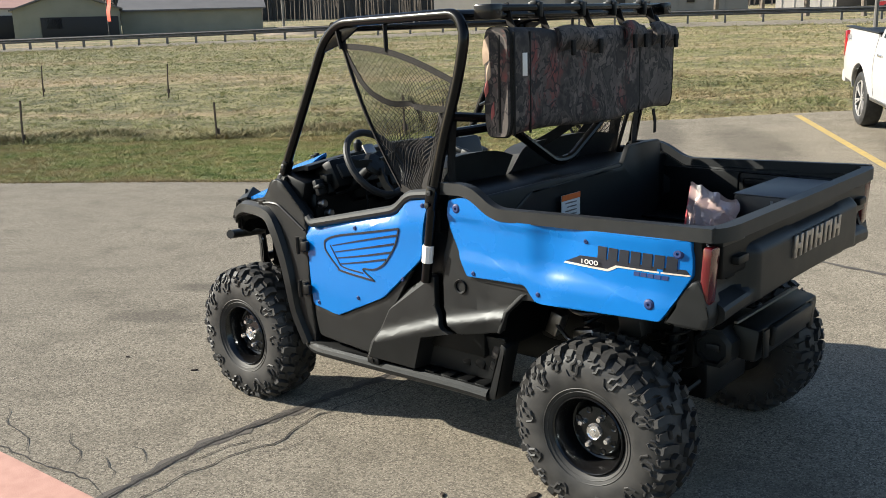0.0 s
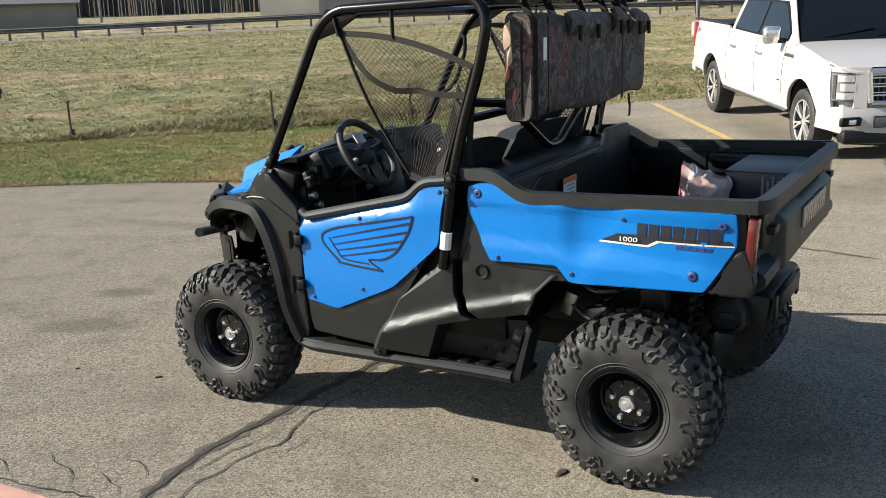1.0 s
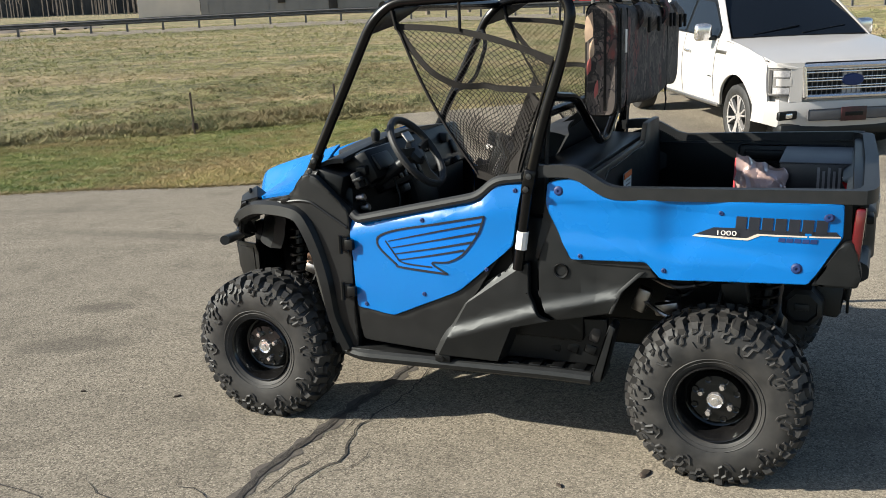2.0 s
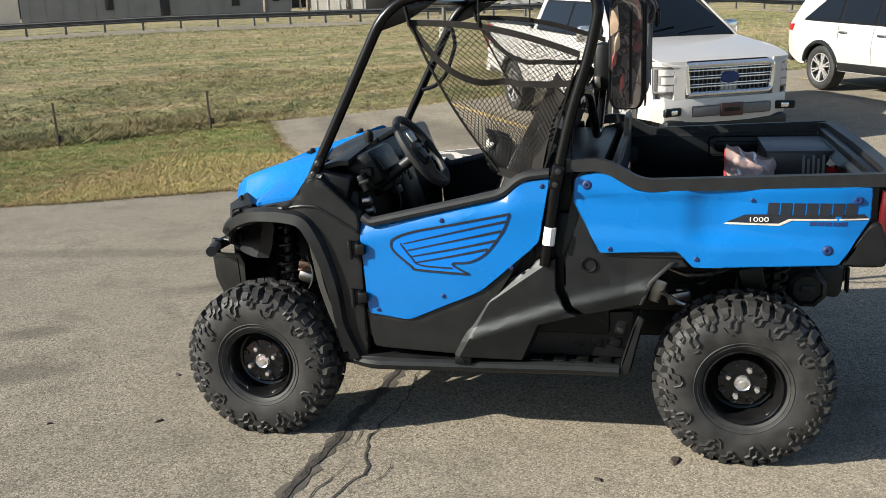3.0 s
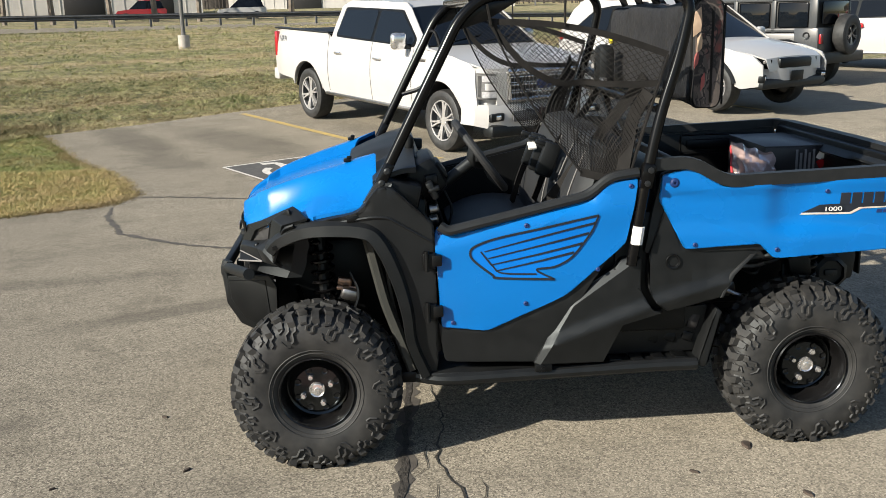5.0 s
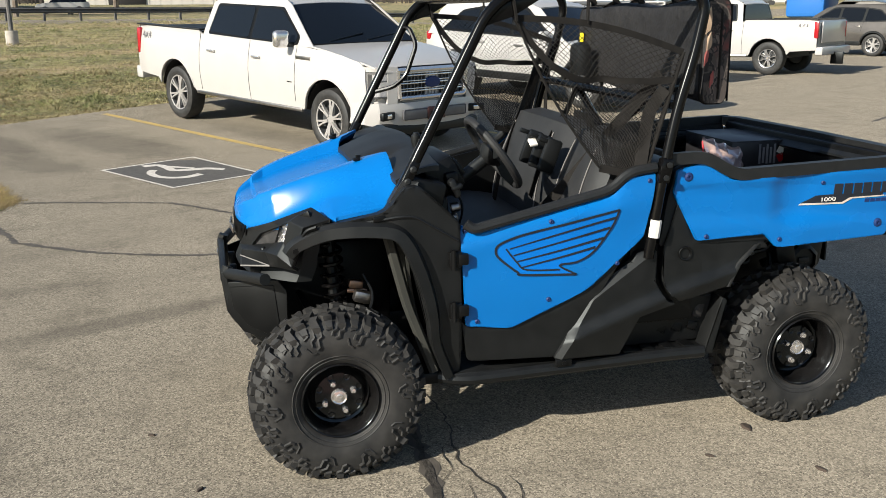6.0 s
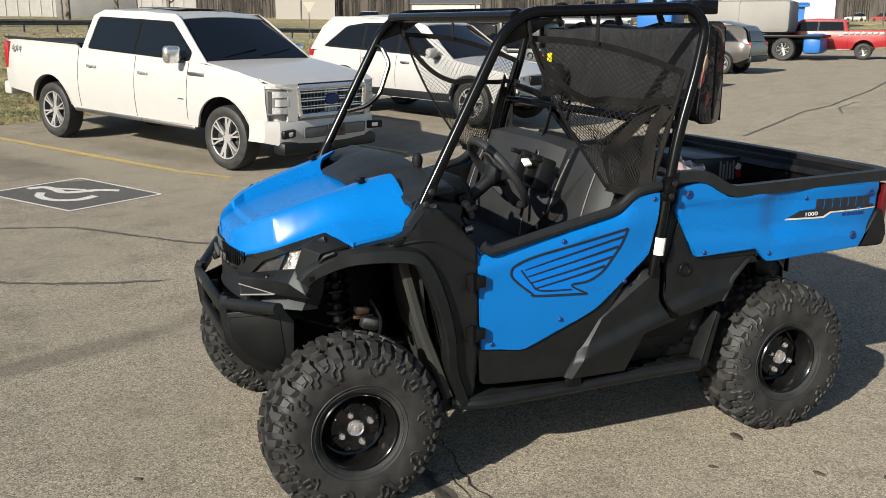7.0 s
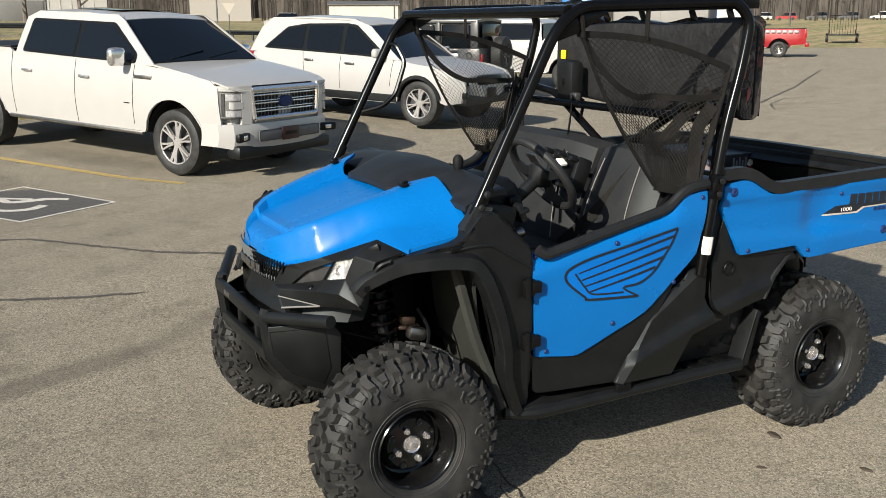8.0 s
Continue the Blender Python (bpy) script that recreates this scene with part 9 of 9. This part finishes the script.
woods()
bm = bmesh.new()
rows = []
for i in range(241):
    az = -82 + 0.6 * i
    x, y = far(az, 262 + 12 * noise.noise((i * 0.21, 0, 0)))
    top = 17 + 5 * noise.noise((i * 0.35, 2, 0)) + 2.5 * noise.noise((i * 1.7, 4, 0))
    rows.append([bm.verts.new((x, y + 0.6 * k, land(x, y) - 2 + top * k / 4)) for k in range(5)])
for a, b in zip(rows, rows[1:]):
    for k in range(4):
        bm.faces.new((a[k], b[k], b[k + 1], a[k + 1]))
tagged(link("backdrop_woods", bm, M_WOODS), "dense leafless woods along the hillside", "trees", kind="structure")


def gravel_heap(az, d):
    x, y = far(az, d)
    bm = grid(lambda u, v: (x + 7 * (u - 0.5), y + 4 * (v - 0.5), land(x, y) - 0.1 + 0.75 * math.sin(math.pi * u) * math.sin(math.pi * v) + 0.25 * noise.noise((u * 6, v * 6, az))), [i / 16 for i in range(17)], [i / 10 for i in range(11)])
    tagged(link("gravel_heap", bm, M_HEAP), "low heap of brown gravel behind the rail", "heap")


gravel_heap(-47.6, 84)
gravel_heap(-44.0, 86)
x, y = far(-58.2, 92)
flag = empty("feather_flag", Matrix.Translation(on_land(x, y)))
tagged(flag, "tall orange red feather flag before the barn", "flag")
part("pole", tube([(0, 0, 0), (0, 0, 3.6), (0.25, 0, 4.2)], 0.03, 6, 0.3), M_GALV, flag)
M_FLAG = surf("orange_cloth", (0.62, 0.07, 0.03), None, rough=0.7)
part("cloth", grid(lambda u, v: (0.05 + (0.75 - 0.2 * u) * v, 0.08 * math.sin(6 * u), 4.1 - 2.6 * u), [i / 8 for i in range(9)], [0, 0.5, 1], (0, 0.01, 0)), M_FLAG, flag, "orange red cloth")

# ---- small things on the asphalt ----
for x, y, rx in ((-0.251, -0.80, 0.045), (-0.179, -1.221, 0.026), (-0.541, -1.004, 0.022), (0.05, -1.35, 0.02), (0.32, -1.15, 0.03), (-0.42, -1.55, 0.02), (-2.55, -0.75, 0.02), (-2.75, -0.2, 0.018), (-3.05, -0.85, 0.015)):
    bm = bmesh.new()
    rnd = random.Random(int(x * 1000))
    ring = [(rx * (1 + 0.3 * rnd.uniform(-1, 1)) * math.cos(a), rx * 0.45 * (1 + 0.3 * rnd.uniform(-1, 1)) * math.sin(a)) for a in [math.tau * i / 9 for i in range(9)]]
    loft([[(p[0], p[1], 0.001) for p in ring], [(p[0] * 0.7, p[1] * 0.7, 0.008) for p in ring]], bm)
    ob = tagged(link("leaf_scrap", bm, M_POST), "small dark dry leaf scrap on asphalt", "leaf", "leaf scraps")
    ob.location = (x, y, land(x, y))
    ob.rotation_euler.z = x * 7
